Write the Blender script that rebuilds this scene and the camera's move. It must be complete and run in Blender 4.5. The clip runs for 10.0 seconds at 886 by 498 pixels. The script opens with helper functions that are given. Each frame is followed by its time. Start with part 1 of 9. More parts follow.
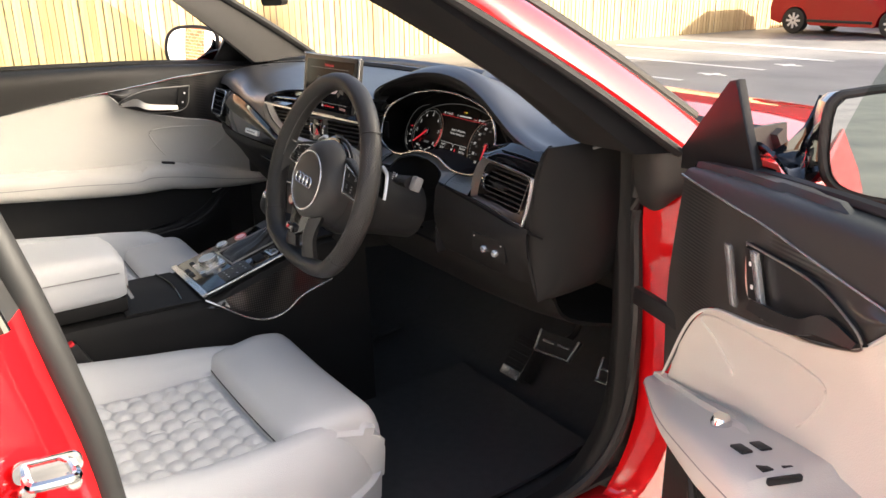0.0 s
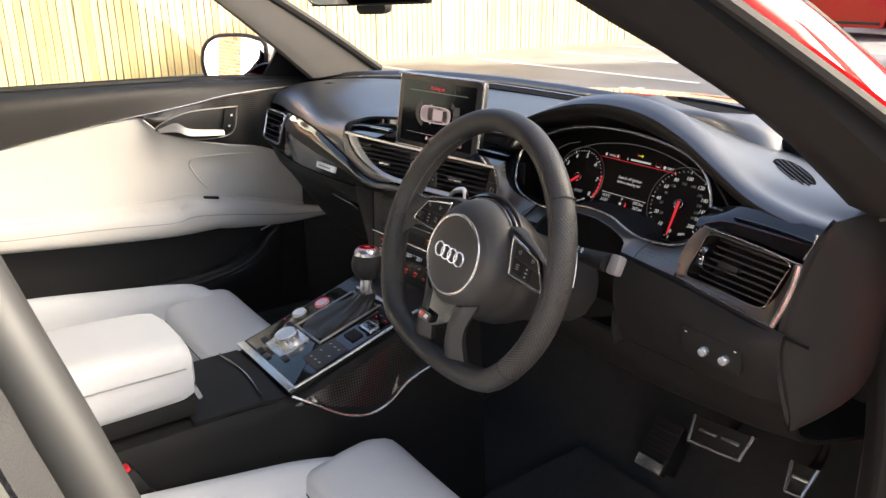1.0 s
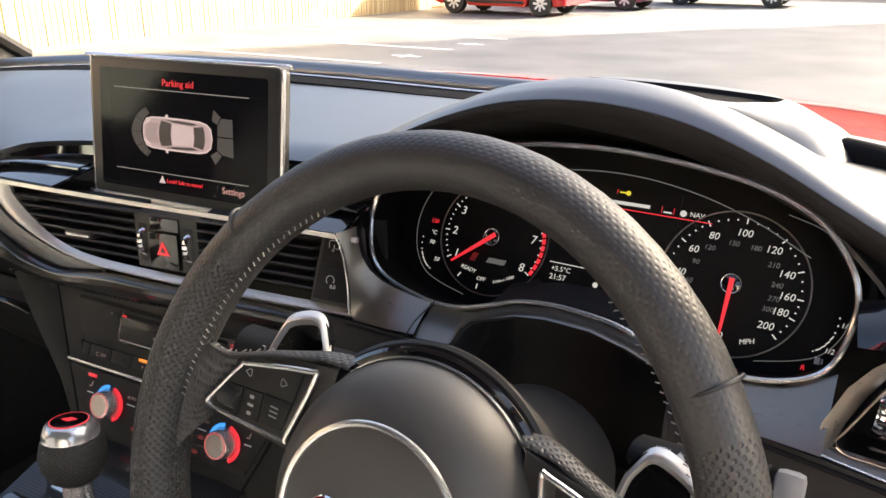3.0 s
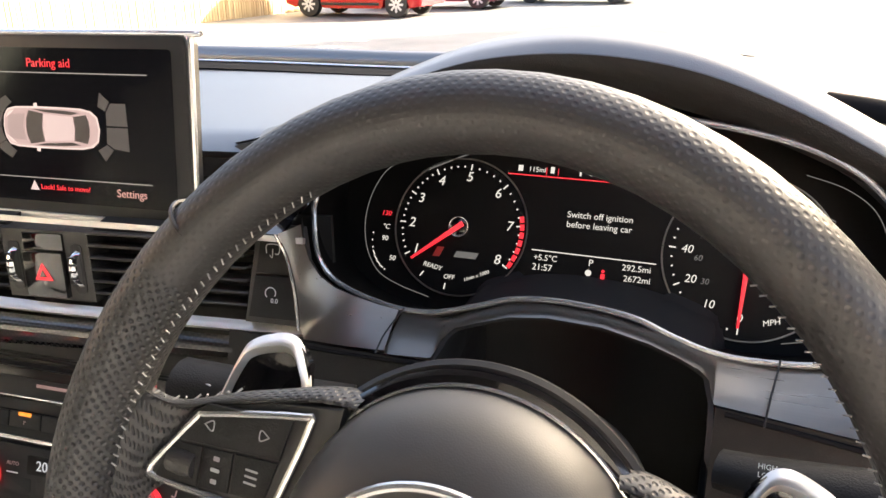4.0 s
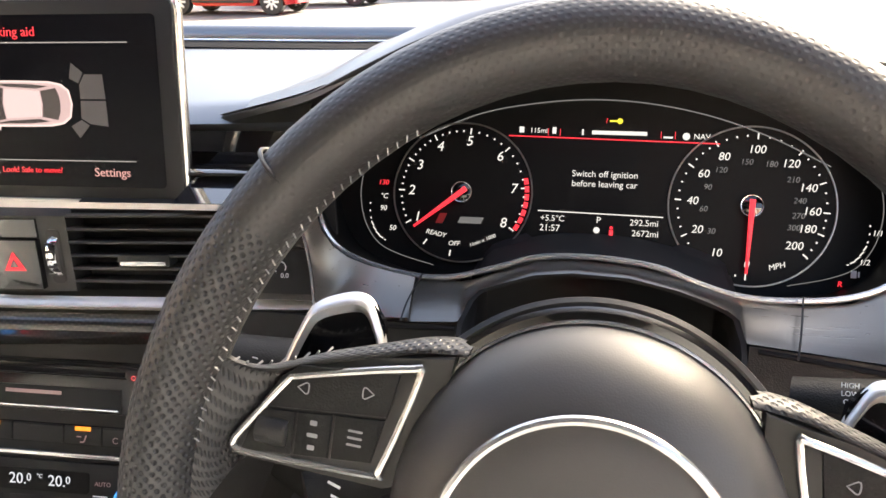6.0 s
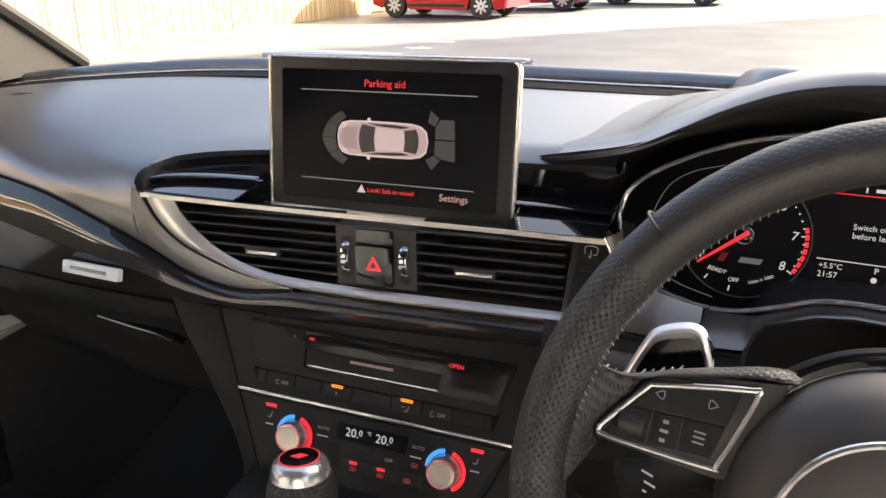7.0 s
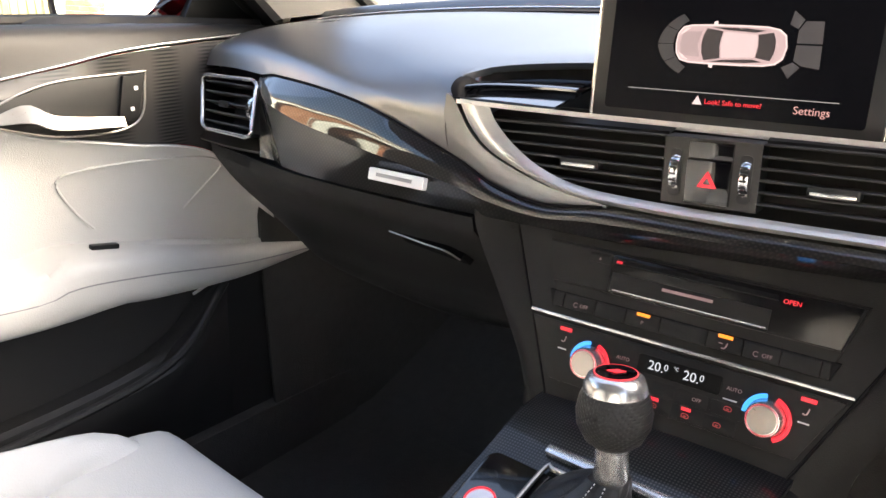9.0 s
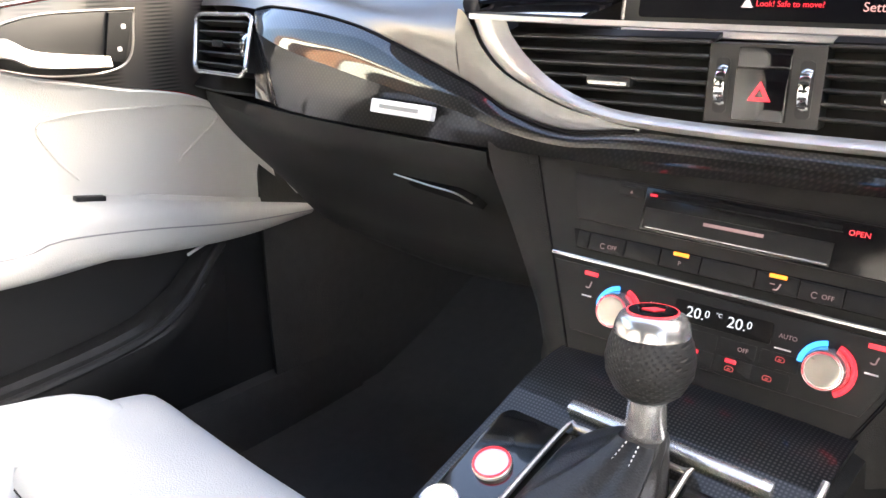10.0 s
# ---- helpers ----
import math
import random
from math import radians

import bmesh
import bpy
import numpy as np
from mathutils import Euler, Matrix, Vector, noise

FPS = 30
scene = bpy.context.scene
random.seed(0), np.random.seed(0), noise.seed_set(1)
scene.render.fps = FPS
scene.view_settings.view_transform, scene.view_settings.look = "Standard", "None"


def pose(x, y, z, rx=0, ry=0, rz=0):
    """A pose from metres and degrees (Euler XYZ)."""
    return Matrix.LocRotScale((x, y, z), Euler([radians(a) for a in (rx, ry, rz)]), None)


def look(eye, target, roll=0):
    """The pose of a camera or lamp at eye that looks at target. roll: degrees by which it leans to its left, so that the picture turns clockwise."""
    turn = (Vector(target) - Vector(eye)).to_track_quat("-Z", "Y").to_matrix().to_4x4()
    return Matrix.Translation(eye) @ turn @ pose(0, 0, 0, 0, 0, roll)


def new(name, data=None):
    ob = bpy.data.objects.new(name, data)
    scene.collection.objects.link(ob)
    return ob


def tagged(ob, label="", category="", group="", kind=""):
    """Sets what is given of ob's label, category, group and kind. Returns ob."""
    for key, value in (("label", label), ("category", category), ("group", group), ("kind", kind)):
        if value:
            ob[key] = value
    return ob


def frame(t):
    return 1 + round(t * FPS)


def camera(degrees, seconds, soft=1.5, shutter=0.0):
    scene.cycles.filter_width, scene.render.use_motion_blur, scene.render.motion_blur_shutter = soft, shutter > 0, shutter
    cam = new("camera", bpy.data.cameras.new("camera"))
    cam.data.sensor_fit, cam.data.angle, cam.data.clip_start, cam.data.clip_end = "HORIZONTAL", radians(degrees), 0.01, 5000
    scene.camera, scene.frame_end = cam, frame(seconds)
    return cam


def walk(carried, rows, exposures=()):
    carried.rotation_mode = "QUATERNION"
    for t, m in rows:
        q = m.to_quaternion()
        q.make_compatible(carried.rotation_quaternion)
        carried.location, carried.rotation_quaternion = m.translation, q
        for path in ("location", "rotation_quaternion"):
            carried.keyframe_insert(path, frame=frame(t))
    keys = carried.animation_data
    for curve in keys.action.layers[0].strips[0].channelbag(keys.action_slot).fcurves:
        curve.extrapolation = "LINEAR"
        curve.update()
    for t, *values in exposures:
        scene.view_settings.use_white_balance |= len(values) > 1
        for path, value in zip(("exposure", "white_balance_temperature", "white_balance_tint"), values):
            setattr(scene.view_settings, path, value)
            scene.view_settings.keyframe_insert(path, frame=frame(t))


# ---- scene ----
cam = camera(58.7, 10.0)
PATH = [
    (0, (1.568, -0.754, 1.264), (0.02, 0.328, 0.607), -0.6),
    (0.5, (1.327, -0.778, 1.267), (-0.232, 0.288, 0.608), -0.6),
    (1, (1.114, -0.747, 1.268), (-0.419, 0.355, 0.609), -0.5),
    (1.5, (0.925, -0.652, 1.27), (-0.472, 0.62, 0.613), -0.1),
    (2, (0.772, -0.585, 1.251), (-0.53, 0.782, 0.593), -0.1),
    (2.5, (0.64, -0.493, 1.214), (-0.522, 0.985, 0.533), -0.4),
    (2.7, (0.602, -0.465, 1.204), (-0.471, 1.074, 0.513), -0.1),
    (3.8, (0.459, -0.389, 1.148), (-0.246, 1.351, 0.46), -0.3),
    (4, (0.449, -0.38, 1.146), (-0.207, 1.379, 0.456), -0.6),
    (4.5, (0.421, -0.361, 1.135), (-0.101, 1.442, 0.443), -0.5),
    (5, (0.404, -0.35, 1.119), (-0.012, 1.479, 0.425), -0.4),
    (5.2, (0.399, -0.351, 1.119), (0.018, 1.481, 0.411), -0.4),
    (6.3, (0.355, -0.432, 1.128), (-0.034, 1.403, 0.433), -0.9),
    (6.5, (0.343, -0.454, 1.133), (-0.173, 1.351, 0.442), -0.6),
    (7, (0.319, -0.51, 1.174), (-0.5, 1.18, 0.487), -0.7),
    (7.5, (0.309, -0.558, 1.21), (-0.695, 1.03, 0.527), -0.7),
    (8, (0.287, -0.578, 1.207), (-0.816, 0.943, 0.523), -0.4),
    (8.5, (0.261, -0.58, 1.177), (-0.922, 0.88, 0.494), -0.5),
    (9, (0.233, -0.553, 1.093), (-1.007, 0.864, 0.42), -0.4),
    (9.5, (0.207, -0.529, 1.05), (-1.05, 0.872, 0.376), -0.4),
    (10, (0.197, -0.507, 1.024), (-1.065, 0.882, 0.333), -0.4),
]
EXPOSURES = [(0, 2.26, 6750, 9), (1.0, 2.48, 6600, 9), (2.0, 2.5, 6700, 9), (2.5, 2.65, 6800, 9), (4.0, 3.35, 7100, 9), (5.0, 3.7, 7100, 9), (6.5, 3.35, 6900, 9), (7.5, 2.55, 6900, 9), (8.5, 3.1, 6900, 9), (9.0, 3.55, 6800, 9), (9.5, 4.05, 6650, 9), (10.0, 4.2, 6650, 9)]
walk(cam, [(t, look(eye, target, roll)) for t, eye, target, roll in PATH], EXPOSURES)

import itertools
from mathutils.bvhtree import BVHTree

# ---- world and sun ----
world = bpy.data.worlds.new("world")
scene.world = world
world.use_nodes = True
wn = world.node_tree.nodes
sky = wn.new("ShaderNodeTexSky")
sky.sky_type = "NISHITA"
sky.sun_disc = False
SUN_AZ, SUN_EL = 36.0, 25.0
sky.dust_density, sky.air_density = 7.0, 0.75
sky.sun_elevation, sky.sun_rotation = radians(SUN_EL), radians(SUN_AZ)
wn["Background"].inputs["Strength"].default_value = 0.12
world.node_tree.links.new(sky.outputs[0], wn["Background"].inputs["Color"])
sun_data = bpy.data.lights.new("sun", "SUN")
sun_data.energy, sun_data.angle, sun_data.color = 4.8, radians(0.5), (1.0, 0.93, 0.82)
sun = new("sun", sun_data)
SUN_DIR = Vector((math.sin(radians(SUN_AZ)) * math.cos(radians(SUN_EL)), math.cos(radians(SUN_AZ)) * math.cos(radians(SUN_EL)), math.sin(radians(SUN_EL))))
sun.matrix_world = look(SUN_DIR * 40, (0, 0, 0))

GROUND = -0.1


# ---- materials ----
def principled(name, base, rough=0.5, metal=0.0, coat=0.0, spec=0.5, var=0.12, var_scale=9.0, grain=0.0, grain_scale=900.0, emit=None, emit_strength=0.0, sheen=0.0):
    m = bpy.data.materials.new(name)
    m.use_nodes = True
    nt = m.node_tree
    nodes, links = nt.nodes, nt.links
    b = nodes["Principled BSDF"]
    b.inputs["Roughness"].default_value = rough
    b.inputs["Metallic"].default_value = metal
    b.inputs["Coat Weight"].default_value = coat
    b.inputs["Coat Roughness"].default_value = 0.03
    b.inputs["Specular IOR Level"].default_value = spec
    b.inputs["Sheen Weight"].default_value = sheen
    b.inputs["Base Color"].default_value = (*base, 1)
    tc = nodes.new("ShaderNodeTexCoord")
    if var > 0:
        n = nodes.new("ShaderNodeTexNoise")
        n.inputs["Scale"].default_value = var_scale
        n.inputs["Detail"].default_value = 5
        links.new(tc.outputs["Object"], n.inputs["Vector"])
        r = nodes.new("ShaderNodeMapRange")
        r.inputs["To Min"].default_value, r.inputs["To Max"].default_value = 1 - var, 1 + var
        links.new(n.outputs["Fac"], r.inputs["Value"])
        mul = nodes.new("ShaderNodeVectorMath")
        mul.operation = "SCALE"
        mul.inputs[0].default_value = base
        links.new(r.outputs["Result"], mul.inputs["Scale"])
        links.new(mul.outputs["Vector"], b.inputs["Base Color"])
        rr = nodes.new("ShaderNodeMapRange")
        rr.inputs["To Min"].default_value, rr.inputs["To Max"].default_value = max(rough - 0.06, 0.02), min(rough + 0.06, 1)
        links.new(n.outputs["Fac"], rr.inputs["Value"])
        links.new(rr.outputs["Result"], b.inputs["Roughness"])
    if grain > 0:
        v = nodes.new("ShaderNodeTexVoronoi")
        v.inputs["Scale"].default_value = grain_scale
        links.new(tc.outputs["Object"], v.inputs["Vector"])
        bump = nodes.new("ShaderNodeBump")
        bump.inputs["Strength"].default_value = grain
        bump.inputs["Distance"].default_value = 0.001
        links.new(v.outputs["Distance"], bump.inputs["Height"])
        links.new(bump.outputs["Normal"], b.inputs["Normal"])
    if emit:
        b.inputs["Emission Color"].default_value = (*emit, 1)
        b.inputs["Emission Strength"].default_value = emit_strength
    return m


def glow(name, colour, strength):
    return principled(name, (0.02, 0.02, 0.02), 0.5, var=0, emit=colour, emit_strength=strength)


def carbon(name, pitch=0.0042, turn=(0, 0, 0), high=0.026):
    """Twill carbon fibre under clear lacquer."""
    m = principled(name, (0.02, 0.02, 0.02), 0.35, coat=1.0, var=0)
    m.node_tree.nodes["Principled BSDF"].inputs["Coat IOR"].default_value = 1.6
    m.node_tree.nodes["Principled BSDF"].inputs["Specular IOR Level"].default_value = 0.12
    nt = m.node_tree
    nodes, links = nt.nodes, nt.links
    tc = nodes.new("ShaderNodeTexCoord")
    mp = nodes.new("ShaderNodeMapping")
    mp.inputs["Rotation"].default_value = [radians(a) for a in turn]
    links.new(tc.outputs["Object"], mp.inputs["Vector"])
    waves = []
    for axis in ("Y", "Z"):
        w = nodes.new("ShaderNodeTexWave")
        w.bands_direction = axis
        w.inputs["Scale"].default_value = 0.314 / pitch
        w.inputs["Distortion"].default_value = 0.6
        w.inputs["Detail"].default_value = 1
        links.new(mp.outputs["Vector"], w.inputs["Vector"])
        waves.append(w)
    mixv = nodes.new("ShaderNodeMath")
    mixv.operation = "MULTIPLY"
    links.new(waves[0].outputs["Fac"], mixv.inputs[0])
    links.new(waves[1].outputs["Fac"], mixv.inputs[1])
    ramp = nodes.new("ShaderNodeValToRGB")
    ramp.color_ramp.elements[0].position, ramp.color_ramp.elements[0].color = 0.08, (0.010, 0.010, 0.010, 1)
    ramp.color_ramp.elements[1].position, ramp.color_ramp.elements[1].color = 0.75, (high, high * 0.94, high * 0.88, 1)
    links.new(mixv.outputs[0], ramp.inputs["Fac"])
    links.new(ramp.outputs["Color"], nodes["Principled BSDF"].inputs["Base Color"])
    return m


def perforated(name, base, rough, scale):
    """Black leather punched with fine rows of holes."""
    m = principled(name, base, rough, var=0.15, var_scale=30)
    nt = m.node_tree
    nodes, links = nt.nodes, nt.links
    tc = nodes.new("ShaderNodeTexCoord")
    v = nodes.new("ShaderNodeTexVoronoi")
    v.voronoi_dimensions = "2D"
    v.inputs["Scale"].default_value = scale
    v.inputs["Randomness"].default_value = 0.04
    mp = nodes.new("ShaderNodeMapping")
    mp.inputs["Rotation"].default_value = (radians(90), 0, radians(40))
    links.new(tc.outputs["Object"], mp.inputs["Vector"])
    links.new(mp.outputs["Vector"], v.inputs["Vector"])
    ramp = nodes.new("ShaderNodeMapRange")
    ramp.inputs["From Min"].default_value, ramp.inputs["From Max"].default_value = 0.12, 0.36
    links.new(v.outputs["Distance"], ramp.inputs["Value"])
    bump = nodes.new("ShaderNodeBump")
    bump.inputs["Strength"].default_value, bump.inputs["Distance"].default_value = 0.7, 0.0007
    links.new(ramp.outputs["Result"], bump.inputs["Height"])
    links.new(bump.outputs["Normal"], nodes["Principled BSDF"].inputs["Normal"])
    return m


def brushed(name, base, rough, metal=1.0):
    """Brushed aluminium: fine streaks along x."""
    m = principled(name, base, rough, metal=metal, var=0)
    nt = m.node_tree
    nodes, links = nt.nodes, nt.links
    tc = nodes.new("ShaderNodeTexCoord")
    mp = nodes.new("ShaderNodeMapping")
    mp.inputs["Scale"].default_value = (8, 900, 900)
    links.new(tc.outputs["Object"], mp.inputs["Vector"])
    n = nodes.new("ShaderNodeTexNoise")
    n.inputs["Scale"].default_value = 1.0
    n.inputs["Detail"].default_value = 3
    links.new(mp.outputs["Vector"], n.inputs["Vector"])
    r = nodes.new("ShaderNodeMapRange")
    r.inputs["To Min"].default_value, r.inputs["To Max"].default_value = rough - 0.08, rough + 0.1
    links.new(n.outputs["Fac"], r.inputs["Value"])
    links.new(r.outputs["Result"], nodes["Principled BSDF"].inputs["Roughness"])
    bump = nodes.new("ShaderNodeBump")
    bump.inputs["Strength"].default_value, bump.inputs["Distance"].default_value = 0.08, 0.0005
    links.new(n.outputs["Fac"], bump.inputs["Height"])
    links.new(bump.outputs["Normal"], nodes["Principled BSDF"].inputs["Normal"])
    return m


def pane_material(name, tint, gloss):
    """Thin clear glass: see-through with a Fresnel gloss."""
    m = bpy.data.materials.new(name)
    m.use_nodes = True
    nt = m.node_tree
    nt.nodes.clear()
    out = nt.nodes.new("ShaderNodeOutputMaterial")
    mix = nt.nodes.new("ShaderNodeMixShader")
    clear = nt.nodes.new("ShaderNodeBsdfTransparent")
    clear.inputs["Color"].default_value = (*tint, 1)
    shine = nt.nodes.new("ShaderNodeBsdfGlossy")
    shine.inputs["Roughness"].default_value = 0.02
    lw = nt.nodes.new("ShaderNodeLayerWeight")
    lw.inputs["Blend"].default_value = 0.5
    pw = nt.nodes.new("ShaderNodeMath")
    pw.operation = "POWER"
    pw.inputs[1].default_value = 4.0
    nt.links.new(lw.outputs["Facing"], pw.inputs[0])
    sc = nt.nodes.new("ShaderNodeMath")
    sc.operation = "MULTIPLY_ADD"
    sc.inputs[1].default_value, sc.inputs[2].default_value = gloss, 0.03
    nt.links.new(pw.outputs[0], sc.inputs[0])
    nt.links.new(sc.outputs[0], mix.inputs["Fac"])
    nt.links.new(clear.outputs[0], mix.inputs[1])
    nt.links.new(shine.outputs[0], mix.inputs[2])
    nt.links.new(mix.outputs[0], out.inputs["Surface"])
    return m


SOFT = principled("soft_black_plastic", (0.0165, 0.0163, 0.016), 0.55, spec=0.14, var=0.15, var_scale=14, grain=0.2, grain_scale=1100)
DASH = principled("dash_pad", (0.034, 0.034, 0.035), 0.32, spec=1.0, var=0.12, var_scale=6, grain=0.10, grain_scale=1400)
HARD = principled("hard_black_plastic", (0.016, 0.016, 0.016), 0.42, spec=0.35, var=0.15, var_scale=20)
GREY = principled("dark_grey_plastic", (0.032, 0.031, 0.030), 0.42, spec=0.4, var=0.1, var_scale=15, grain=0.2, grain_scale=1300)
GLOSS = principled("piano_black", (0.006, 0.006, 0.007), 0.08, coat=0.6, var=0)
LEATHER = principled("black_leather", (0.027, 0.0265, 0.0265), 0.42, var=0.15, var_scale=30, grain=0.2, grain_scale=700)
RIM = perforated("perforated_black_leather", (0.026, 0.0255, 0.025), 0.50, 340)
RIM.node_tree.nodes["Principled BSDF"].inputs["Specular IOR Level"].default_value = 0.3


def perforated_by_map(name, base, rough):
    """Black leather with even rows of holes laid along the mesh's own map."""
    m = principled(name, base, rough, var=0.04, var_scale=25)
    nt = m.node_tree
    nodes, links = nt.nodes, nt.links
    uv = nodes.new("ShaderNodeUVMap")
    uv.uv_map = "UVMap"
    mp = nodes.new("ShaderNodeMapping")
    mp.inputs["Rotation"].default_value = (0, 0, radians(45))
    links.new(uv.outputs["UV"], mp.inputs["Vector"])
    v = nodes.new("ShaderNodeTexVoronoi")
    v.voronoi_dimensions = "2D"
    v.inputs["Scale"].default_value = 300
    v.inputs["Randomness"].default_value = 0.04
    links.new(mp.outputs["Vector"], v.inputs["Vector"])
    ramp = nodes.new("ShaderNodeMapRange")
    ramp.inputs["From Min"].default_value, ramp.inputs["From Max"].default_value = 0.10, 0.36
    links.new(v.outputs["Distance"], ramp.inputs["Value"])
    bump = nodes.new("ShaderNodeBump")
    bump.inputs["Strength"].default_value, bump.inputs["Distance"].default_value = 0.5, 0.0008
    links.new(ramp.outputs["Result"], bump.inputs["Height"])
    links.new(bump.outputs["Normal"], nodes["Principled BSDF"].inputs["Normal"])
    # the holes are deep between the seams at the grips, faint elsewhere
    sep = nodes.new("ShaderNodeSeparateXYZ")
    links.new(uv.outputs["UV"], sep.inputs[0])
    last = sep.outputs["X"]
    for op, value in (("SUBTRACT", 0.525), ("ABSOLUTE", 0), ("SUBTRACT", 0.261), ("ABSOLUTE", 0), ("LESS_THAN", 0.101), ("MULTIPLY_ADD", 0.50)):
        k = nodes.new("ShaderNodeMath")
        k.operation = op
        k.inputs[1].default_value = value
        if op == "MULTIPLY_ADD":
            k.inputs[2].default_value = 0.26
        links.new(last, k.inputs[0])
        last = k.outputs[0]
    links.new(last, bump.inputs["Strength"])
    return m


RIM_MAPPED = perforated_by_map("perforated_rim_leather", (0.025, 0.0248, 0.0248), 0.46)
SEAT = principled("pale_grey_leather", (0.56, 0.575, 0.59), 0.48, var=0.06, var_scale=6, grain=0.22, grain_scale=650)
DOORTRIM = principled("pale_grey_door_leather", (0.60, 0.59, 0.56), 0.5, var=0.06, var_scale=5, grain=0.22, grain_scale=650)
CARPET = principled("black_carpet", (0.050, 0.049, 0.047), 0.95, var=0.3, var_scale=60, grain=0.6, grain_scale=500, sheen=0.04)
# pillar lining made paler: the light on the passenger side is in its colour
LIT_LINING = principled("lit_grey_pillar_lining", (0.058, 0.056, 0.053), 0.85, var=0.12, var_scale=30, grain=0.4, grain_scale=700)
HEADLINE = principled("dark_grey_headlining", (0.040, 0.040, 0.041), 0.8, var=0.1, var_scale=40, grain=0.4, grain_scale=600)
ALU = brushed("brushed_aluminium", (0.72, 0.69, 0.65), 0.34, 0.7)
TRIMALU = brushed("satin_grey_aluminium", (0.38, 0.355, 0.32), 0.30, 0.9)
SATIN = principled("satin_aluminium", (0.66, 0.65, 0.63), 0.24, metal=0.8, var=0.05, var_scale=30)
CHROME = principled("chrome", (0.78, 0.78, 0.78), 0.08, metal=1.0, var=0)
CARBON = carbon("carbon_fibre", 0.0046, (0, 0, 0), 0.055)
RIBBED = carbon("ribbed_carbon_fibre", 0.0046, (0, 0, 0), 0.045)
for node in RIBBED.node_tree.nodes:
    if node.type == "MATH":
        node.operation = "MAXIMUM"
    if node.type == "TEX_WAVE" and node.bands_direction == "Y":
        node.inputs["Scale"].default_value = 4.0
        node.inputs["Distortion"].default_value = 3.0
RIBBED.node_tree.nodes["Principled BSDF"].inputs["Coat Weight"].default_value = 0.5
CARBON_FLAT = carbon("carbon_fibre_console", 0.0027, (0, 90, 0), 0.050)
CARBON_FLAT.node_tree.nodes["Principled BSDF"].inputs["Coat Weight"].default_value = 0.35
HUB = principled("soft_black_airbag_cover", (0.042, 0.041, 0.040), 0.5, var=0.08, var_scale=20, grain=0.04, grain_scale=1300)
CARBON_DASH = carbon("carbon_fibre_dash", 0.0030, (0, 35, 45), 0.030)
STACKBLACK = principled("stack_black", (0.0145, 0.0145, 0.015), 0.42, spec=0.16, var=0.15, var_scale=20, grain=0.1, grain_scale=1200)
STACKGLOSS = principled("stack_gloss_black", (0.008, 0.008, 0.0085), 0.14, spec=0.4, var=0)
TINTED = principled("dark_tinted_glass", (0.008, 0.009, 0.010), 0.22, spec=0.06, var=0)
TINTED.node_tree.nodes["Principled BSDF"].inputs["IOR"].default_value = 1.2
DASH.node_tree.nodes["Principled BSDF"].inputs["IOR"].default_value = 1.85
PAINT = principled("red_car_paint", (0.62, 0.006, 0.010), 0.40, coat=1.0, spec=0.05, var=0.03, var_scale=3)
PAINT.node_tree.nodes["Principled BSDF"].inputs["Coat IOR"].default_value = 1.8
RUBBER = principled("black_rubber", (0.014, 0.014, 0.014), 0.6, var=0.2, var_scale=30)
MIRROR = principled("mirror_glass", (0.80, 0.80, 0.79), 0.01, metal=1.0, var=0)
GLASS = pane_material("windscreen_glass", (0.95, 0.96, 0.955), 0.12)
DOORGLASS = pane_material("green_tinted_door_glass", (0.62, 0.68, 0.64), 0.35)
WHITE_INK = glow("white_dial_print", (1.0, 0.98, 0.95), 0.085)
GREY_INK = glow("dim_grey_dial_print", (0.5, 0.5, 0.5), 0.03)
RED_INK = glow("red_dial_print", (1.0, 0.03, 0.05), 0.13)
YELLOW_INK = glow("yellow_warning_print", (0.9, 0.75, 0.05), 0.12)
RED_LED = glow("red_led", (1.0, 0.025, 0.045), 0.125)
AMBER_LED = glow("amber_led", (1.0, 0.28, 0.02), 0.16)
BLUE_LED = glow("blue_led", (0.05, 0.35, 1.0), 0.16)
PRINT = principled("white_button_print", (0.75, 0.75, 0.75), 0.6, var=0)
DIMPRINT = principled("grey_button_print", (0.28, 0.28, 0.28), 0.6, var=0)
STACKPRINT = principled("faintly_red_lit_print", (0.24, 0.21, 0.21), 0.6, var=0, emit=(1.0, 0.25, 0.25), emit_strength=0.012)
DISPLAY_INK = glow("cool_white_display_figures", (0.86, 0.90, 1.0), 0.075)
ARCH_BLACK = principled("dark_column_plastic", (0.020, 0.020, 0.021), 0.7, spec=0.2, var=0.15, var_scale=20)
MATT = principled("matt_black_plastic", (0.008, 0.008, 0.009), 0.9, spec=0.08, var=0.2, var_scale=30)
PALE_KEY = principled("pale_grey_plastic", (0.22, 0.22, 0.22), 0.45, var=0.05, var_scale=40)
DIAL = principled("dial_black", (0.003, 0.003, 0.003), 0.5, spec=0.15, var=0)
SCREEN = principled("screen_black", (0.004, 0.004, 0.005), 0.10, spec=0.08, var=0, emit=(0.05, 0.05, 0.06), emit_strength=0.004)


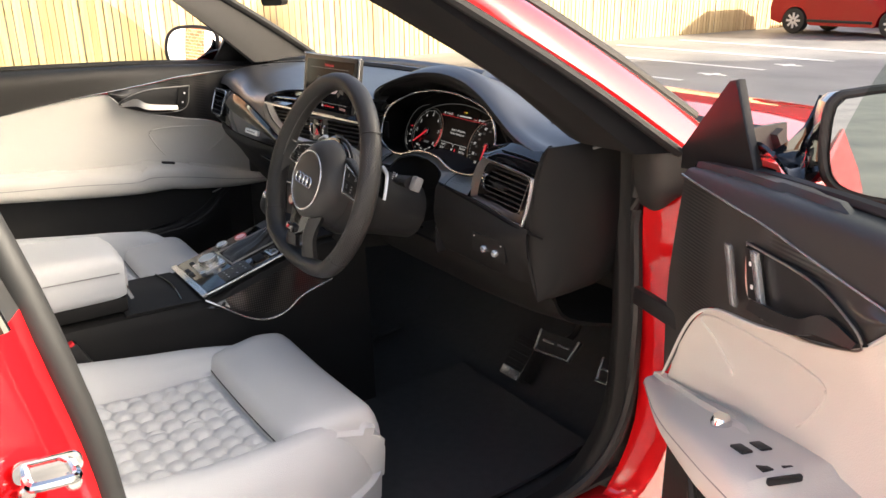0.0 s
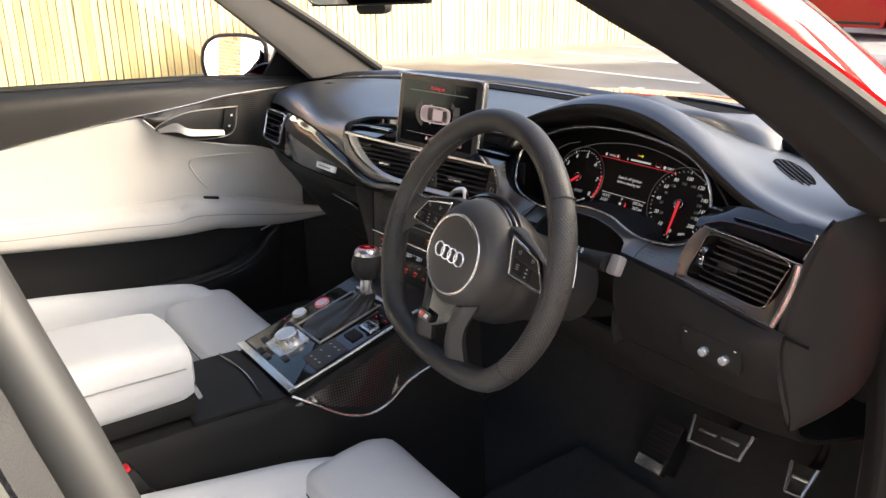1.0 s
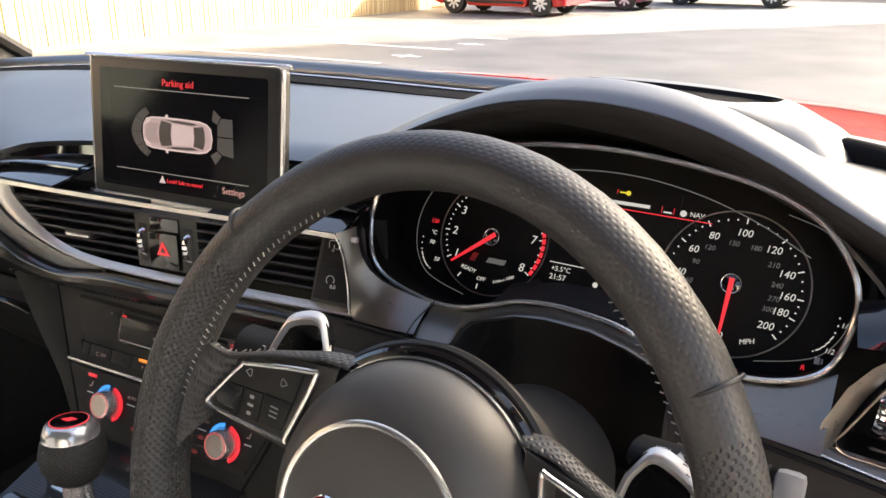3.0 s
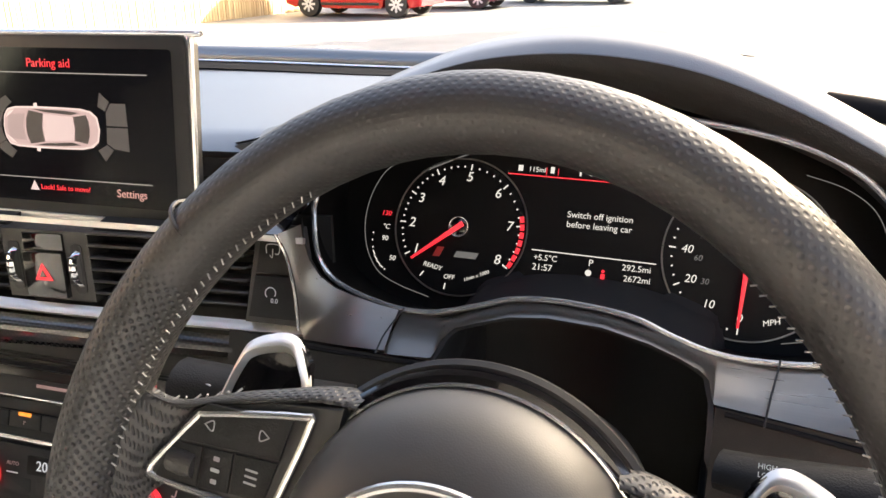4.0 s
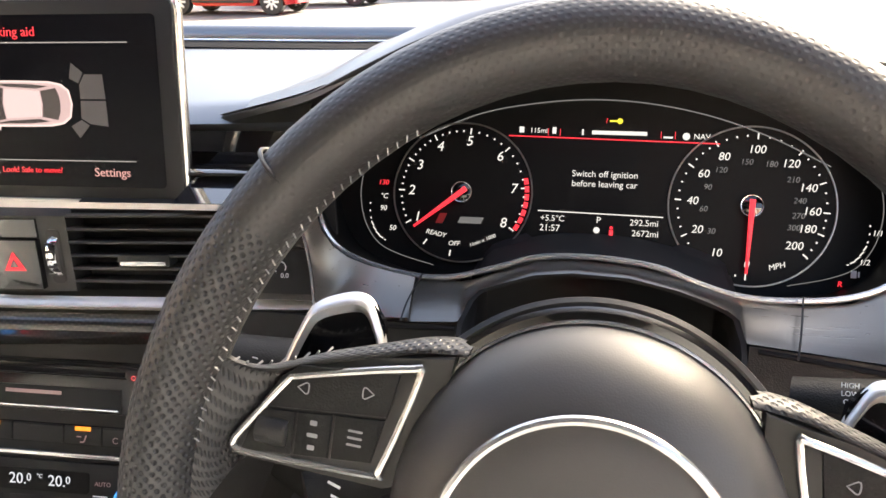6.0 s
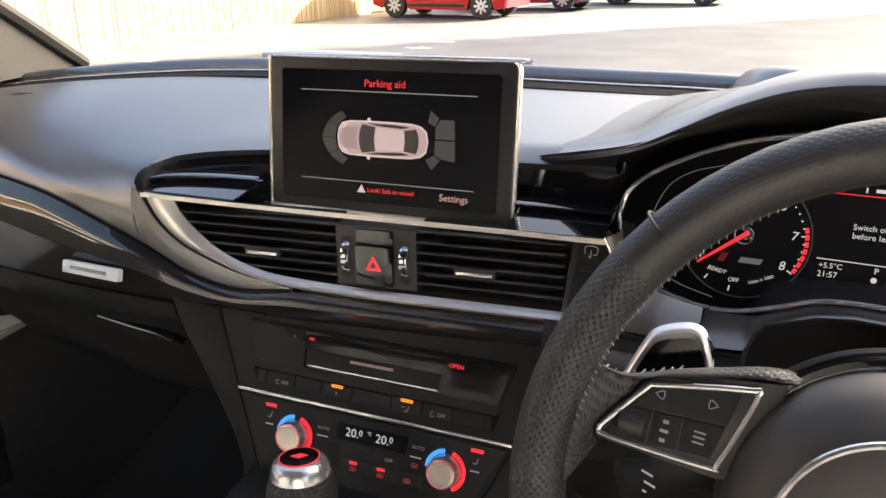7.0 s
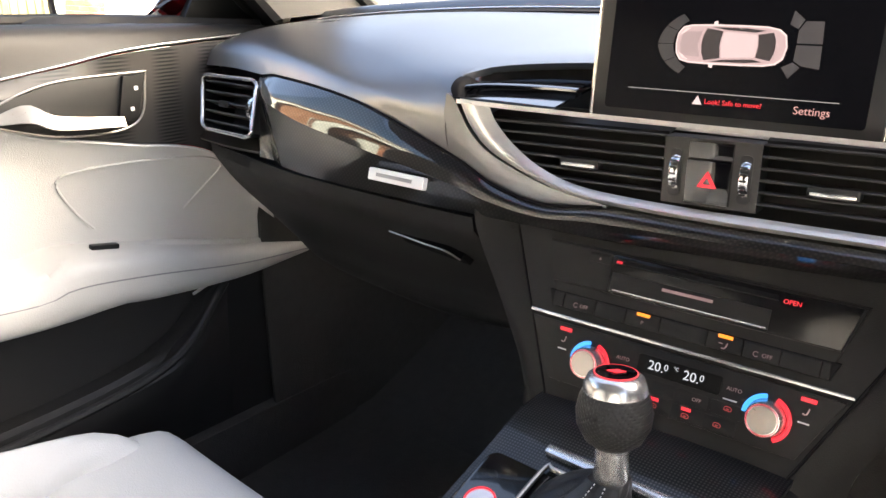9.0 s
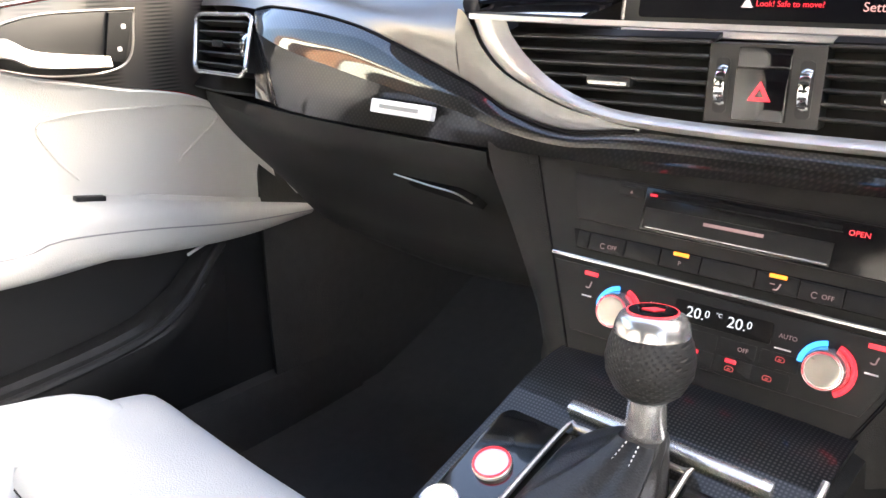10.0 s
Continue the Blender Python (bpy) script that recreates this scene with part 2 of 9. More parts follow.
# ---- mesh helpers ----
def catmull(pts, n):
    """n points evenly along a smooth curve through pts."""
    p = [Vector(q) for q in pts]
    if len(p) == 2:
        return [p[0].lerp(p[1], i / (n - 1)) for i in range(n)]
    ext = [2 * p[0] - p[1]] + p + [2 * p[-1] - p[-2]]
    dense = []
    for i in range(1, len(ext) - 2):
        a, b, c, d = ext[i - 1 : i + 3]
        for k in range(12):
            t = k / 12
            dense.append(0.5 * ((2 * b) + (c - a) * t + (2 * a - 5 * b + 4 * c - d) * t * t + (3 * b - a - 3 * c + d) * t ** 3))
    dense.append(p[-1])
    acc = [0.0]
    for i in range(1, len(dense)):
        acc.append(acc[-1] + (dense[i] - dense[i - 1]).length)
    out, j = [], 0
    for i in range(n):
        s = acc[-1] * i / (n - 1)
        while j < len(acc) - 2 and acc[j + 1] < s:
            j += 1
        f = (s - acc[j]) / max(acc[j + 1] - acc[j], 1e-9)
        out.append(dense[j].lerp(dense[j + 1], min(max(f, 0), 1)))
    return out


def thing(name, at, label, category, group="", kind=""):
    """An Empty at the base of a thing, for its parts."""
    e = new(name)
    e.matrix_world = Matrix.Translation(at)
    e.empty_display_size = 0.02
    return tagged(e, label, category, group, kind)


def link_mesh(name, me, material, parent=None, label=""):
    me.materials.append(material) if not me.materials else None
    ob = new(name, me)
    if parent is not None:
        ob.parent = parent
        root, m = parent, Matrix()
        chain = []
        while root is not None:
            chain.append(root)
            root = root.parent
        for o in reversed(chain):
            m = m @ (o.matrix_parent_inverse @ o.matrix_basis if o.parent else o.matrix_basis)
        ob.matrix_parent_inverse = m.inverted()
    if label:
        tagged(ob, label)
    return ob


def part(name, bm, material, parent=None, label="", smooth=True, angle=38):
    bmesh.ops.recalc_face_normals(bm, faces=bm.faces[:])
    lim = radians(angle)
    for f in bm.faces:
        f.smooth = smooth
    for e in bm.edges:
        if len(e.link_faces) == 2 and e.calc_face_angle(0) > lim:
            e.smooth = False
    me = bpy.data.meshes.new(name)
    bm.to_mesh(me)
    bm.free()
    return link_mesh(name, me, material, parent, label)


def loft(curves, nu, nv, thick=0.004, closed=False, cap=True, outward=None):
    """A smooth sheet through curves, nu points along each and nv across, with a back at thick (0: an open skin)."""
    rows = [catmull(c, nu) for c in curves]
    cols = [catmull([r[i] for r in rows], nv) for i in range(nu)]
    g = [[cols[i][j] for i in range(nu)] for j in range(nv)]
    bm = bmesh.new()
    top = [[bm.verts.new(v) for v in row] for row in g]

    def quad(a, b, c, d):
        if len({a, b, c, d}) == 4:
            bm.faces.new((a, b, c, d))

    wrap = nu if closed else nu - 1
    for j in range(nv - 1):
        for i in range(wrap):
            k = (i + 1) % nu
            quad(top[j][i], top[j][k], top[j + 1][k], top[j + 1][i])
    if thick:
        bm.normal_update()
        low = []
        for j in range(nv):
            low.append([])
            for i in range(nu):
                n = top[j][i].normal.copy()
                if outward is not None and n.dot(Vector(outward)) < 0:
                    n = -n
                low[j].append(bm.verts.new(top[j][i].co - n * thick))
        for j in range(nv - 1):
            for i in range(wrap):
                k = (i + 1) % nu
                quad(low[j][i], low[j + 1][i], low[j + 1][k], low[j][k])
        for i in range(wrap):
            k = (i + 1) % nu
            quad(top[0][i], low[0][i], low[0][k], top[0][k])
            quad(top[-1][i], top[-1][k], low[-1][k], low[-1][i])
        if not closed:
            for j in range(nv - 1):
                quad(top[j][0], top[j + 1][0], low[j + 1][0], low[j][0])
                quad(top[j][-1], low[j][-1], low[j + 1][-1], top[j + 1][-1])
    elif closed and cap:
        bm.faces.new(top[0])
        bm.faces.new(top[-1])
    return bm


def tube(pts, radius, seg=10, closed=False, n=0, flat=1.0, up=(0, 0, 1), radii=None):
    """A rod along a smooth curve; flat squeezes it across up."""
    p = catmull(list(pts) + ([pts[0]] if closed else []), n or 6 * len(pts))
    if closed:
        p = p[:-1]
    bm = bmesh.new()
    rings = []
    m = len(p)
    for i, q in enumerate(p):
        t = (p[(i + 1) % m] - p[i - 1]) if closed else (p[min(i + 1, m - 1)] - p[max(i - 1, 0)])
        t = t.normalized() if t.length > 1e-9 else Vector((0, 0, 1))
        a = t.cross(Vector(up))
        a = a.normalized() if a.length > 1e-6 else t.orthogonal().normalized()
        b = a.cross(t).normalized()
        r = radius if radii is None else radii[0] + (radii[1] - radii[0]) * i / (m - 1)
        rings.append([bm.verts.new(q + (a * math.cos(k * math.tau / seg) + b * flat * math.sin(k * math.tau / seg)) * r) for k in range(seg)])
    for i in range(m if closed else m - 1):
        a, b = rings[i], rings[(i + 1) % m]
        for k in range(seg):
            bm.faces.new((a[k], a[(k + 1) % seg], b[(k + 1) % seg], b[k]))
    if not closed:
        bm.faces.new(rings[0])
        bm.faces.new(rings[-1])
    return bm


def basis(o, xd, zd):
    """A placing matrix: local x along xd, local z (out of the face) near zd."""
    x = Vector(xd).normalized()
    z = Vector(zd)
    z = (z - x * z.dot(x)).normalized()
    y = z.cross(x)
    m = Matrix((x, y, z)).transposed().to_4x4()
    m.translation = Vector(o)
    return m


def slab(outline, m, depth, bevel=0.0, seg=2, front=0.0):
    """A flat outline in the local xy of m, its front at local z = front and depth thick."""
    bm = bmesh.new()
    a = [bm.verts.new((x, y, front)) for x, y in outline]
    b = [bm.verts.new((x, y, front - depth)) for x, y in outline]
    f = bm.faces.new(a)
    bm.faces.new(b[::-1])
    k = len(a)
    for i in range(k):
        bm.faces.new((a[i], b[i], b[(i + 1) % k], a[(i + 1) % k]))
    if bevel:
        bmesh.ops.bevel(bm, geom=list(f.edges), offset=bevel, segments=seg, affect="EDGES", profile=0.6)
    bm.transform(m)
    return bm


def rounded(w, h, r, n=4):
    """A rounded rectangle's outline about the origin."""
    out = []
    for cx, cy, a0 in ((w / 2 - r, h / 2 - r, 0), (-w / 2 + r, h / 2 - r, 90), (-w / 2 + r, -h / 2 + r, 180), (w / 2 - r, -h / 2 + r, 270)):
        for i in range(n + 1):
            a = radians(a0 + 90 * i / n)
            out.append((cx + r * math.cos(a), cy + r * math.sin(a)))
    return out


def smooth_outline(pts, n):
    """A closed smooth outline through 2D points."""
    p = [(x, y, 0) for x, y in pts]
    q = catmull(p[-2:] + p + p[:2], 6 * (n + 4))
    acc = catmull([p[-1]] + p + [p[0], p[1]], n * 4)
    start = min(range(len(acc)), key=lambda i: (acc[i] - Vector(p[0])).length)
    stop = min(range(len(acc) // 2, len(acc)), key=lambda i: (acc[i] - Vector(p[0])).length)
    loop = acc[start:stop]
    step = max(1, len(loop) // n)
    return [(v.x, v.y) for v in loop[::step]]


def box(size, m, bevel=0.0, seg=2):
    bm = bmesh.new()
    bmesh.ops.create_cube(bm, size=1.0)
    bm.transform(Matrix.Diagonal((*size, 1)))
    if bevel:
        bmesh.ops.bevel(bm, geom=bm.edges[:], offset=bevel, segments=seg, affect="EDGES", profile=0.6)
    bm.transform(m)
    return bm


def lathe(profile, m, seg=32):
    """A turned body: profile of (radius, height) along local z."""
    bm = bmesh.new()
    rings = []
    for r, h in profile:
        if r < 1e-6:
            rings.append([bm.verts.new((0, 0, h))])
        else:
            rings.append([bm.verts.new((r * math.cos(k * math.tau / seg), r * math.sin(k * math.tau / seg), h)) for k in range(seg)])
    for a, b in zip(rings, rings[1:]):
        for k in range(seg):
            q = [a[k % len(a)], a[(k + 1) % len(a)], b[(k + 1) % len(b)], b[k % len(b)]]
            q = list(dict.fromkeys(q))
            if len(q) > 2:
                bm.faces.new(q)
    for ring in (rings[0], rings[-1]):
        if len(ring) > 1:
            bm.faces.new(ring)
    bm.transform(m)
    return bm


def join(*meshes):
    """One bmesh out of several."""
    out = meshes[0]
    for other in meshes[1:]:
        me = bpy.data.meshes.new("tmp")
        other.to_mesh(me)
        other.free()
        out.from_mesh(me)
        bpy.data.meshes.remove(me)
    return out


def lettering(name, text, size, m, material, parent, label="", align="CENTER", slant=0.0, depth=0.0003):
    """Raised letters in the built-in font, centred on m's origin in its xy plane."""
    c = bpy.data.curves.new("tmp_text", "FONT")
    c.body, c.size, c.align_x, c.align_y, c.shear, c.extrude = text, size, align, "CENTER", slant, depth / 2
    c.resolution_u = 3
    o = bpy.data.objects.new("tmp_text", c)
    scene.collection.objects.link(o)
    me = bpy.data.meshes.new_from_object(o.evaluated_get(bpy.context.evaluated_depsgraph_get()))
    bpy.data.objects.remove(o)
    bpy.data.curves.remove(c)
    me.transform(m)
    me.name = name
    me.materials.clear()
    return link_mesh(name, me, material, parent, label)


def shared(name, me, m, parent, label=""):
    """A piece on shared mesh data, placed at m."""
    ob = link_mesh(name, me, me.materials[0], parent, label)
    ob.matrix_basis = m
    return ob


def bm_to_mesh(bm, material, name="piece", smooth=False):
    bmesh.ops.recalc_face_normals(bm, faces=bm.faces[:])
    for f in bm.faces:
        f.smooth = smooth
    me = bpy.data.meshes.new(name)
    bm.to_mesh(me)
    bm.free()
    me.materials.append(material)
    return me


# ---- the yard ----
def two_tone(name, a, b, scale, rough, bump_scale, bump, detail=8):
    m = principled(name, a, rough, var=0)
    nt = m.node_tree
    nodes, links = nt.nodes, nt.links
    tc = nodes.new("ShaderNodeTexCoord")
    n1 = nodes.new("ShaderNodeTexNoise")
    n1.inputs["Scale"].default_value, n1.inputs["Detail"].default_value = scale, detail
    n2 = nodes.new("ShaderNodeTexNoise")
    n2.inputs["Scale"].default_value, n2.inputs["Detail"].default_value = bump_scale, 4
    for n in (n1, n2):
        links.new(tc.outputs["Object"], n.inputs["Vector"])
    mul = nodes.new("ShaderNodeMath")
    mul.operation = "MULTIPLY_ADD"
    links.new(n2.outputs["Fac"], mul.inputs[0])
    mul.inputs[1].default_value = 0.6
    links.new(n1.outputs["Fac"], mul.inputs[2])
    ramp = nodes.new("ShaderNodeValToRGB")
    ramp.color_ramp.elements[0].position, ramp.color_ramp.elements[0].color = 0.55, (*a, 1)
    ramp.color_ramp.elements[1].position, ramp.color_ramp.elements[1].color = 1.0, (*b, 1)
    links.new(mul.outputs[0], ramp.inputs["Fac"])
    links.new(ramp.outputs["Color"], nodes["Principled BSDF"].inputs["Base Color"])
    bm_ = nodes.new("ShaderNodeBump")
    bm_.inputs["Strength"].default_value, bm_.inputs["Distance"].default_value = bump, 0.01
    links.new(n2.outputs["Fac"], bm_.inputs["Height"])
    links.new(bm_.outputs["Normal"], nodes["Principled BSDF"].inputs["Normal"])
    return m


ASPHALT = two_tone("asphalt", (0.085, 0.084, 0.082), (0.185, 0.176, 0.164), 0.8, 0.5, 90, 0.5)
WORN = principled("worn_white_road_paint", (0.62, 0.62, 0.60), 0.7, var=0.25, var_scale=4)
BRICK = two_tone("orange_brick", (0.25, 0.105, 0.058), (0.33, 0.165, 0.095), 3, 0.85, 40, 0.4)
RENDER_WHITE = principled("white_render", (0.78, 0.77, 0.73), 0.8, var=0.06, var_scale=2)
DARKGLASS = principled("dark_car_glass", (0.01, 0.012, 0.013), 0.05, coat=0.5, var=0)
TILE = principled("brown_roof_tiles", (0.20, 0.10, 0.07), 0.8, var=0.3, var_scale=8)


def plank_wood():
    """Sun-bleached fence boards; every board has its own tone."""
    m = principled("fence_wood", (0.5, 0.36, 0.2), 0.75, var=0)
    nt = m.node_tree
    nodes, links = nt.nodes, nt.links
    info = nodes.new("ShaderNodeObjectInfo")
    tc = nodes.new("ShaderNodeTexCoord")
    mp = nodes.new("ShaderNodeMapping")
    mp.inputs["Scale"].default_value = (30, 30, 2)
    links.new(tc.outputs["Object"], mp.inputs["Vector"])
    add = nodes.new("ShaderNodeVectorMath")
    links.new(mp.outputs["Vector"], add.inputs[0])
    links.new(info.outputs["Random"], add.inputs[1])
    n = nodes.new("ShaderNodeTexNoise")
    n.inputs["Scale"].default_value, n.inputs["Detail"].default_value = 1.0, 6
    links.new(add.outputs["Vector"], n.inputs["Vector"])
    s = nodes.new("ShaderNodeMath")
    s.operation = "MULTIPLY_ADD"
    links.new(info.outputs["Random"], s.inputs[0])
    s.inputs[1].default_value = 0.55
    links.new(n.outputs["Fac"], s.inputs[2])
    ramp = nodes.new("ShaderNodeValToRGB")
    ramp.color_ramp.elements[0].position, ramp.color_ramp.elements[0].color = 0.3, (0.224, 0.144, 0.060, 1)
    ramp.color_ramp.elements[1].position, ramp.color_ramp.elements[1].color = 1.05, (0.496, 0.368, 0.188, 1)
    links.new(s.outputs[0], ramp.inputs["Fac"])
    links.new(ramp.outputs["Color"], nodes["Principled BSDF"].inputs["Base Color"])
    return m


FENCE = plank_wood()


def sheet_ground():
    bm = bmesh.new()
    bmesh.ops.create_grid(bm, x_segments=40, y_segments=40, size=1.0)
    bm.transform(Matrix.Translation((0, 10, GROUND)) @ Matrix.Diagonal((300, 300, 1, 1)))
    g = part("ground", bm, ASPHALT)
    return tagged(g, "grey worn asphalt car park ground", "ground", kind="structure")


sheet_ground()


def bay_lines():
    """Painted bay lines at right angles to the fence, with short cross marks at their ends."""
    for y in (2.2, 4.1, 6.0, 7.9, 9.75, 11.6, 13.5):
        bm = box((4.4, 0.10, 0.004), pose(-7.55, y, GROUND + 0.003, 0, 0, 3))
        tagged(part("parking_line", bm, WORN), "worn white painted parking bay line on asphalt", "parking line", "bay lines", "structure")
    for y in (6.95, 8.85, 10.7):
        bm = join(box((0.42, 0.09, 0.004), pose(-5.5, y, GROUND + 0.003, 0, 0, 3)), box((0.09, 0.3, 0.004), pose(-5.5, y, GROUND + 0.0035, 0, 0, 3)))
        tagged(part("bay_mark", bm, WORN), "small white painted cross mark between parking bays", "parking line", "bay marks", "structure")


bay_lines()


def fence():
    f = thing("wooden_fence", (-10.6, 6, GROUND), "tall close-boarded timber fence of upright pale boards", "fence")
    random.seed(5)
    for z in (0.3, 0.95, 1.6):
        part("rail", box((0.05, 27, 0.09), pose(-10.70, 6, GROUND + z), 0.004), FENCE, f)
    boards = []
    for k in range(3):
        bm = bmesh.new()
        w = 0.088 + 0.008 * k
        v = [bm.verts.new(p) for p in ((0.0, -w / 2, 0), (0.018, -w / 2 + 0.004, 0), (0.012, w / 2, 0), (-0.006, w / 2, 0), (0.0, -w / 2, 1.85), (0.018, -w / 2 + 0.004, 1.85), (0.012, w / 2, 1.85), (-0.006, w / 2, 1.85))]
        for q in ((0, 1, 5, 4), (1, 2, 6, 5), (2, 3, 7, 6), (3, 0, 4, 7), (0, 3, 2, 1), (4, 5, 6, 7)):
            bm.faces.new([v[i] for i in q])
        boards.append(bm_to_mesh(bm, FENCE, "board"))
    for i in range(255):
        y = -7 + i * 0.104
        ob = shared("board", boards[random.randrange(3)], Matrix(), f)
        ob.matrix_basis = pose(-10.66 + random.uniform(-0.006, 0.006), y, GROUND - random.uniform(0, 0.03), 0, random.uniform(-0.3, 0.3), random.uniform(-4, 4))
    for i in range(10):
        part("post", box((0.10, 0.10, 1.9), pose(-10.76, -6.8 + 2.7 * i, GROUND + 0.95), 0.005), FENCE, f)


fence()


def brick_piece_material():
    """Brick whose tone differs from piece to piece."""
    m = two_tone("orange_brick_piece", (0.30, 0.095, 0.045), (0.42, 0.17, 0.08), 9, 0.85, 60, 0.4)
    nt = m.node_tree
    bsdf = nt.nodes["Principled BSDF"]
    link = bsdf.inputs["Base Color"].links[0]
    info = nt.nodes.new("ShaderNodeObjectInfo")
    tone = nt.nodes.new("ShaderNodeHueSaturation")
    span = nt.nodes.new("ShaderNodeMapRange")
    span.inputs["To Min"].default_value, span.inputs["To Max"].default_value = 0.62, 1.45
    nt.links.new(info.outputs["Random"], span.inputs["Value"])
    nt.links.new(span.outputs["Result"], tone.inputs["Value"])
    nt.links.new(link.from_socket, tone.inputs["Color"])
    nt.links.new(tone.outputs["Color"], bsdf.inputs["Base Color"])
    return m


MORTAR = principled("pale_mortar", (0.46, 0.43, 0.38), 0.9, var=0.1, var_scale=6)
BRICK_PIECE = brick_piece_material()
GARAGE_FACE = -4.20


def brick_pier(parent, x0, x1, top):
    """A pier of separate bricks, laid in half bond over a mortar core."""
    part("pier", box((x1 - x0 - 0.01, 0.30, top), pose((x0 + x1) / 2, GARAGE_FACE - 0.158, GROUND + top / 2)), MORTAR, parent, "mortar core of a brick pier")
    random.seed(11)
    sizes = {k: bm_to_mesh(box((w, 0.03, 0.065), Matrix(), 0.004, 1), BRICK_PIECE, "brick") for k, w in (("full", 0.215), ("half", 0.1025))}
    for c in range(int(top / 0.075)):
        x = x0
        first = c % 2
        while x < x1 - 0.09:
            kind = "half" if (first or x + 0.215 > x1 + 0.02) else "full"
            first = 0
            w = 0.1025 if kind == "half" else 0.215
            shared("brick", sizes[kind], pose(x + w / 2 + random.uniform(-0.002, 0.002), GARAGE_FACE - 0.010 + random.uniform(-0.003, 0.003), GROUND + 0.04 + c * 0.075), parent)
            x += w + 0.010


def garages():
    """The row of garages behind the car, which its mirror and lacquer show."""
    row = thing("garage_block", (-2.9, GARAGE_FACE - 2.5, GROUND), "row of brick garages with white doors and a white fascia", "garage")
    back = GARAGE_FACE - 5.3
    part("wall", box((16.5, 0.22, 2.3), pose(-2.9, back, GROUND + 1.15)), BRICK, row)
    for x in (-11.05, 5.25):
        part("wall", box((0.22, 5.0, 2.3), pose(x, GARAGE_FACE - 2.72, GROUND + 1.15)), BRICK, row)
    part("roof", box((16.9, 5.7, 0.10), pose(-2.9, GARAGE_FACE - 2.55, GROUND + 2.52), 0.01), TILE, row, "flat felt roof")
    part("fascia", box((16.9, 0.03, 0.26), pose(-2.9, GARAGE_FACE + 0.285, GROUND + 2.38), 0.004), RENDER_WHITE, row, "white fascia board")
    part("lintel", box((16.3, 0.20, 0.25), pose(-2.9, GARAGE_FACE - 0.115, GROUND + 2.17)), BRICK, row)
    for k in range(-2, 4):
        x = -2.89 + (k - 0.5) * 3.2 if k > 0 else -2.89 + (k + 0.5) * 3.2 - 3.2
        if -11.0 < x < 5.2:
            door = part("garage_door", box((2.24, 0.04, 2.03), pose(x, GARAGE_FACE - 0.10, GROUND + 1.025), 0.004), RENDER_WHITE, row, "white up-and-over garage door")
            for q in range(11):
                part("rib", box((0.10, 0.012, 1.86), pose(x - 1.0 + q * 0.2, GARAGE_FACE - 0.076, GROUND + 1.02), 0.004, 1), RENDER_WHITE, door)
            part("handle", box((0.14, 0.03, 0.03), pose(x, GARAGE_FACE - 0.06, GROUND + 0.95), 0.006), RUBBER, door)
    for k in (-2, -1, 1, 2):
        part("pier", box((0.94, 0.32, 2.04), pose(-2.89 + 3.2 * k, GARAGE_FACE - 0.155, GROUND + 1.02)), BRICK, row)
    brick_pier(row, -3.365, -2.415, 2.04)


def buildings():
    """The house beyond the yard, and unseen blocks added for shade and reflection."""
    house = thing("terraced_house", (-13.0, -13.4, GROUND), "long orange brick house with a white fascia and brown tiled roof", "house")
    gm = basis((-13.0, -13.4, GROUND), (-0.75, 0.66, 0), (0.66, 0.75, 0))
    part("wall", slab([(-12, 0), (21, 0), (21, 7.4), (-12, 7.4)], gm, 8.0), BRICK, house)
    part("roof", slab([(0.0, 0.0), (-4.6, 2.0), (-4.5, 2.15), (0.2, 0.16)], basis((-13.0, -13.4, GROUND + 7.5), (0.66, 0.75, 0), (0.75, -0.66, 0)) @ pose(0.5, 0, 12.3), 33.6), TILE, house, "brown tiled roof")
    part("fascia", box((33.4, 0.60, 0.05), gm @ pose(4.5, 7.40, 0.52), 0.01), RENDER_WHITE, house, "white fascia board")
    part("string_band", box((33.0, 0.30, 0.06), gm @ pose(4.5, 3.6, 0.02), 0.01), RENDER_WHITE, house, "white band between the storeys")
    for wx, wz in itertools.product((-9, -5.5, -2.0, 2.0, 5.5, 9, 12.5, 16.0, 19.0), (1.7, 5.2)):
        wd = part("window", box((1.3, 1.2, 0.08), gm @ pose(wx, wz, 0.03)), RENDER_WHITE, house, "white framed window")
        part("pane", box((1.1, 1.0, 0.08), gm @ pose(wx, wz, 0.05)), DARKGLASS, wd)
    # unseen block, added and placed to throw its shadow over the car
    block = thing("shade_block", (33.4, 54.9, GROUND), "unseen tall brick block added to shade the car and yard", "building")
    bm_ = pose(33.4, 54.9, GROUND, 0, 0, -36)
    part("wall", box((12.35, 16, 28.0), bm_ @ pose(0, 0, 14.0)), BRICK, block)
    part("roof", box((12.55, 16.2, 0.3), bm_ @ pose(0, 0, 28.1), 0.05), TILE, block)

    # unseen block, added so the bonnet mirrors brick rather than bright sky
    backdrop = thing("backdrop_block", (-14, 46, GROUND), "unseen long brick block added to darken the bonnet's reflection", "building")
    part("wall", box((70, 8, 8.0), pose(-18, 47, GROUND + 4.0)), BRICK, backdrop)
    part("roof", box((71, 9, 0.5), pose(-18, 47, GROUND + 8.2), 0.1), TILE, backdrop)


buildings()
garages()


